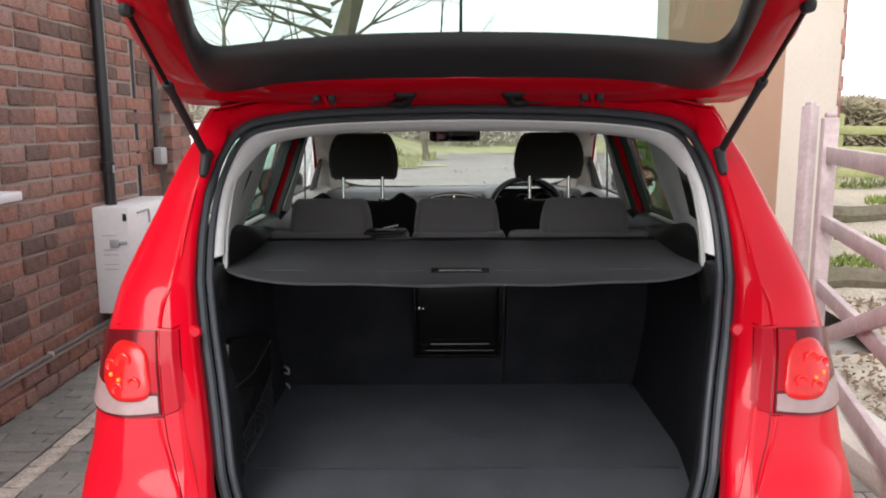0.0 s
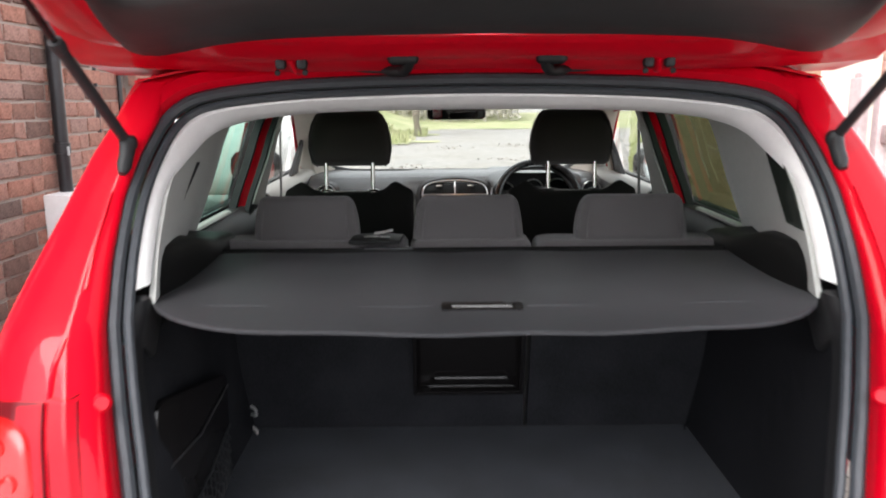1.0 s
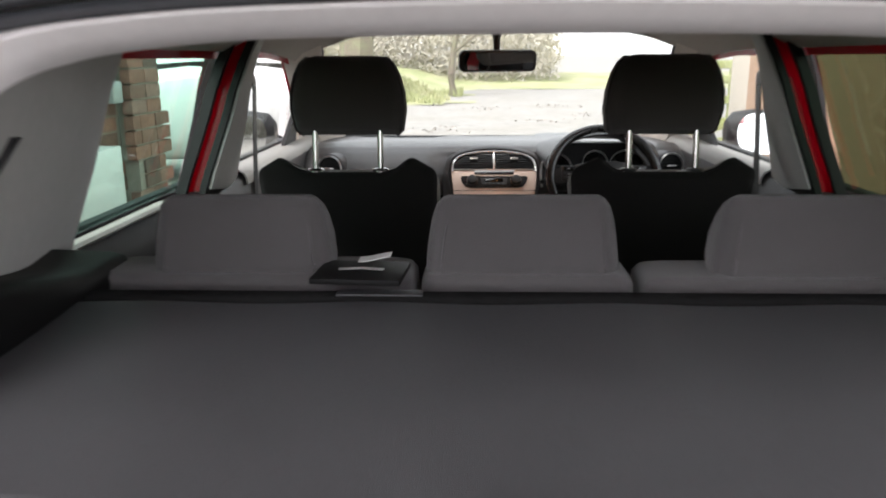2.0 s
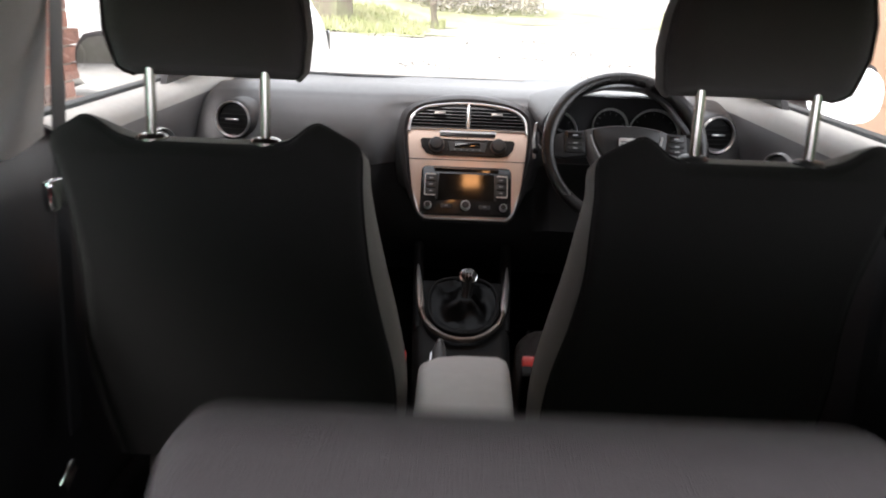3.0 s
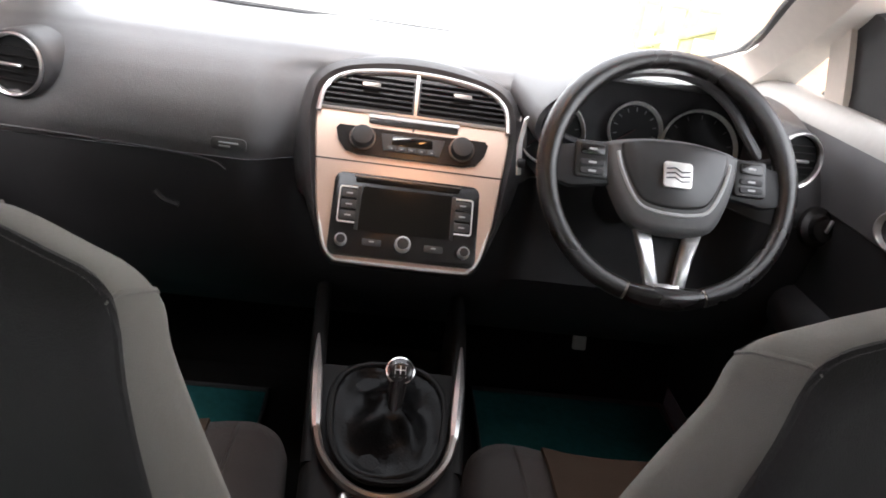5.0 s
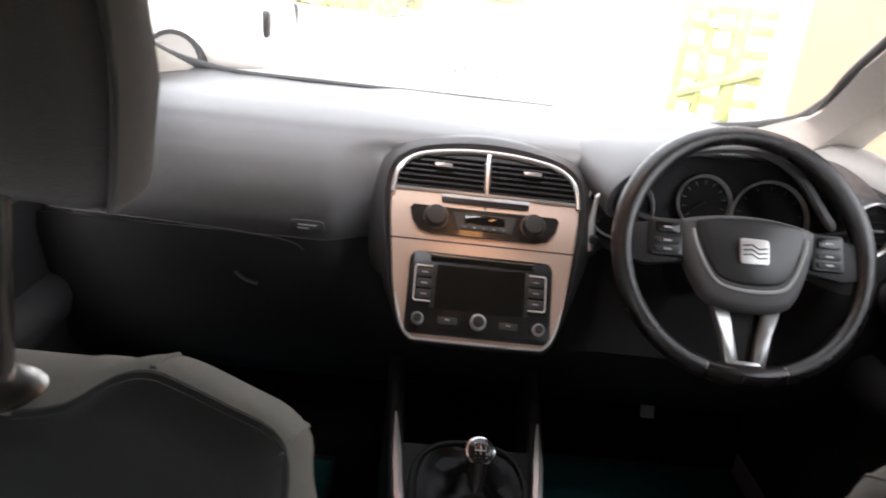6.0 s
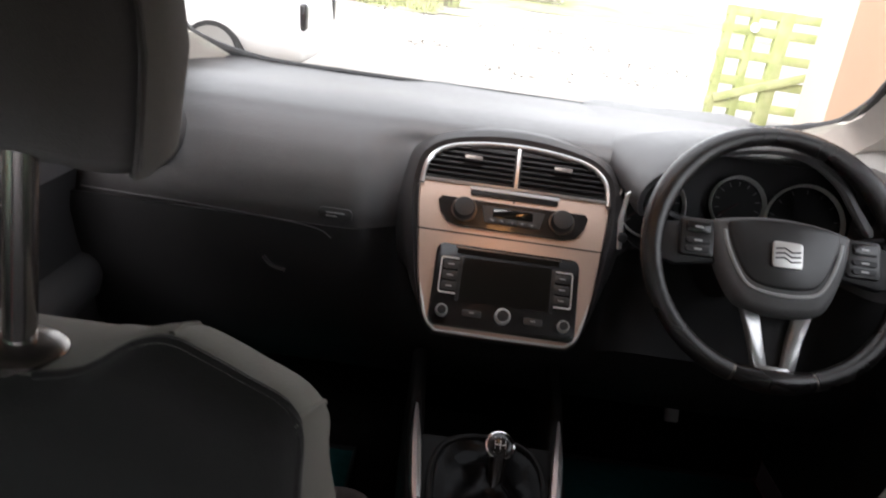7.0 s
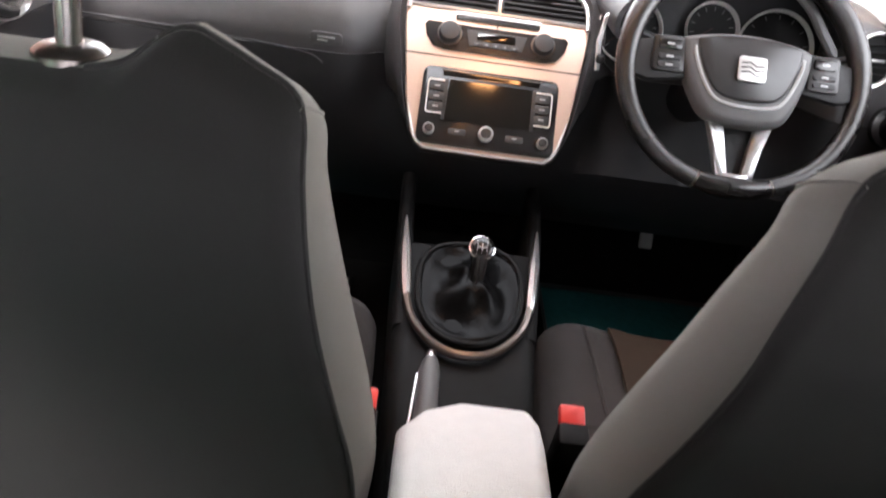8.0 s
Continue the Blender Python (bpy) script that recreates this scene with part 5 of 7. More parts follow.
bm = B()
rows = []
PROFILE = [(p.x, p.y) for p in smooth_line([(a, b, 0) for a, b in PROFILE], 3)]
for x in np.linspace(-0.755, 0.755, 121):
    e = max(0, abs(x) - 0.6) / 0.155
    rise = np.interp(abs(x), [0, 0.4, 0.55, 0.64, 0.69, 0.755], [0.013, 0.017, 0.025, 0.042, 0.072, 0.08])
    rows.append([(x, y - 0.13 * abs(x / 0.75) ** 2.2 * max(0, (y - 2.6) / 0.64) + 0.03 * e, z - 0.012 * e - 0.065 * max(0, (abs(x) - 0.685) / 0.07) ** 1.5 * max(0, min(1, (2.88 - y) / 0.16)) + rise * max(0, (y - 2.98) / 0.26) ** 1.5) for y, z in ((y + dip(x, z), z) for y, z in PROFILE)])
sheet(bm, rows, -0.01)
part("upper_dash", bm, DASH, DASHBOARD, "dark grey grained upper dash")
# blacker plastic below the seam, its tone deepened to hold the shade there
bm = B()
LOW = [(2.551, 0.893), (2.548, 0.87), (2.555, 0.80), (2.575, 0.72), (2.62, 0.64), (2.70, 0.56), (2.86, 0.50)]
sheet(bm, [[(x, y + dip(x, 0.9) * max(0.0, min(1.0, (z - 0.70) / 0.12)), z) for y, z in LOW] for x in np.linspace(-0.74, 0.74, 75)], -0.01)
part("lower_dash", bm, LOWER, DASHBOARD, "black lower dash, its tone deepened with shade")
bm = B()
rbox(bm, (0, 3.0, 0.55), (1.5, 0.05, 0.75), 0.01)
part("bulkhead", bm, FLOOR_CARPET, DASHBOARD)
# glove box lid seam and grip
bm = B()
tube(bm, smooth_line([(-0.70, 2.545, 0.905), (-0.5, 2.541, 0.902), (-0.33, 2.541, 0.892), (-0.29, 2.545, 0.875)], 5), 0.0018, 6)
glove = part("glove_box_edge", bm, SEAL, DASHBOARD, "dark glove box gap")
bm = B()
tube(bm, smooth_line([(-0.40, 2.548, 0.825), (-0.385, 2.546, 0.812), (-0.362, 2.546, 0.806)], 4), 0.005, 6)
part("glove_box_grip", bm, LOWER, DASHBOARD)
# airbag badge: plain bars
bm = B()
plate(bm, rrect(0.055, 0.022, 0.008), lambda u, v, d: Vector((-0.285 + u, 2.541 - d - 0.2 * v, 0.919 + v)), 0.003, 0.001)
badge = part("badge", bm, DASH, DASHBOARD, "dark badge with pale bars")
for dz, w in ((0.003, 0.03), (-0.003, 0.018)):
    bm = B()
    rbox(bm, (-0.285 - (0.03 - w) / 2, 2.5365 - 0.2 * dz, 0.919 + dz), (w, 0.002, 0.0025), 0.0005)
    part("badge_bar", bm, GREY_BOX, badge)


# centre stack, on its own raked plane
def stack(u, v, d=0.0):
    """Across u, up the stack v (height), d out towards the seats."""
    y = 2.456 + 0.80 * (v - 0.813)
    k = 1 / math.hypot(1, 0.80)
    return Vector((u, y - d * k, v + d * 0.80 * k))


def stack_outline(grow=0.0, n=4):
    pts = [(-0.086, 0.7865), (-0.106, 0.7895), (-0.119, 0.799), (-0.1285, 0.819), (-0.1395, 0.855), (-0.149, 0.91), (-0.156, 0.955), (-0.157, 0.985), (-0.149, 1.014), (-0.118, 1.034), (-0.06, 1.044), (0, 1.047)]
    pts = pts + [(-x, z) for x, z in pts[-2::-1]]
    pts = smooth_line([(x, z, 0) for x, z in pts], n, True)
    out = []
    for p in pts:
        d = Vector((p.x, p.y - 0.91, 0))
        g = grow * max(0.12, min(1.0, (p.y - 0.785) / 0.17))
        out.append((p.x + d.normalized().x * g, p.y + d.normalized().y * g))
    return out


def tuck(v, k):
    """Lifts the lower end of the hood, which runs back under the panel."""
    return v + k * max(0.0, min(1.0, (0.90 - v) / 0.11))


o2, o1, o0 = stack_outline(0.024), stack_outline(0.011), stack_outline(0.004)
bm = B()
loft(bm, [[stack(u, tuck(v, 0.10), -0.13) for u, v in stack_outline(0.056)], [stack(u, tuck(v, 0.05), -0.06) for u, v in stack_outline(0.046)], [stack(u, tuck(v, 0.014), -0.025) for u, v in stack_outline(0.036)], [stack(u, v, -0.006) for u, v in o2], [stack(u, v, 0.004) for u, v in o1],
          [stack(u, v, -0.002) for u, v in stack_outline(0.008)], [stack(u, v, -0.008) for u, v in o0]], True, True)
hood = part("stack_hood", bm, HOOD, DASHBOARD, "dark moulded hood round the stack", sharp=60)
bm = B()
ol = stack_outline()
loft(bm, [[stack(u, v, -0.010) for u, v in ol], [stack(u, v, 0.001) for u, v in ol], [stack(u * 0.985, 0.91 + (v - 0.91) * 0.985, 0.004) for u, v in ol]], True, True)
STACK = part("stack_panel", bm, BRONZE, DASHBOARD, "champagne silver stack panel", sharp=30)


def on_stack(name, outline, d0, depth, m, label="", lip=0.001):
    bm = B()
    plate(bm, outline, lambda u, v, d: stack(u, v, d0 + d), depth, lip)
    return part(name, bm, m, STACK, label, 25)


def cut(ol_, z0):
    return [(u, max(v, z0)) for u, v in ol_]


on_stack("vent_recess", [(u * 0.965, z) for u, z in ((u, 0.91 + (v - 0.91) * 0.955) for u, v in cut(ol, 0.985 + 0.004))], 0.0035, 0.002, GLOSS_BLACK, "black air vents", 0.0)
for v in np.arange(0.992, 1.034, 0.0075):
    w = 0.148 if v < 1.01 else 0.148 - (v - 1.01) * 1.3
    for a, b in ((-w, -0.006), (0.006, w)):
        bm = B()
        rbox(bm, (0, 0, 0), (b - a, 0.0018, 0.010), 0.0006, 1, (25, 0, 0))
        c = stack((a + b) / 2, v, 0.006)
        bm.transform(Matrix.Translation(c))
        part("vent_slat", bm, DIAL_BLACK, STACK)
on_stack("vent_divider", rrect(0.005, 0.058, 0.001, 2, 0, 1.013), 0.005, 0.006, SILVER, "silver divider")
bm = B()
low = sorted(((u, v) for u, v in stack_outline(-0.0022) if v < 0.850), key=lambda p: math.atan2(p[0], 0.95 - p[1]))
tube(bm, [stack(u * 0.985, 0.91 + (v - 0.91) * 0.985, 0.0042) for u, v in low], [0.0006, 0.0014] + [0.0026] * (len(low) - 4) + [0.0014, 0.0006], 6)
part("lower_edge", bm, RING, STACK, "pale rounded lower edge")
bm = B()
arch = [(u, v) for u, v in stack_outline(-0.0035) if v > 0.972]
arch.sort(key=lambda p: math.atan2(p[1] - 0.95, p[0]))
tube(bm, [stack(u, v, 0.009) for u, v in arch], 0.0042, 8)
tube(bm, [stack(u, 0.984, 0.006) for u in np.linspace(-0.153, 0.153, 5)], 0.003, 6)
part("vent_frame", bm, SILVER, STACK, "silver vent frame")
for u in (-0.075, 0.075):
    on_stack("vent_tab", rrect(0.03, 0.006, 0.002, 3, u, 1.018), 0.010, 0.006, SATIN, "satin vent tab")
on_stack("slot_trim", rrect(0.148, 0.0045, 0.0015, 2, 0, 0.9785), 0.004, 0.004, SILVER, "silver slot edge")
on_stack("disc_slot", rrect(0.145, 0.008, 0.003, 3, 0, 0.973), 0.004, 0.003, GLOSS_BLACK)
hv = [(-0.123, 0.957), (-0.118, 0.942), (-0.105, 0.929), (-0.085, 0.925), (0.085, 0.925), (0.105, 0.929), (0.118, 0.942), (0.123, 0.957), (0.118, 0.962), (0, 0.962), (-0.118, 0.962)][::-1]
on_stack("climate_panel", hv, 0.004, 0.005, GLOSS_BLACK, "black heater panel")
for u in (-0.080, 0.080):
    bm = B()
    m = Matrix.Translation(stack(u, 0.947, 0.008)) @ (stack(0, 0, 1) - stack(0, 0, 0)).to_track_quat("Z", "Y").to_matrix().to_4x4()
    lathe(bm, [(0.0185, 0), (0.0185, 0.010), (0.016, 0.016), (0.0, 0.017)], m, 24)
    part("heater_knob", bm, BUTTON, STACK, "round heater knob")
    bm = B()
    lathe(bm, [(0.0188, 0.001), (0.021, 0.001), (0.021, 0.004), (0.0188, 0.004), (0.0188, 0.001)], m, 28)
    part("knob_ring", bm, SATIN, STACK)
on_stack("heater_frame", [(-0.052, 0.956), (-0.045, 0.933), (0.045, 0.933), (0.052, 0.956)][::-1], 0.009, 0.0012, BUTTON)
on_stack("heater_window", rrect(0.066, 0.012, 0.002, 2, 0.0, 0.9475), 0.0102, 0.0008, SCREEN)
for u in (-0.032, -0.016, 0.0, 0.016, 0.032):
    on_stack("heater_button", rrect(0.0125, 0.006, 0.0015, 2, u, 0.9365), 0.0102, 0.0016, BUTTON)
    on_stack("heater_mark", rrect(0.004, 0.001, 0.0004, 1, u, 0.9365), 0.0119, 0.0003, GREY_BOX)
on_stack("lamp_dot", rrect(0.004, 0.004, 0.0019, 3, 0, 0.9665), 0.004, 0.001, SEAL)
on_stack("panel_gap", rrect(0.302, 0.0016, 0.0005, 1, 0, 0.916), 0.0036, 0.001, SEAL)
radio = on_stack("radio", rrect(0.230, 0.105, 0.012, 4, 0, 0.847), 0.004, 0.006, GLOSS_BLACK, "black radio with a dark screen", 0.002)
on_stack("screen", rrect(0.138, 0.056, 0.003, 3, 0, 0.855), 0.010, 0.001, SCREEN, "dark screen", 0.0)
on_stack("disc_slot", rrect(0.165, 0.006, 0.002, 2, 0, 0.8905), 0.010, 0.0006, SCREEN)
# pale strip drawn for the reflection along the radio's upper edge
on_stack("slot_line", rrect(0.17, 0.0016, 0.0006, 2, 0, 0.8955), 0.010, 0.001, SATIN)
for u in (-0.0745, 0.0745):
    on_stack("screen_pillar", rrect(0.006, 0.056, 0.001, 2, u * 1.0, 0.855), 0.010, 0.0022, BUTTON)
for u in (-0.089, 0.089):
    ob = rrect(0.033, 0.047, 0.004, 3, u, 0.858)
    ib = rrect(0.029, 0.043, 0.003, 3, u, 0.858)
    bm = B()
    ring_plate(bm, ob, ib, lambda a, b, d: stack(a, b, 0.0095 + d), 0.0022)
    part("button_frame", bm, RING, STACK, "chrome button frame")
    for v in (0.872, 0.858, 0.844):
        on_stack("radio_button", rrect(0.026, 0.0115, 0.002, 2, u, v), 0.010, 0.002, BUTTON)
        on_stack("button_mark", rrect(0.010, 0.0018, 0.0006, 1, u, v), 0.0121, 0.0004, GREY_BOX)
for u, v, r in ((-0.095, 0.812, 0.0095), (0, 0.814, 0.0125), (0.095, 0.812, 0.0095)):
    bm = B()
    m = Matrix.Translation(stack(u, v, 0.0095)) @ (stack(0, 0, 1) - stack(0, 0, 0)).to_track_quat("Z", "Y").to_matrix().to_4x4()
    lathe(bm, [(r, 0), (r, 0.009), (r * 0.82, 0.0115), (r * 0.72, 0.0095)], m, 24)
    knob = part("radio_knob", bm, RING, STACK, "chrome ringed knob")
    bm = B()
    lathe(bm, [(r * 0.73, 0.008), (r * 0.7, 0.011), (0.0, 0.0118)], m, 20)
    part("knob_face", bm, BUTTON, knob)
for u in (-0.048, 0.048):
    on_stack("radio_key", rrect(0.03, 0.009, 0.002, 2, u, 0.813), 0.010, 0.001, BUTTON)
    on_stack("key_mark", rrect(0.008, 0.0015, 0.0005, 1, u, 0.814), 0.0112, 0.0003, GREY_BOX)

# round side vents
for x, y, z in ((-0.604, 2.562, 0.997), (0.640, 2.575, 1.005)):
    m = Matrix.Translation((x, y - 0.004, z)) @ Euler((radians(84), 0, radians(-10 if x < 0 else 10))).to_matrix().to_4x4()
    bm = B()
    lathe(bm, [(0.058, -0.06), (0.054, -0.01), (0.0515, 0.005), (0.048, 0.008), (0.046, 0.002), (0.046, -0.012), (0.01, -0.013)], m, 32)
    pod = part("vent_pod", bm, HOOD, DASHBOARD, "round side vent", sharp=60)
    bm = B()
    lathe(bm, [(0.0475, 0.006), (0.0475, 0.013), (0.0455, 0.015), (0.0425, 0.012), (0.042, 0.004), (0.0475, 0.006)], m, 32)
    part("vent_ring", bm, SILVER, pod, "silver ring")
    bm = B()
    lathe(bm, [(0.0458, 0.0), (0.0455, -0.010), (0.0, -0.0105)], m, 32)
    part("vent_face", bm, DIAL_BLACK, pod)
    for v in (-0.024, -0.012, 0.0, 0.012, 0.024):
        bm = B()
        w = 2 * math.sqrt(0.042 ** 2 - v * v)
        rbox(bm, (0, v, 0.002), (w, 0.0018, 0.009), 0.0005, 1)
        bm.transform(m)
        part("vent_slat", bm, DIAL_BLACK, pod)
    bm = B()
    rbox(bm, (0, 0, 0.014), (0.036, 0.005, 0.006), 0.002)
    bm.transform(m)
    part("vent_tab", bm, SILVER, pod, "silver vent tab")

# instrument hood and dials
bm = B()
rings = []
for y, w, h, zc in ((2.80, 0.26, 0.03, 1.05), (2.70, 0.235, 0.07, 1.045), (2.60, 0.215, 0.098, 1.03), (2.535, 0.208, 0.106, 1.022), (2.515, 0.203, 0.104, 1.02)):
    rings.append([(0.386 + w * c, y + 0.06 * max(0, -s) * (1 if y < 2.7 else 0), zc + (h if s > 0 else 0.10) * s * (1 - 0.15 * c * c)) for c, s in ((math.cos(t), math.sin(t)) for t in (math.pi * (-0.12 + 1.24 * q / 30) for q in range(31)))])
for r in list(reversed(rings[2:])):
    rings.append([(0.386 + (p[0] - 0.386) * 0.95, p[1] + 0.004, 1.015 + (p[2] - 1.015) * 0.94) for p in r])
loft(bm, rings, False, False)
part("instrument_hood", bm, DASH, DASHBOARD, "dark instrument hood", sharp=60)


def cluster(u, v, d=0.0):
    """Dial panel behind the wheel."""
    return Vector((0.386 + u, 2.625 + 0.35 * v - d * 0.94, 1.0 + v + d * 0.33))


bm = B()
plate(bm, rrect(0.40, 0.17, 0.06, 6, 0, -0.005), lambda u, v, d: cluster(u, v, d - 0.012), 0.008)
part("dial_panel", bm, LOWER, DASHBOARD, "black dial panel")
for u, v, r in ((-0.154, -0.014, 0.058), (-0.010, 0.006, 0.048), (0.106, -0.012, 0.069)):
    m = Matrix.Translation(cluster(u, v, 0)) @ (cluster(0, 0, 1) - cluster(0, 0, 0)).to_track_quat("Z", "Y").to_matrix().to_4x4()
    bm = B()
    lathe(bm, [(r - 0.001, 0), (r, 0.012), (r - 0.0018, 0.0135), (r - 0.0032, 0.010), (r - 0.005, 0.0)], m, 40)
    dial = part("dial", bm, RING, DASHBOARD, "silver ringed dial")
    bm = B()
    lathe(bm, [(r - 0.005, 0.003), (0.0, 0.003)], m, 32)
    part("dial_face", bm, DIAL_BLACK, dial)
    for q in range(11):
        a = radians(-40 + 26 * q)
        bm = B()
        rbox(bm, (-(r - 0.013) * math.cos(a), (r - 0.013) * math.sin(a), 0.0042), (0.007, 0.0016, 0.0012), 0.0002, 1, (0, 0, -math.degrees(a)))
        bm.transform(m)
        part("scale_mark", bm, HUB, dial)
    bm = B()
    rbox(bm, (-r * 0.3, -r * 0.2, 0.006), (r * 0.8, 0.002, 0.002), 0.0005, 1, (0, 0, 35))
    bm.transform(m)
    part("needle", bm, BINDING, dial, "dark red needle")
# silver surround left of the dials, light switch, stalk
bm = B()
sheet(bm, [[(0.170, 2.535, 1.02), (0.176, 2.54, 1.025)], [(0.164, 2.525, 0.98), (0.171, 2.53, 0.985)], [(0.170, 2.515, 0.935), (0.176, 2.52, 0.935)]], 0.004)
part("surround", bm, RING, DASHBOARD, "silver dial surround")
for line in (((0.36, 2.55, 1.124), (0.435, 2.548, 1.114), (0.492, 2.545, 1.082), (0.527, 2.54, 1.044), (0.558, 2.53, 1.008)),):
    bm = B()
    tube(bm, smooth_line(line, 4), [0.003] + [0.0085] * (4 * len(line) - 5) + [0.005], 8)
    part("dial_edging", bm, HUB, DASHBOARD, "silver edging of the dials")
bm = B()
rbox(bm, (0.172, 2.515, 0.955), (0.014, 0.014, 0.014), 0.004)
part("reset_key", bm, PLASTIC, DASHBOARD)
m = Matrix.Translation((0.70, 2.545, 0.90)) @ Euler((radians(75), 0, radians(10))).to_matrix().to_4x4()
bm = B()
lathe(bm, [(0.036, 0), (0.034, 0.008), (0.024, 0.012), (0.022, 0.024), (0.0, 0.026)], m, 28)
sw = part("light_switch", bm, GLOSS_BLACK, DASHBOARD, "black rotary light switch")
bm = B()
rbox(bm, (0.006, 0.004, 0.028), (0.006, 0.024, 0.006), 0.002, turn=(0, 0, -25))
bm.transform(m)
part("switch_mark", bm, SILVER, sw)
for x0, x1 in ((0.30, 0.215), (0.47, 0.555)):
    bm = B()
    tube(bm, [(x0, 2.50, 0.985), ((x0 + x1) / 2, 2.495, 1.0), (x1, 2.485, 1.015)], [0.008, 0.009, 0.006], 8)
    part("stalk", bm, PLASTIC, DASHBOARD, "control stalk")
bm = B()
tube(bm, [(0.386, 2.46, 0.965), (0.386, 2.66, 0.87)], 0.045, 16)
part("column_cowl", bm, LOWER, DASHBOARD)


# ---------------------------------------------------------------- steering wheel
WHEEL = thing("steering_wheel", (0.386, 2.45, 0.94), "black leather steering wheel with silver spokes", "steering wheel")


def wheel(u, v, d=0.0):
    k = 1 / math.hypot(1, 0.62)
    return Vector((0.378 + u, 2.428 + v * 0.62 * k - d * k, 0.985 + v * k + d * 0.62 * k))


R_W = 0.186
for a0, a1, m, name, label in ((-70.3, 250.3, LEATHER, "rim", "black leather rim"), (251.7, 288.3, GLOSS_BLACK, "rim_insert", "glossy lower rim insert")):
    bm = B()
    pts = []
    for q in range(49 if a1 - a0 > 100 else 12):
        a = radians(a0 + (a1 - a0) * q / (48 if a1 - a0 > 100 else 11))
        r = R_W * (1 - 0.03 * max(0, -math.sin(a)) ** 8)
        pts.append(wheel(r * math.cos(a), r * math.sin(a)))
    angles = [a0 + (a1 - a0) * q / (len(pts) - 1) for q in range(len(pts))]
    fat = [0.0148 + 0.0032 * (max(0, math.cos(radians(a - 150))) ** 6 + max(0, math.cos(radians(a - 30))) ** 6) for a in angles]
    if a0 > 200:
        fat = [0.0140 + 0.004 * math.sin(math.pi * q / (len(pts) - 1)) for q in range(len(pts))]
    tube(bm, pts, fat, 14, up=(0, -1, 0.5))
    part(name, bm, m, WHEEL, label, sharp=80)
for a in (-71, 251, 58, 122):
    bm = B()
    rc = R_W * (1 - 0.03 * max(0, -math.sin(radians(a))) ** 8)
    tube(bm, [wheel(rc * math.cos(radians(a + o)), rc * math.sin(radians(a + o))) for o in (-0.45, 0.45)], 0.0143, 12, up=(0, -1, 0.5))
    part("rim_clip", bm, SATIN if a < 0 or a > 180 else SEAL, WHEEL)
hub = [(-0.104, 0.034), (-0.098, 0.044), (-0.05, 0.051), (0, 0.053), (0.05, 0.051), (0.098, 0.044), (0.104, 0.034), (0.098, -0.004), (0.08, -0.05), (0.06, -0.078), (0.03, -0.088), (0, -0.09), (-0.03, -0.088), (-0.06, -0.078), (-0.08, -0.05), (-0.098, -0.004)]
hub = [(p.x, p.y) for p in smooth_line([(u, v, 0) for u, v in hub], 3, True)]
bm = B()
plate(bm, hub, lambda u, v, d: wheel(u, v, d - 0.012 + 0.016 * (1 - (u / 0.1) ** 2)), 0.026, 0.012)
pad = part("hub_pad", bm, HUB, WHEEL, "dark grey hub pad", sharp=60)
bm = B()
inn = [(u * 0.78, 0.004 + (v - 0.004) * 0.70 + 0.010) for u, v in hub]
plate(bm, inn, lambda u, v, d: wheel(u, v, d + 0.008 + 0.016 * (1 - (u / 0.1) ** 2)), 0.008, 0.004)
part("pad_cover", bm, BUTTON, pad, "black horn cover", sharp=60)
bm = B()
edge = [p for p in inn if p[1] < 0.034]
edge.sort(key=lambda p: math.atan2(p[1] - 0.05, p[0]) if p[1] < 0.05 else 0)
tube(bm, [wheel(u * 1.06, (v - 0.04) * 1.10 + 0.04, 0.012 + 0.016 * (1 - (u / 0.1) ** 2)) for u, v in edge], 0.003, 6)
part("pad_edging", bm, GREY_BOX, pad, "pale edging")
bm = B()
plate(bm, rrect(0.043, 0.038, 0.005, 3, 0.0, -0.003), lambda u, v, d: wheel(u, v, 0.030 + d), 0.004, 0.001)
em = part("emblem", bm, RING, pad, "plain chrome emblem")
for o in (-0.007, 0.0, 0.007):
    bm = B()
    tube(bm, [wheel(-0.018, -0.002 + o, 0.0345), wheel(-0.005, o, 0.0345), wheel(0.005, -0.006 + o, 0.0345), wheel(0.018, -0.004 + o, 0.0345)], 0.0011, 6)
    part("emblem_bar", bm, PLASTIC, em)
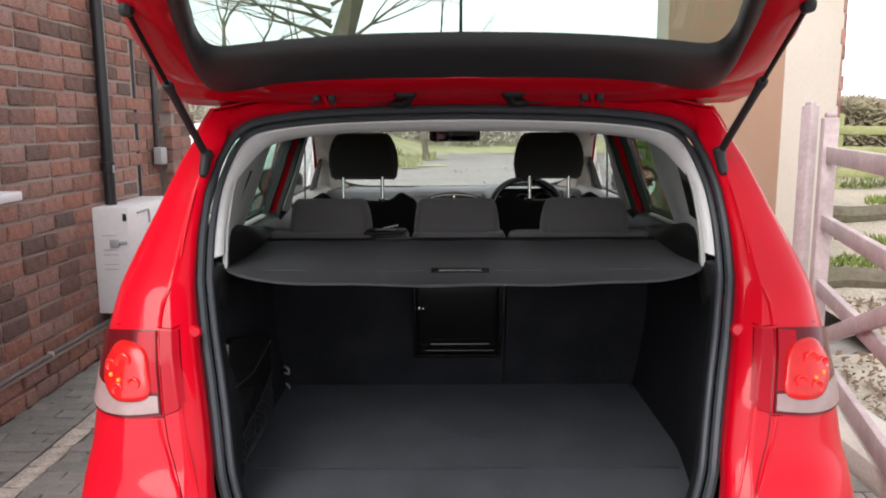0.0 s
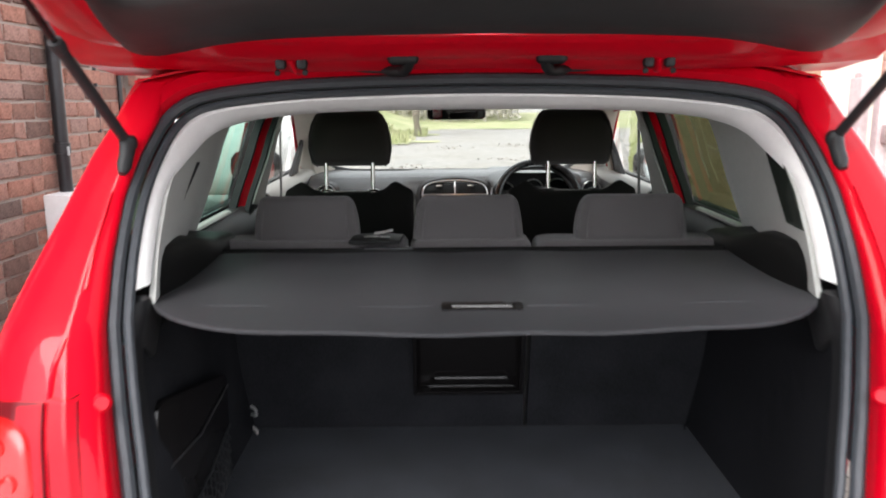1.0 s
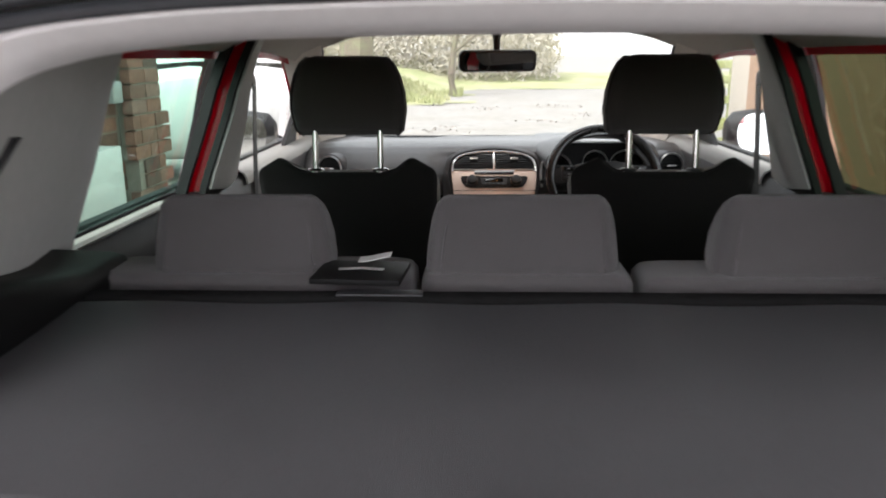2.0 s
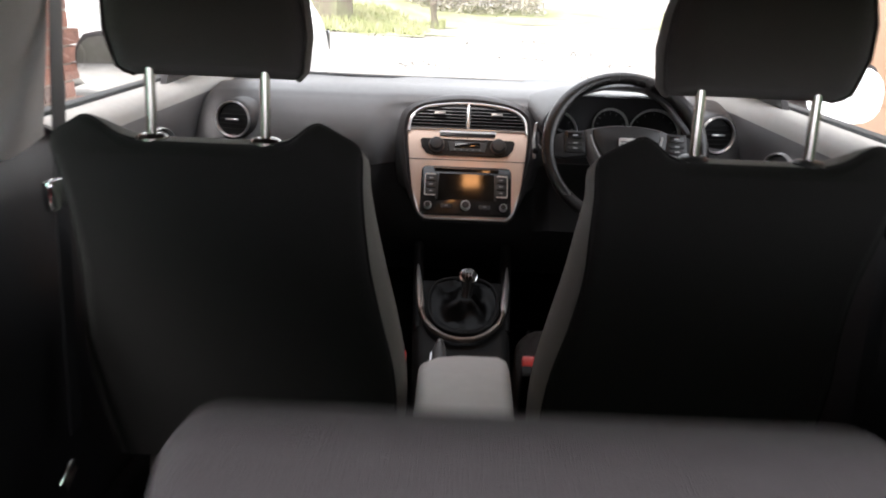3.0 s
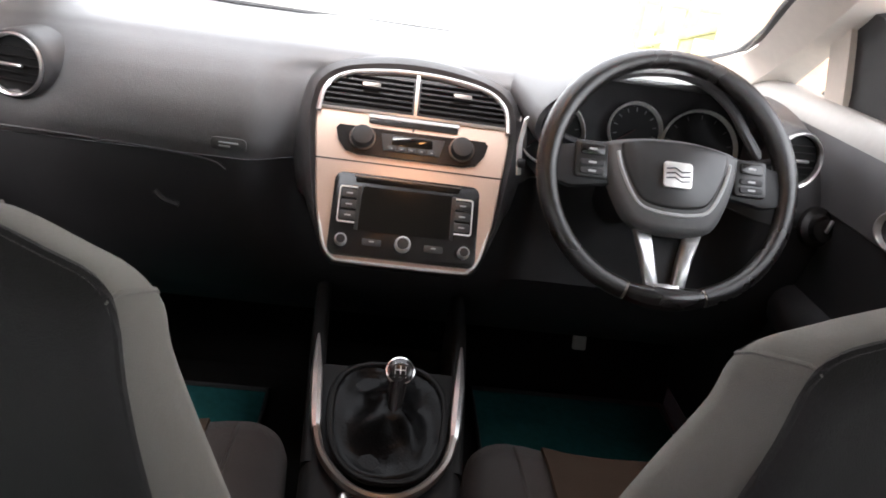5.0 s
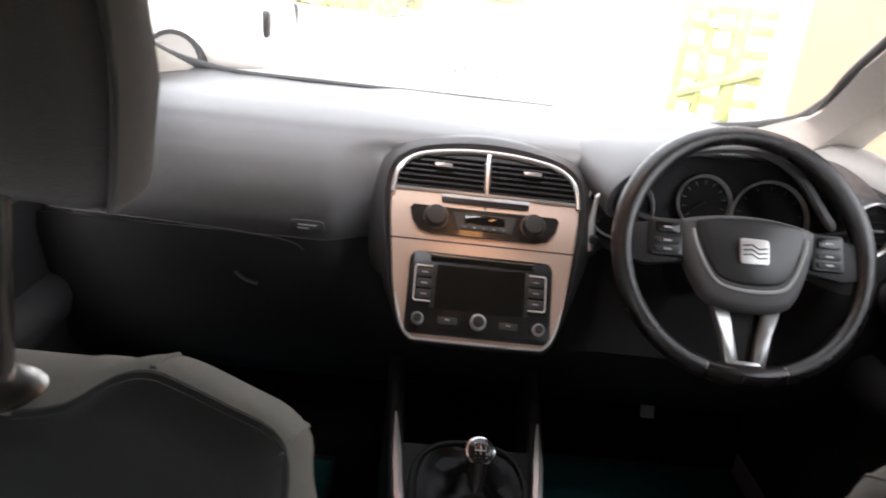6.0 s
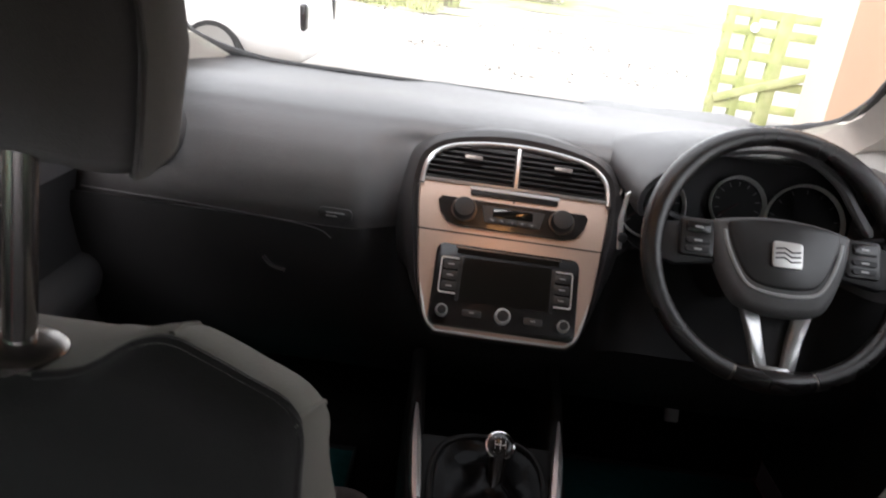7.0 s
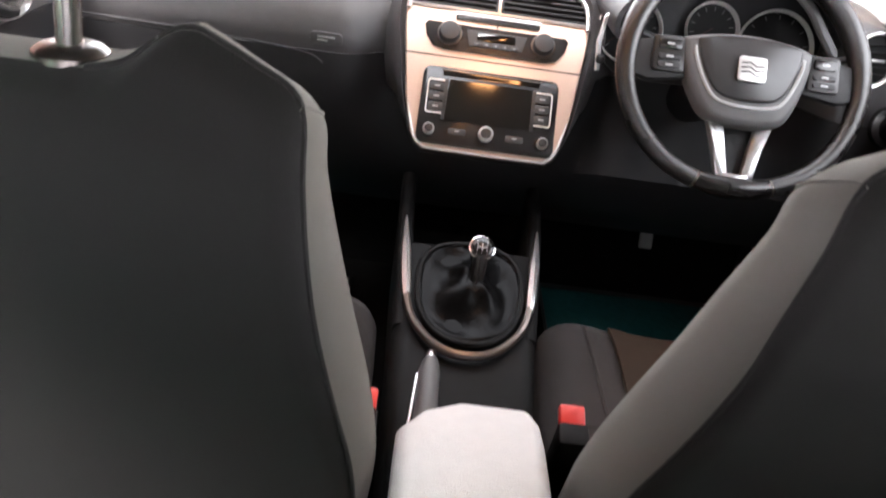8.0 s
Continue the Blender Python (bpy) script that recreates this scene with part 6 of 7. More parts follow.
for side in (-1, 1):
    bm = B()
    sp = [(side * u, v) for u, v in ((0.088, 0.046), (0.176, 0.03), (0.178, -0.022), (0.15, -0.03), (0.088, -0.02))]
    plate(bm, sp if side > 0 else sp[::-1], lambda u, v, d: wheel(u, v, d - 0.008), 0.012, 0.003)
    spoke = part("spoke", bm, PLASTIC, WHEEL, "black spoke with switches")
    bm = B()
    plate(bm, rrect(0.05, 0.056, 0.006, 3, side * 0.122, 0.012), lambda u, v, d: wheel(u, v, 0.004 + d), 0.007, 0.003)
    part("switch_pad", bm, BUTTON, spoke, "dark switch pad")
    for v, h in ((0.026, 0.016), (0.006, 0.009), (-0.007, 0.009)):
        bm = B()
        plate(bm, rrect(0.036, h, 0.003, 2, side * 0.122, v), lambda u, w, d: wheel(u, w, 0.010 + d), 0.004, 0.001)
        part("switch", bm, GLOSS_BLACK if v > 0.02 else PLASTIC, spoke)
        bm = B()
        plate(bm, rrect(0.012, 0.003, 0.001, 1, side * 0.122, v), lambda u, w, d: wheel(u, w, 0.0142 + d), 0.0004)
        part("switch_mark", bm, GREY_BOX, spoke)
    bm = B()
    leg = [(side * u, v) for u, v in ((0.027, -0.080), (0.054, -0.072), (0.040, -0.120), (0.029, -0.164), (0.010, -0.166), (0.017, -0.120))]
    plate(bm, leg if side < 0 else leg[::-1], lambda u, v, d: wheel(u, v, d - 0.004 + 0.05 * (v + 0.12) * 0.3), 0.012, 0.004)
    part("lower_spoke", bm, SILVER, WHEEL, "silver lower spoke")
bm = B()
plate(bm, rrect(0.046, 0.011, 0.004, 3, 0.0, -0.1645), lambda u, v, d: wheel(u, v, d - 0.0045), 0.012, 0.003)
part("spoke_bridge", bm, SILVER, WHEEL, "silver bridge between the lower spokes")
bm = B()
plate(bm, [(-0.03, -0.085), (0.03, -0.085), (0.02, -0.165), (-0.02, -0.165)][::-1], lambda u, v, d: wheel(u, v, d - 0.016), 0.010)
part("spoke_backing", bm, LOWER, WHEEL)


# ---------------------------------------------------------------- centre console
CONSOLE = thing("centre_console", (0, 2.15, 0.3), "black centre console with silver trims and a grey armrest", "centre console")


def cons(u, y, d=0.0):
    """On the console's sloping top: across u, ahead y, d above it."""
    return Vector((u, y, 0.575 + 0.30 * (y - 2.10) + d))


bm = B()
rings = []
for y, w, z in ((1.62, 0.17, 0.50), (1.9, 0.18, 0.52), (2.05, 0.20, 0.55), (2.10, 0.215, 0.572), (2.25, 0.225, 0.615), (2.365, 0.235, 0.648), (2.375, 0.235, 0.635), (2.385, 0.235, 0.555), (2.60, 0.24, 0.55)):
    rings.append([(u, y, (0.28 + z) / 2 + v) for u, v in rrect(w, z - 0.28, 0.025, 4)])
loft(bm, rings)
part("console_body", bm, CONSOLE_BLACK, CONSOLE, "black console body", sharp=50)
for side in (-1, 1):
    bm = B()
    loft(bm, [[(side * (x0 + u), y, 0.42 + (z - 0.42) / 2 + v) for u, v in rrect(0.026, z - 0.42, 0.010, 3)] for y, x0, z in ((2.20, 0.098, 0.598), (2.30, 0.104, 0.630), (2.42, 0.111, 0.664), (2.50, 0.115, 0.676), (2.58, 0.118, 0.680))])
    part("console_cheek", bm, CONSOLE_BLACK, CONSOLE, "black side of the tray", sharp=50)
bm = B()
lp = [(-0.112, 2.42), (-0.105, 2.33), (-0.097, 2.255), (-0.084, 2.21), (-0.056, 2.174), (-0.026, 2.156), (0, 2.152)]
lp = lp + [(-x, y) for x, y in lp[-2::-1]]
tube(bm, smooth_line([cons(x, y - 0.012, 0.009) for x, y in lp[2:-2]], 5), 0.0062, 8, squash=1.2)
part("gear_surround", bm, SATIN, CONSOLE, "silver rounded surround")
for side in (-1, 1):
    bm = B()
    tube(bm, smooth_line([cons(side * 0.096, 2.235, 0.008), cons(side * 0.102, 2.29, 0.008), cons(side * 0.107, 2.345, 0.008), cons(side * 0.112, 2.405, 0.009)], 4), [0.006, 0.0075] + [0.0088] * 6 + [0.0075, 0.006, 0.0045, 0.003, 0.0015], 8, squash=1.3)
    part("side_bar", bm, SILVER, CONSOLE, "silver side bar")
bm = B()
sgn = lambda v, p: math.copysign(abs(v) ** p, v)
ov = [(0.002 + 0.082 * sgn(math.cos(t), 0.8) * (1 + 0.12 * math.sin(t)), 2.262 + 0.098 * sgn(math.sin(t), 0.8)) for t in (2 * math.pi * q / 28 for q in range(28))]
rings = []
for t, h in ((1.0, 0.0), (0.95, 0.007), (0.88, 0.006), (0.78, 0.003), (0.66, 0.004), (0.54, 0.008), (0.42, 0.014), (0.30, 0.021), (0.19, 0.027)):
    ring = []
    for q, (u, y) in enumerate(ov):
        w = 2 * math.pi * q / 28
        fold = 0.006 * math.sin(3 * w + 5.5 * t + 0.8) + 0.003 * math.sin(5 * w - 7 * t)
        ring.append(cons(0.004 + (u - 0.004) * t, 2.262 + (y - 2.262) * t, h + fold * 4 * t * (1 - t)))
    rings.append(ring)
loft(bm, rings)
part("gear_gaiter", bm, GAITER, CONSOLE, "creased black leather gaiter", sharp=70)
bm = B()
tube(bm, [cons(0.004 + (u - 0.004) * 1.0, 2.262 + (y - 2.262) * 1.0, 0.006) for u, y in ov], 0.0055, 8, True)
part("gaiter_frame", bm, CONSOLE_BLACK, CONSOLE, "black frame round the gaiter")
LEVER = thing("gear_lever", (0.011, 2.245, 0.62), "gear lever with a chrome ringed knob", "gear lever")
bm = B()
tube(bm, [(0.009, 2.256, 0.615), (0.010, 2.270, 0.645), (0.012, 2.290, 0.676)], [0.0135, 0.0125, 0.014], 12)
part("shaft", bm, GLOSS_BLACK, LEVER)
bm = B()
kn = Matrix.Translation((0.013, 2.300, 0.687)) @ Euler((radians(38), 0, 0)).to_matrix().to_4x4()
lathe(bm, [(0.010, -0.032), (0.015, -0.027), (0.0185, -0.018), (0.0205, -0.006), (0.0205, 0.003), (0.018, 0.006), (0.010, 0.0085), (0.0, 0.009)], kn, 28)
part("knob", bm, GLOSS_BLACK, LEVER, "glossy black knob")
bm = B()
lathe(bm, [(0.0208, -0.004), (0.0220, 0.002), (0.0208, 0.0055), (0.0190, 0.0065), (0.0185, 0.004), (0.0208, -0.004)], kn, 28)
part("knob_ring", bm, CHROME, LEVER, "chrome ring")
bm = B()
for x in (-0.0075, 0.0, 0.0075):
    rbox(bm, (x, 0.0, 0.0088 - abs(x) * 0.10), (0.0013, 0.013, 0.0012), 0.0004, 1)
rbox(bm, (0, 0, 0.0088), (0.0155, 0.0013, 0.0012), 0.0004, 1)
for x in (-0.0075, 0.0, 0.0075):
    for y in (-0.0095, 0.0095):
        rbox(bm, (x, y, 0.0078 - abs(x) * 0.10), (0.0026, 0.0028, 0.0012), 0.0004, 1)
bm.transform(kn)
part("shift_marks", bm, WHITE_MARK, LEVER, "pale shift pattern bars")
bm = B()
lathe(bm, [(0.0145, -0.002), (0.0155, 0.002), (0.0135, 0.004)], Matrix.Translation((0.0095, 2.262, 0.631)) @ Euler((radians(-32), 0, 0)).to_matrix().to_4x4(), 16)
part("lever_clip", bm, CHROME, LEVER)
BRAKE = thing("handbrake", (-0.05, 2.0, 0.5), "black handbrake lever with a silver button", "handbrake")
bm = B()
tube(bm, [(-0.052, 1.86, 0.50), (-0.051, 1.95, 0.535), (-0.05, 2.04, 0.562), (-0.049, 2.115, 0.581), (-0.0485, 2.135, 0.585)], [0.012, 0.015, 0.017, 0.0155, 0.011], 12)
part("grip", bm, HUB, BRAKE, "dark leather grip")
bm = B()
tube(bm, [(-0.049, 2.13, 0.584), (-0.048, 2.150, 0.588)], [0.009, 0.007], 10)
part("button", bm, SILVER, BRAKE, "silver button")
bm = B()
tube(bm, [(-0.073, 1.93, 0.528), (-0.071, 2.03, 0.556), (-0.066, 2.11, 0.577)], 0.0025, 6)
part("edge_strip", bm, SILVER, BRAKE)
ARM = thing("armrest", (0.0, 1.8, 0.52), "light grey vinyl centre armrest", "armrest")
bm = B()
rings = []
for y, w, z0, z1, cx in ((1.50, 0.15, 0.58, 0.66, 0.0), (1.53, 0.165, 0.56, 0.672, 0.0), (1.70, 0.172, 0.55, 0.668, 0.0), (1.84, 0.176, 0.55, 0.66, 0.001), (1.925, 0.178, 0.555, 0.650, 0.002)):
    rings.append([(cx + u, y, (z0 + z1) / 2 + v) for u, v in rrect(w, z1 - z0, 0.022, 5)])
for y, x0, x1, z0, z1 in ((1.965, -0.06, 0.089, 0.565, 0.640), (1.995, -0.02, 0.082, 0.575, 0.630), (2.008, 0.0, 0.07, 0.585, 0.618)):
    rings.append([((x0 + x1) / 2 + u, y, (z0 + z1) / 2 + v) for u, v in rrect(x1 - x0, z1 - z0, 0.014, 5)])
loft(bm, rings)
part("pad", bm, VINYL_ARM, ARM, sharp=60)
bm = B()
rbox(bm, (0.0, 1.66, 0.53), (0.09, 0.12, 0.10), 0.02)
part("hinge_post", bm, PLASTIC, ARM)
bm = B()
rbox(bm, (0.055, 2.035, 0.575), (0.075, 0.05, 0.02), 0.01)
part("ashtray_lid", bm, GLOSS_BLACK, CONSOLE, "glossy tray lid")

# mats, pedal
for side, x0, x1, y1 in ((-1, -0.68, -0.235, 2.85), (1, 0.24, 0.72, 2.94)):
    mt = thing("floor_mat", (side * 0.42, 2.75, 0.25), "dark green carpet floor mat", "floor mat", "floor mats")
    bm = B()
    sheet(bm, [[(x, y, 0.253) for x in np.linspace(x0, x1, 6)] for y in np.linspace(2.40, y1, 8)], -0.008)
    part("carpet", bm, MAT_GREEN, mt)
    bm = B()
    tube(bm, [(x0, 2.40, 0.258), (x1, 2.40, 0.258), (x1, y1, 0.258), (x0, y1, 0.258)], 0.006, 6, True)
    part("binding", bm, SEAL, mt, "bound edge")
for x, z, w in ((0.43, 0.50, 0.03),):
    pd = thing("pedal", (x, 2.80, 0.45), "small metal faced foot pedal", "pedal")
    bm = B()
    rbox(bm, (x, 2.80, z), (w, 0.012, 0.05), 0.004, turn=(-25, 0, 0))
    part("pad", bm, GREY_BOX, pd)
    bm = B()
    tube(bm, [(x, 2.805, z), (x, 2.86, z + 0.12), (x, 2.97, z + 0.16)], 0.007, 8)
    part("arm", bm, PLASTIC, pd)

# courtesy lamp in the roof, lit while the boot stands open
CL = thing("courtesy_lamp", (0.03, 2.195, 1.48), "small lit courtesy lamp with a warm lens in the headliner", "lamp")
bm = B()
rbox(bm, (0.03, 2.195, 1.494), (0.17, 0.11, 0.022), 0.008)
part("housing", bm, GREY_TRIM, CL)
for x in (0.03, 0.09):
    bm = B()
    rbox(bm, (x, 2.195, 1.4825), (0.055, 0.05, 0.006), 0.002)
    part("lens", bm, LAMP_LENS if x < 0.05 else GREY_BOX, CL, "warm glowing lens" if x < 0.05 else "")

# inside mirror
IM = thing("rear_view_mirror", (0, 2.37, 1.46), "black rear view mirror below the windscreen's upper edge", "mirror")
AIM = Matrix.Translation((0.003, 2.37, 1.38)) @ Euler((radians(7), 0, radians(13))).to_matrix().to_4x4()
bm = B()
rings = []
for d, k in ((0.03, 0.6), (0.022, 0.9), (0.008, 1.0), (-0.006, 1.0), (-0.010, 0.94)):
    rings.append([AIM @ Vector((u, d, v)) for u, v in rrect(0.262 * k, 0.07 * k, 0.02 * k, 4)])
loft(bm, rings)
part("housing", bm, PLASTIC, IM)
bm = B()
plate(bm, rrect(0.24, 0.055, 0.015), lambda u, v, d: AIM @ Vector((u, -0.0105 - d, v)), 0.002)
part("glass", bm, MIRROR, IM, "mirror glass")
bm = B()
tube(bm, [(0, 2.385, 1.40), (0, 2.40, 1.45), (0, 2.42, 1.475)], [0.01, 0.012, 0.02], 10)
part("stem", bm, PLASTIC, IM)


# ---------------------------------------------------------------- surroundings
bm = B()
xs = [-600, -200, -60, -25] + list(np.linspace(-14, 14, 29)) + [25, 60, 200, 600]
ys = [-400, -100, -30, -12] + list(np.linspace(-8, 44, 53)) + [60, 120, 300, 900]
verts = [[bm.verts.new((x, y, -0.035 + (0.03 * noise.noise(Vector((x * 0.5, y * 0.5, 0))) if 6 < y < 40 and abs(x) < 14 else 0) + (0.0 if y < 60 else (y - 60) * 0.004))) for x in xs] for y in ys]
for i in range(len(ys) - 1):
    for j in range(len(xs) - 1):
        bm.faces.new((verts[i][j], verts[i][j + 1], verts[i + 1][j + 1], verts[i + 1][j]))
ground = tagged(part("ground", bm, YARD), "worn grey yard and lane surface", "ground", kind="structure")

# house wall of brick, with plinth, beside the drive
WX, C_H, B_L = -2.2, 0.0955, 0.235
bm = B()
rbox(bm, (WX - 0.16, 1.55, 2.6), (0.30, 4.58, 5.3), 0.0)
rbox(bm, (WX - 0.26, 4.2, 2.6), (0.30, 0.74, 5.3), 0.0)
rbox(bm, (WX - 0.16, 4.78, 2.6), (0.30, 0.42, 5.3), 0.0)
rbox(bm, (WX - 2.3, 4.82, 2.6), (4.3, 0.28, 5.3), 0.0)
WALL = tagged(part("wall_west", bm, MORTAR, sharp=20), "weathered red and brown brick house wall", "wall", kind="structure")
bm = B()
tube(bm, [(WX + 0.035, y, 0.222 + 0.004 * math.sin(y * 3)) for y in np.linspace(-0.6, 3.8, 12)], 0.0105, 8)
ledge = tagged(part("plinth_pipe", bm, LEAD), "thin grey pipe along the plinth of the wall", "pipe", kind="structure")
for y in (0.6, 1.5, 2.4, 3.3):
    bm = B()
    rbox(bm, (WX + 0.034, y, 0.222), (0.034, 0.016, 0.034), 0.004)
    part("pipe_clip", bm, STONE, ledge, "pale pipe clip")
bm = B()
rbox(bm, (WX + 0.012, 1.55, 0.192), (0.036, 4.5, 0.022), 0.006)
tagged(part("plinth_ledge", bm, MORTAR), "narrow mortar ledge on the plinth", "trim", kind="structure")

bm = B()
rbox(bm, (WX + 0.055, 1.35, 1.105), (0.16, 1.48, 0.045), 0.006)
win = tagged(part("window_1", bm, WHITE_PAINT), "white painted window with a projecting sill", "window", kind="structure")
bm = B()
for y0, y1, z0, z1 in ((0.65, 0.72, 1.13, 2.2), (1.98, 2.05, 1.13, 2.2), (0.72, 1.98, 1.13, 1.2), (0.72, 1.98, 2.13, 2.2), (1.32, 1.38, 1.2, 2.13)):
    rbox(bm, (WX + 0.0, (y0 + y1) / 2, (z0 + z1) / 2), (0.05, y1 - y0, z1 - z0), 0.004)
part("window_frame", bm, WHITE_PAINT, win)
bm = B()
rbox(bm, (WX - 0.005, 1.35, 1.665), (0.012, 1.27, 0.93), 0.0)
part("pane", bm, SCREEN, win, "dark window pane")

PIPE_T = thing("downpipe", (WX + 0.05, 3.25, 0.9), "black cast iron downpipe on the brick wall", "downpipe")
bm = B()
tube(bm, [(WX + 0.045, 3.25, z) for z in (0.0, 1.0, 2.0, 3.2)], 0.036, 14)
part("pipe", bm, PIPE, PIPE_T)
for z in (1.18, 2.6):
    bm = B()
    lathe(bm, [(0.037, -0.03), (0.043, -0.028), (0.043, 0.028), (0.037, 0.03)], Matrix.Translation((WX + 0.045, 3.25, z)), 16)
    part("collar", bm, PIPE, PIPE_T)
bm = B()
rbox(bm, (WX + 0.083, 3.235, 1.165), (0.012, 0.016, 0.05), 0.004)
part("paint_chip", bm, GREY_BOX, PIPE_T, "chipped grey patch")

BOX_T = thing("meter_cabinet", (-2.1, 3.45, 0.35), "white wall mounted meter cabinet with a lock", "cabinet")
bm = B()
rbox(bm, (-2.09, 3.46, 0.61), (0.22, 0.78, 0.66), 0.008)
part("case", bm, WHITE_BOX, BOX_T)
bm = B()
rbox(bm, (-1.985, 3.48, 0.61), (0.016, 0.70, 0.62), 0.006)
door = part("door", bm, WHITE_BOX, BOX_T)
bm = B()
rbox(bm, (-2.07, 3.064, 0.72), (0.055, 0.02, 0.05), 0.005)
rbox(bm, (-2.02, 3.066, 0.725), (0.05, 0.016, 0.018), 0.004)
part("lock", bm, GREY_BOX, BOX_T, "grey lock plate")
bm = B()
rbox(bm, (-2.0, 3.068, 0.88), (0.022, 0.012, 0.045), 0.003)
rbox(bm, (-2.0, 3.068, 0.50), (0.035, 0.012, 0.03), 0.003)
rbox(bm, (-2.045, 3.068, 0.40), (0.05, 0.012, 0.035), 0.003)
part("hinge", bm, SEAL, BOX_T, "black hinge")
for z in (0.56, 0.59, 0.65, 0.68, 0.77):
    bm = B()
    rbox(bm, (-2.10, 3.0695, z), (0.09, 0.004, 0.004), 0.001)
    part("print_bar", bm, GREY_BOX, BOX_T, "faint printed bars")
bm = B()
tube(bm, smooth_line([(-1.976, 3.20, 0.895), (-1.974, 3.36, 0.898), (-1.974, 3.385, 0.88), (-1.974, 3.39, 0.81)], 4), 0.007, 6)
part("wire_bracket", bm, GREY_BOX, door, "bent grey wire")
bm = B()
rbox(bm, (-2.25, 4.40, 1.20), (0.06, 0.13, 0.13), 0.008)
JB = thing("junction_box", (-2.28, 4.40, 1.13), "grey electrical junction box with a cable", "junction box")
part("case", bm, GREY_BOX, JB)
bm = B()
tube(bm, [(-2.285, 4.42, 1.26), (-2.285, 4.43, 1.8), (-2.285, 4.43, 3.0)], 0.016, 8)
part("cable", bm, PIPE, JB)
bm = B()
tube(bm, [(WX - 0.03, 3.88, z) for z in (0.0, 1.5, 3.2)], 0.03, 6)
tagged(part("wall_corner_strip", bm, PIPE, None, "", 40, (WX - 0.03, 3.88, 0)), "dark strip at the wall's corner", "trim", kind="structure")

# rendered building on the other side
EX = 2.1
bm = B()
rbox(bm, (EX + 0.175, 4.75, 2.35), (0.35, 2.66, 4.8), 0.01)
EAST = tagged(part("wall_east", bm, RENDER_WALL), "beige rendered wall of an outbuilding", "wall", kind="structure")
bm = B()
rbox(bm, (EX + 0.175, 3.415, 2.35), (0.354, 0.01, 4.79), 0.004)
part("white_end", bm, WHITE_WALL, EAST, "cream painted wall end")
bm = B()
rbox(bm, (EX + 0.25, 6.28, 1.7), (0.5, 0.44, 3.4), 0.01)
part("white_pier", bm, WHITE_WALL, EAST, "white painted pier")
bm = B()
for i in range(49):
    rbox(bm, (EX + 0.352 + 0.006 * (i % 2), 3.44, 0.05 + 0.0955 * i), (0.016 + 0.008 * (i % 3), 0.07, 0.0945), 0.004, 1)
tagged(part("brick_quoin", bm, BRICK, EAST, "reddish brick edge"), kind="stuff")

# timber gate leaf standing open beside the car
GATE = thing("timber_gate", (2.0, 2.4, 0.0), "weathered pinkish painted timber field gate, standing open", "gate")
g0, g1 = Vector((1.985, 2.55, 0)), Vector((1.50, 0.75, 0))
gd = (g1 - g0).normalized()
yaw = math.degrees(math.atan2(gd.y, gd.x))
for t, h, w in ((0.0, 1.44, 0.10), (0.985, 1.35, 0.08)):
    p = g0.lerp(g1, t)
    bm = B()
    rbox(bm, (p.x, p.y, h / 2 + 0.03), (w, 0.075, h - 0.03), 0.008, turn=(0, 0, yaw))
    rbox(bm, (p.x, p.y, h + 0.03), (w * 0.7, 0.055, 0.03), 0.012, turn=(0, 0, yaw))
    part("stile", bm, PAINTED_WOOD, GATE)
L = (g1 - g0).length
for z, h in ((1.262, 0.085), (0.905, 0.08), (0.555, 0.08), (0.18, 0.10)):
    p = g0.lerp(g1, 0.5)
    bm = B()
    rbox(bm, (p.x, p.y, z), (L, 0.035, h), 0.006, turn=(0, 0, yaw))
    part("rail", bm, PAINTED_WOOD, GATE)
for z0, z1 in ((0.24, 0.90),):
    p = g0.lerp(g1, 0.5)
    bm = B()
    rbox(bm, (p.x - 0.02, p.y, (z0 + z1) / 2), (math.hypot(L, z1 - z0) * 0.96, 0.03, 0.075), 0.006,
         turn=(0, math.degrees(math.atan2(z0 - z1, L)), yaw))
    part("brace", bm, PAINTED_WOOD, GATE)
bm = B()
rbox(bm, (1.955, 2.72, 0.75), (0.055, 0.09, 1.54), 0.01, turn=(0, 0, 8))
rbox(bm, (1.955, 2.72, 1.525), (0.04, 0.06, 0.04), 0.012, turn=(0, 0, 8))
post = tagged(part("gate_post", bm, PAINTED_WOOD, None, "", 40, (1.955, 2.72, 0)), "weathered painted timber gate post by the wall", "post")

# unseen wall across the lane behind the drive, added to block low sky
bm = B()
rbox(bm, (0, -9.0, 0.85), (26, 0.35, 1.76), 0.01)
tagged(part("wall_south", bm, SKY_BLOCK), "plain unseen wall added to block low sky light", "wall", kind="structure")

# planted strip behind the gate: kerb, litter, grass, old fence, hedge
bm = B()
for i in range(4):
    rbox(bm, (1.78 + 0.02 * (i % 2), -0.25 + 0.92 * i, 0.03), (0.30, 0.90, 0.15), 0.012, 2)
kerb = tagged(part("kerb", bm, STONE), "pale stone kerb along the drive", "kerb", kind="structure")
bm = B()
verts = [[bm.verts.new((x, y, 0.05 + 0.05 * noise.noise(Vector((x * 2, y * 2, 1))) + 0.02 * (x - 2))) for x in np.linspace(1.9, 9, 30)] for y in np.linspace(-1.5, 2.85, 22)]
for i in range(21):
    for j in range(29):
        bm.faces.new((verts[i][j], verts[i][j + 1], verts[i + 1][j + 1], verts[i + 1][j]))
tagged(part("bed", bm, LITTER), "bed covered in dead leaves", "ground", kind="structure")


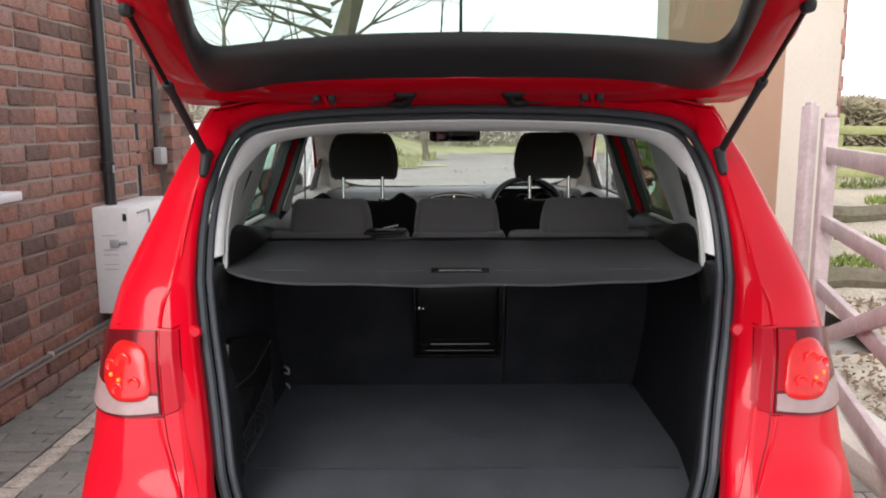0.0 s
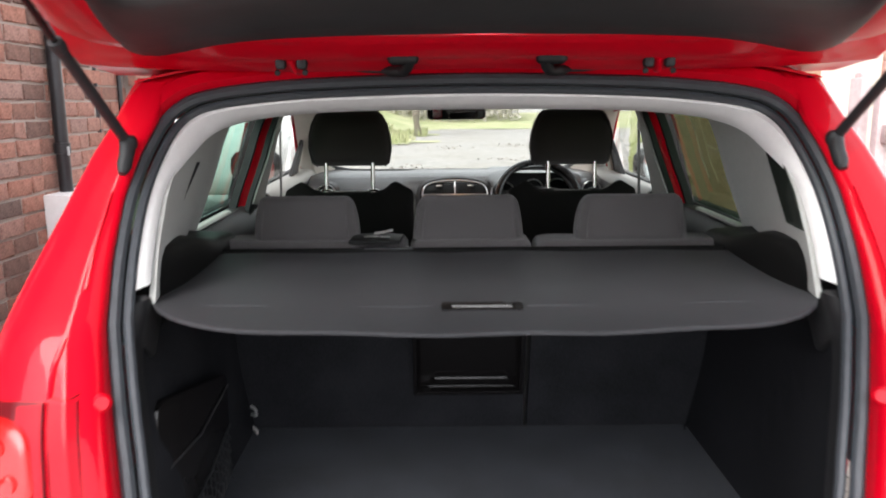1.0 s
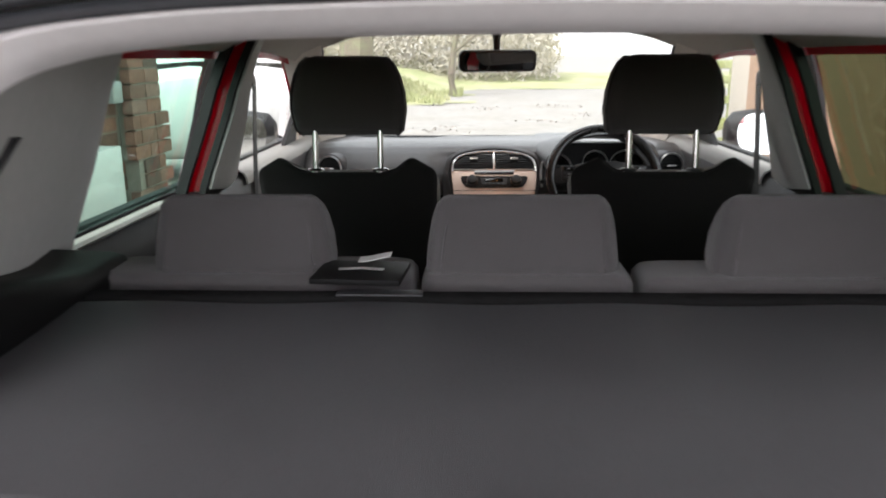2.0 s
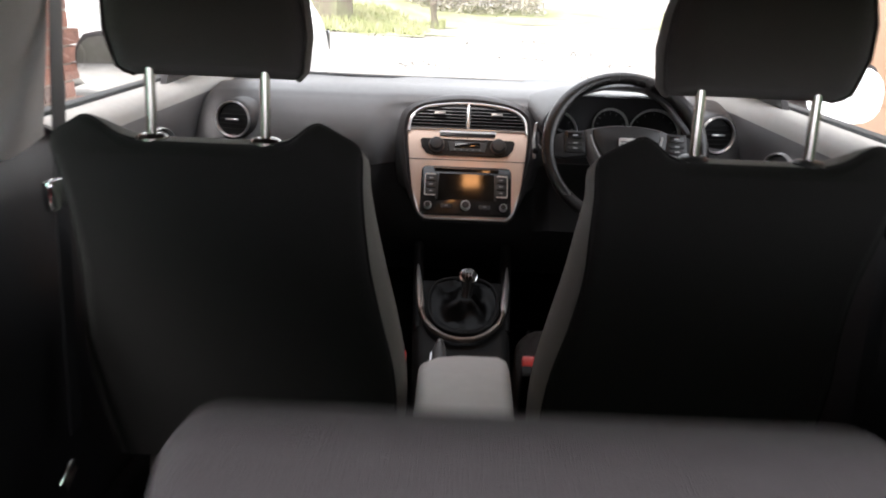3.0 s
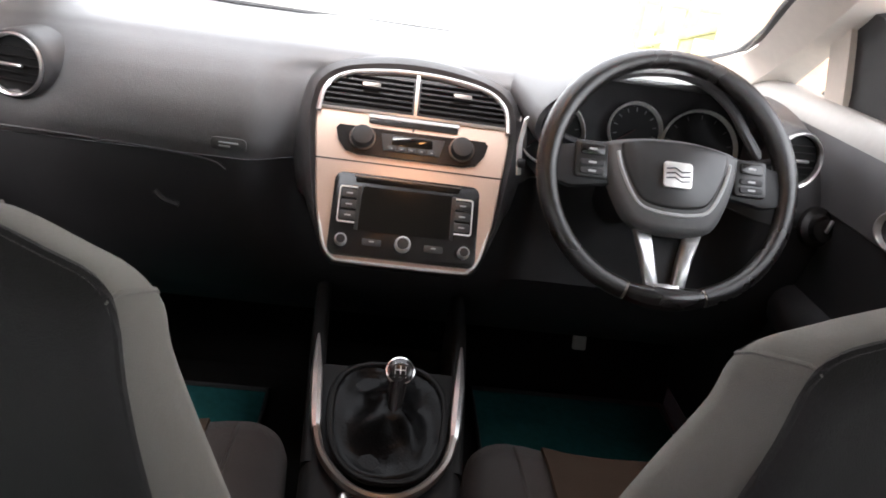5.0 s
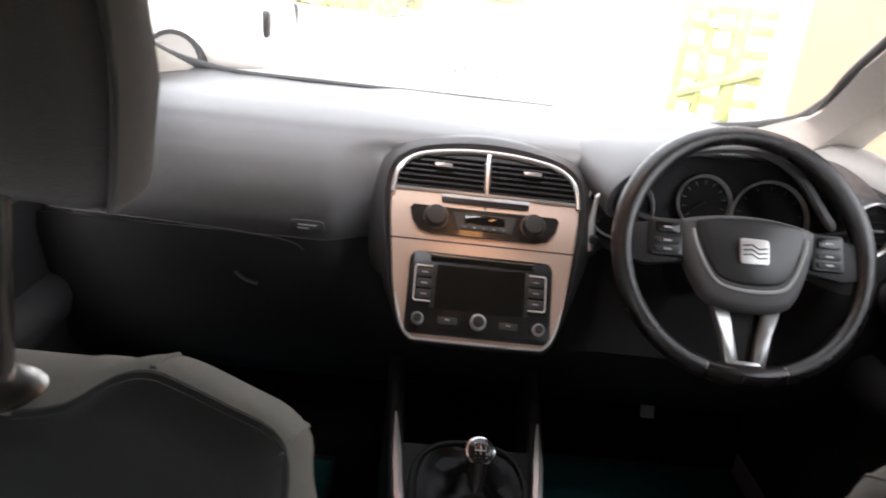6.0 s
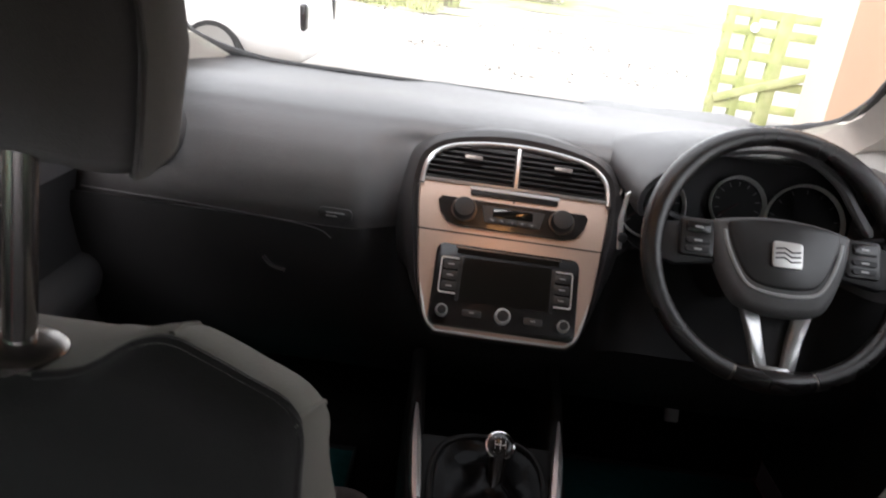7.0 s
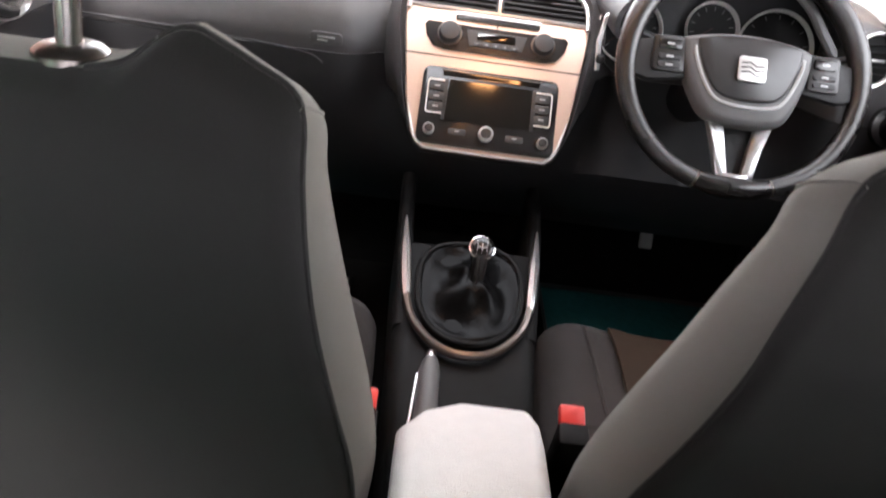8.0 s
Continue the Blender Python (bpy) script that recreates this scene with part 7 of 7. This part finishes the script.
def bank_z(x, y):
    return lerp(y, [2.8, 4.0, 4.2, 5.4, 6.0, 6.2, 8.0, 8.6, 10], [0.08, 0.14, 0.30, 0.36, 0.40, 0.56, 0.66, 0.95, 1.2]) + 0.04 * noise.noise(Vector((x * 1.5, y * 1.5, 4)))


bm = B()
verts = [[bm.verts.new((x, y, bank_z(x, y))) for x in np.linspace(max(2.6, 0.47 * (y - 1.36) + 0.45), 11, 30)] for y in np.linspace(2.8, 10, 50)]
for i in range(49):
    for j in range(29):
        bm.faces.new((verts[i][j], verts[i][j + 1], verts[i + 1][j + 1], verts[i + 1][j]))
tagged(part("bank", bm, LITTER), "terraced garden bank with bare earth and leaves", "ground", kind="structure")
for y, z in ((4.12, 0.26), (6.1, 0.52)):
    bm = B()
    for k in range(3):
        tube(bm, [(max(2.75, 0.47 * (y - 1.36) + 0.5) + 2.5 * k + 0.2 * q, y + 0.02 * math.sin(q + k), z + 0.012 * math.sin(q * 1.7 + k)) for q in range(13)], 0.085, 8)
    log = tagged(part("log_edging", bm, BARK, None, "", 40, (4, y, z)), "dark weathered log edging of the garden terrace", "log")
rnd = random.Random(5)
bm = B()
for _ in range(7000):
    x, y = rnd.uniform(1.95, 4.5), rnd.uniform(-0.6, 4.0)
    if y > 2.8 and x < 2.65:
        continue
    z = 0.075 + 0.05 * noise.noise(Vector((x * 2, y * 2, 1))) + 0.02 * (x - 2) if y < 2.8 else bank_z(x, y) + 0.02
    s, a = rnd.uniform(0.010, 0.028), rnd.uniform(0, 6.28)
    q = [Vector((x + s * math.cos(a + o) * k, y + s * math.sin(a + o) * k, z + rnd.uniform(-0.01, 0.02))) for o, k in ((0, 1), (1.4, 0.6), (3.14, 1), (4.6, 0.6))]
    bm.faces.new([bm.verts.new(p) for p in q])
tagged(part("fallen_leaves", bm, LEAF), "scattered brown fallen leaves", "leaves", kind="stuff")
bm = B()
for _ in range(9000):
    x, y = rnd.uniform(2.8, 5.8), rnd.choice((rnd.uniform(4.25, 5.5), rnd.uniform(6.3, 8.2)))
    if x < 0.47 * (y - 1.36) + 0.5:
        continue
    if noise.noise(Vector((x * 0.9, y * 0.9, 9))) < (-0.25 if y < 6 else 0.0):
        continue
    z = bank_z(x, y)
    h, a = rnd.uniform(0.03, 0.09), rnd.uniform(0, 6.28)
    w = 0.012
    bm.faces.new([bm.verts.new(p) for p in ((x - w * math.cos(a), y - w * math.sin(a), z), (x + w * math.cos(a), y + w * math.sin(a), z), (x + rnd.uniform(-0.05, 0.05), y + rnd.uniform(-0.05, 0.05), z + h))])
tagged(part("grass", bm, GRASS), "bright green grass tuft", "grass", kind="stuff")
FENCE = thing("old_fence", (5.0, 7.6, 0.6), "old mossy timber fence at the garden's edge", "fence")
for i in range(5):
    x = 3.7 + 0.85 * i
    bm = B()
    rbox(bm, (x, 7.6, 1.0 + 0.05 * (i % 2)), (0.14, 0.13, 0.95), 0.03)
    part("post", bm, MOSSY_WOOD, FENCE)
for z in (0.82, 1.08, 1.32):
    bm = B()
    rbox(bm, (5.4, 7.55, z), (4.2, 0.05, 0.10), 0.01, turn=(0, 1.0, 0))
    part("rail", bm, MOSSY_WOOD, FENCE)


def twig_mass(name, x0, x1, y0, y1, z0, z1, n, size, material, label, seed):
    r = random.Random(seed)
    b = B()
    for _ in range(n):
        x, y = r.uniform(x0, x1), r.uniform(y0, y1)
        top = z1 * (0.75 + 0.25 * noise.noise(Vector((x * 0.6, y * 0.6, seed))))
        z = z0 + (top - z0) * r.random() ** 0.7
        v = Vector((r.gauss(0, 1), r.gauss(0, 1), r.gauss(0.3, 1))).normalized() * size * r.uniform(0.5, 1.5)
        s = v.orthogonal().normalized() * size * 0.10 * r.uniform(0.5, 2.2)
        p = Vector((x, y, z))
        b.faces.new([b.verts.new(q) for q in (p - s, p + s, p + v)])
    return tagged(part(name, b, material), label, "hedge", kind="stuff")


twig_mass("hedge", 4.5, 11, 8.3, 9.6, 0.9, 2.25, 60000, 0.11, HEDGE, "bare brown winter hedge", 3)

# paving beside the car, laid block by block (the blocks come last)
bm = B()
rbox(bm, (0, 1.2, -0.03), (4.4, 6.2, 0.05), 0.0)
PAVE = tagged(part("pavement", bm, JOINT_SAND), "block paved drive with a pale edging course", "paving", kind="structure")

# white car across the yard
WC = thing("parked_car", (-3.6, 9.3, 0), "white parked hatchback car across the yard", "car")
bm = B()
rings = []
for x, z0, z1, hw in ((-1.55, 0.42, 0.62, 0.70), (-1.57, 0.30, 0.80, 0.78), (-1.62, 0.26, 0.98, 0.82), (-1.75, 0.24, 1.20, 0.83), (-2.0, 0.22, 1.40, 0.84), (-2.5, 0.22, 1.47, 0.84), (-3.3, 0.22, 1.48, 0.84), (-3.9, 0.22, 1.40, 0.84), (-4.35, 0.22, 1.02, 0.84), (-5.1, 0.24, 0.90, 0.82), (-5.45, 0.28, 0.72, 0.74), (-5.5, 0.36, 0.6, 0.62)):
    ring = []
    for q in range(20):
        t = 2 * math.pi * q / 20
        c, s = math.cos(t), math.sin(t)
        zz = (z0 + z1) / 2 + (z1 - z0) / 2 * math.copysign(abs(s) ** 0.55, s)
        taper = 1 - 0.20 * max(0, (zz - 0.95) / 0.55)
        ring.append((x, 9.3 + hw * taper * math.copysign(abs(c) ** 0.4, c), zz))
    rings.append(ring)
loft(bm, rings)
body = part("body", bm, WHITE_CAR, WC, sharp=60)
for x in (-2.39, -4.75):
    for y in (8.55, 10.05):
        bm = B()
        lathe(bm, [(0.225, -0.09), (0.265, -0.09), (0.285, 0), (0.265, 0.09), (0.225, 0.09), (0.225, -0.09)], Matrix.Translation((x, y, 0.305)) @ Euler((radians(90), 0, 0)).to_matrix().to_4x4(), 24)
        wh = part("wheel", bm, TYRE, WC, "black tyre")
        bm = B()
        lathe(bm, [(0.0, 0.05), (0.23, 0.085), (0.23, -0.08), (0.0, -0.08)], Matrix.Translation((x, y, 0.305)) @ Euler((radians(90 if y < 9 else -90), 0, 0)).to_matrix().to_4x4(), 20)
        part("rim", bm, SILVER, wh, "silver rim")
for y in (8.57, 10.03):
    bm = B()
    rbox(bm, (-1.60, y, 0.70), (0.10, 0.14, 0.24), 0.03, 3)
    part("tail_lamp", bm, GLOSS_BLACK, WC, "dark smoked tail lamp")
for y in (8.49, 10.11):
    bm = B()
    sheet(bm, [[(-2.0, y + (0.05 if y < 9 else -0.05), 1.02), (-3.1, y + (0.05 if y < 9 else -0.05), 1.02), (-4.1, y + (0.05 if y < 9 else -0.05), 1.0)], [(-2.15, y + (0.155 if y < 9 else -0.155), 1.34), (-3.1, y + (0.155 if y < 9 else -0.155), 1.38), (-3.75, y + (0.155 if y < 9 else -0.155), 1.34)]], 0.01)
    part("side_window", bm, GLOSS_BLACK, WC, "dark side window")

# litter drifted over the yard
bm = B()
for cx, cy in ((0.9, 12.5), (2.6, 13.5), (1.6, 17), (3.0, 19), (-0.6, 15), (0.3, 21.5), (-2.5, 22.5), (-4.5, 23), (2.2, 22.5), (-1.2, 23.2), (3.4, 16)):
    for _ in range(34):
        x, y = rnd.gauss(cx, 0.35), rnd.gauss(cy, 0.22 + 0.02 * (cy - 10))
        s, a = rnd.uniform(0.02, 0.06), rnd.uniform(0, 6.28)
        bm.faces.new([bm.verts.new((x + s * math.cos(a + o) * k, y + s * math.sin(a + o) * k, 0.01 + rnd.uniform(0, 0.05))) for o, k in ((0, 1), (1.4, 0.5), (3.14, 1), (4.6, 0.5))])
tagged(part("yard_litter", bm, DAMP_LEAF), "dark dead leaves drifted over the yard", "leaves", kind="stuff")

# mossy field gate further on
FG = thing("field_gate", (3.9, 10.8, 0), "mossy yellow-green timber field gate", "gate")
for i, x in enumerate((2.92, 3.2, 3.56, 4.1, 5.2)):
    bm = B()
    rbox(bm, (x, 10.8, 0.66), (0.17 if i == 2 else 0.09, 0.10, 1.36), 0.012, turn=(0, 0, 4))
    part("upright", bm, MOSSY_WOOD, FG)
for z in (0.22, 0.50, 0.80, 1.08, 1.28):
    bm = B()
    rbox(bm, (4.1, 10.78, z), (2.5, 0.05, 0.11), 0.01)
    part("rail", bm, MOSSY_WOOD, FG)
bm = B()
rbox(bm, (4.1, 10.74, 0.70), (2.5, 0.04, 0.10), 0.01, turn=(0, -20, 0))
part("brace", bm, MOSSY_WOOD, FG)
bm = B()
lathe(bm, [(0.0, 0.01), (0.05, 0.01), (0.055, 0)], Matrix.Translation((3.2, 10.72, 1.12)) @ Euler((radians(90), 0, 0)).to_matrix().to_4x4(), 16)
part("disc_sign", bm, WHITE_PAINT, FG, "small round white sign")

bm = B()
for c in range(13):
    rbox(bm, (4.10 + 0.006 * (c % 2), 10.58, 0.02 + C_H * c), (0.23, 0.20, C_H - 0.008), 0.006, 1)
rbox(bm, (4.10, 10.58, 0.60), (0.21, 0.18, 1.22), 0.0)
tagged(part("gate_pier", bm, BRICK, None, "", 40, (4.10, 10.58, 0)), "low reddish brick pier beside the field gate", "pier")

# verge with trees beyond the lane
def verge_z(x, y):
    start = 24 + 13 * max(0.0, min(1.0, (x + 3.5) / 2.5))
    return -0.02 + 0.10 * noise.noise(Vector((x * 0.4, y * 0.4, 2))) * max(0, min(1, (y - start) / 3)) + 0.06 * max(0, y - start)


bm = B()
verts = [[bm.verts.new((x, y, verge_z(x, y))) for x in np.linspace(-30, 30, 61)] for y in np.linspace(24, 46, 23)]
for i in range(22):
    for j in range(60):
        x = -30 + j
        if x > -1.5 + 0.6 * math.sin(i * 1.3) and i < 12 or x < -3 and i < 1:
            continue
        bm.faces.new((verts[i][j], verts[i][j + 1], verts[i + 1][j + 1], verts[i + 1][j]))
tagged(part("verge", bm, VERGE), "green grass verge with bare patches", "grass", kind="structure")
bm = B()
for _ in range(9000):
    x, y = rnd.uniform(-12, -0.5), rnd.uniform(24.5, 34)
    z = verge_z(x, y)
    if x > -2.2 and noise.noise(Vector((x, y, 3))) < 0.1:
        continue
    h, a, w = rnd.uniform(0.08, 0.3), rnd.uniform(0, 6.28), 0.03
    bm.faces.new([bm.verts.new(p) for p in ((x - w * math.cos(a), y - w * math.sin(a), z), (x + w * math.cos(a), y + w * math.sin(a), z), (x + rnd.uniform(-0.1, 0.1), y + rnd.uniform(-0.1, 0.1), z + h))])
tagged(part("verge_grass", bm, VERGE), "tufts of green verge grass", "grass", kind="stuff")
twig_mass("undergrowth", -28, 4.5, 40, 47, 0.15, 4.2, 45000, 0.32, WOODS, "bare winter undergrowth beyond the lane", 8)


def tree(x, y, h, r, seed, spread=0.5, depth=5, low=()):
    rr = random.Random(seed)
    t = thing("tree", (x, y, 0.2), "bare winter tree with spreading branches", "tree", "trees beyond the lane")
    trunk, crown = B(), B()

    def limb(b, p, v, length, rad, left):
        pts, rads = [p], [rad]
        for s in range(4):
            v = (v + Vector((rr.gauss(0, 0.14), rr.gauss(0, 0.14), rr.gauss(0.02, 0.09)))).normalized()
            p = p + v * length / 4
            pts.append(p)
            rads.append(rad * (1 - 0.16 * (s + 1)))
        tube(b, pts, rads, 7 if rad > 0.05 else 4)
        if left > 0:
            for _ in range(rr.choice((2, 3, 3))):
                d = (v + Vector((rr.gauss(0, spread), rr.gauss(0, spread), rr.gauss(0.05, spread * 0.6)))).normalized()
                limb(crown, pts[rr.choice((2, 3, 4))], d, length * rr.uniform(0.6, 0.85), rads[2] * rr.uniform(0.5, 0.72), left - 1)

    limb(trunk, Vector((x, y, 0.0)), Vector((0.02, 0, 1)), h * 0.32, r, depth)
    for z, dx, dz in low:
        limb(crown, Vector((x, y, z)), Vector((dx, rr.uniform(-0.4, 0.2), dz)).normalized(), rr.uniform(2.6, 4.2), r * 0.11, 5)
    part("trunk", trunk, BARK, t)
    part("crown", crown, BARK, t, "bare twigs and branches")


tree(-4.3, 28.0, 26, 0.74, 4, 0.5, 5, low=((3.2, -0.95, 0.1), (3.6, -0.9, 0.35), (4.0, -0.95, 0.2), (4.4, -0.9, 0.5), (4.7, -0.85, 0.2), (5.0, -0.6, 0.5), (5.2, -0.95, 0.3), (5.6, -0.9, 0.1), (4.0, 0.85, 0.55), (5.8, 0.7, 0.35)))
tree(-0.85, 29.5, 10, 0.17, 9, 0.4, 4)
tree(-9.0, 33.0, 12, 0.4, 12, 0.5, 4)

# bricks of the house wall
def brick_mesh(name, lx, ly, lz, r, material, seed):
    b = B()
    rbox(b, (0, 0, 0), (lx, ly, lz), r, 1)
    q = random.Random(seed)
    for v in b.verts:
        v.co += Vector((q.uniform(-1, 1) * 0.004, q.uniform(-1, 1) * 0.0055, q.uniform(-1, 1) * 0.005))
    me = bpy.data.meshes.new(name)
    b.to_mesh(me)
    b.free()
    me.materials.append(material)
    return me


BR = [brick_mesh("brick", 0.06, B_L - 0.014, C_H - 0.014, 0.006, BRICK, s) for s in range(5)]
BR_H = [brick_mesh("brick", 0.06, B_L / 2 - 0.014, C_H - 0.014, 0.006, BRICK, s + 9) for s in range(3)]
rest = B()
count = 0
for c in range(54):
    z = 0.05 + C_H * c
    y = 0.05 + (B_L / 2 if c % 2 else 0)
    while y < 4.95:
        half = rnd.random() < 0.12
        ln = B_L / 2 if half else B_L
        yc = y + ln / 2
        y += ln
        if 0.65 < yc < 2.05 and 1.12 < z < 2.2:
            continue
        face = WX + (0.012 if z < 0.2 else 0) - (0.10 if 3.84 < yc < 4.56 else 0)
        jig = rnd.uniform(-0.004, 0.004)
        if 1.5 < yc < 4.0 and 0.02 < z < 2.2 and count < 300:
            ob = new("brick", rnd.choice(BR_H if half else BR))
            ob.parent = WALL
            ob.location = (face - 0.030 + jig, yc, z + rnd.uniform(-0.002, 0.002))
            ob.rotation_euler = (rnd.uniform(-0.012, 0.012), 0, rnd.uniform(-0.02, 0.02))
            count += 1
        else:
            rbox(rest, (face - 0.030 + jig, yc, z), (0.06, ln - 0.014, C_H - 0.014), 0.0)
me = bpy.data.meshes.new("bricks")
rest.to_mesh(me)
rest.free()
me.materials.append(BRICK)
ob = tagged(new("bricks", me), "weathered bricks", kind="stuff")
ob.parent = WALL

# paving blocks either side of the car
PB = [brick_mesh("paving_block", 0.196, 0.096, 0.05, 0.005, BLOCK, s + 20) for s in range(4)]
PB_P = [brick_mesh("paving_block", 0.096, 0.196, 0.05, 0.005, BLOCK_PALE, s + 30) for s in range(3)]
PB_H = [brick_mesh("paving_block", 0.096, 0.096, 0.05, 0.005, BLOCK, s + 40) for s in range(2)]
count = 0
rest = B()
for i in range(58):
    y = -1.7 + 0.1 * i
    for first, last in ((-2.19, -1.835), (-1.725, 1.62)):
        x0 = first
        short = i % 2
        while x0 < last - 0.03:
            ln = min(0.1 if short else 0.2, last - x0)
            short = 0
            x, x0 = x0 + ln / 2, x0 + ln
            z = -0.018 + rnd.uniform(-0.0025, 0.0025)
            near = x < -0.85 and 0.9 < y < 3.2 or 0.9 < x < 1.6 and 0.3 < y < 2.0
            if near and count < 290 and ln in (0.1, 0.2):
                ob = new("paving_block", rnd.choice(PB if ln > 0.15 else PB_H))
                ob.parent = PAVE
                ob.location = (x, y, z)
                ob.rotation_euler = (rnd.uniform(-0.01, 0.01), rnd.uniform(-0.01, 0.01), rnd.uniform(-0.01, 0.01))
                count += 1
            else:
                rbox(rest, (x, y, z), (ln - 0.006, 0.094, 0.05), 0.0)
me = bpy.data.meshes.new("paving_blocks")
rest.to_mesh(me)
rest.free()
me.materials.append(BLOCK)
ob = tagged(new("paving_blocks", me), "grey paving blocks", kind="stuff")
ob.parent = PAVE
for i in range(24):
    ob = new("paving_block", rnd.choice(PB_P))
    ob.parent = PAVE
    ob.location = (-1.78, -0.6 + 0.2 * i, -0.016 + rnd.uniform(-0.002, 0.002))
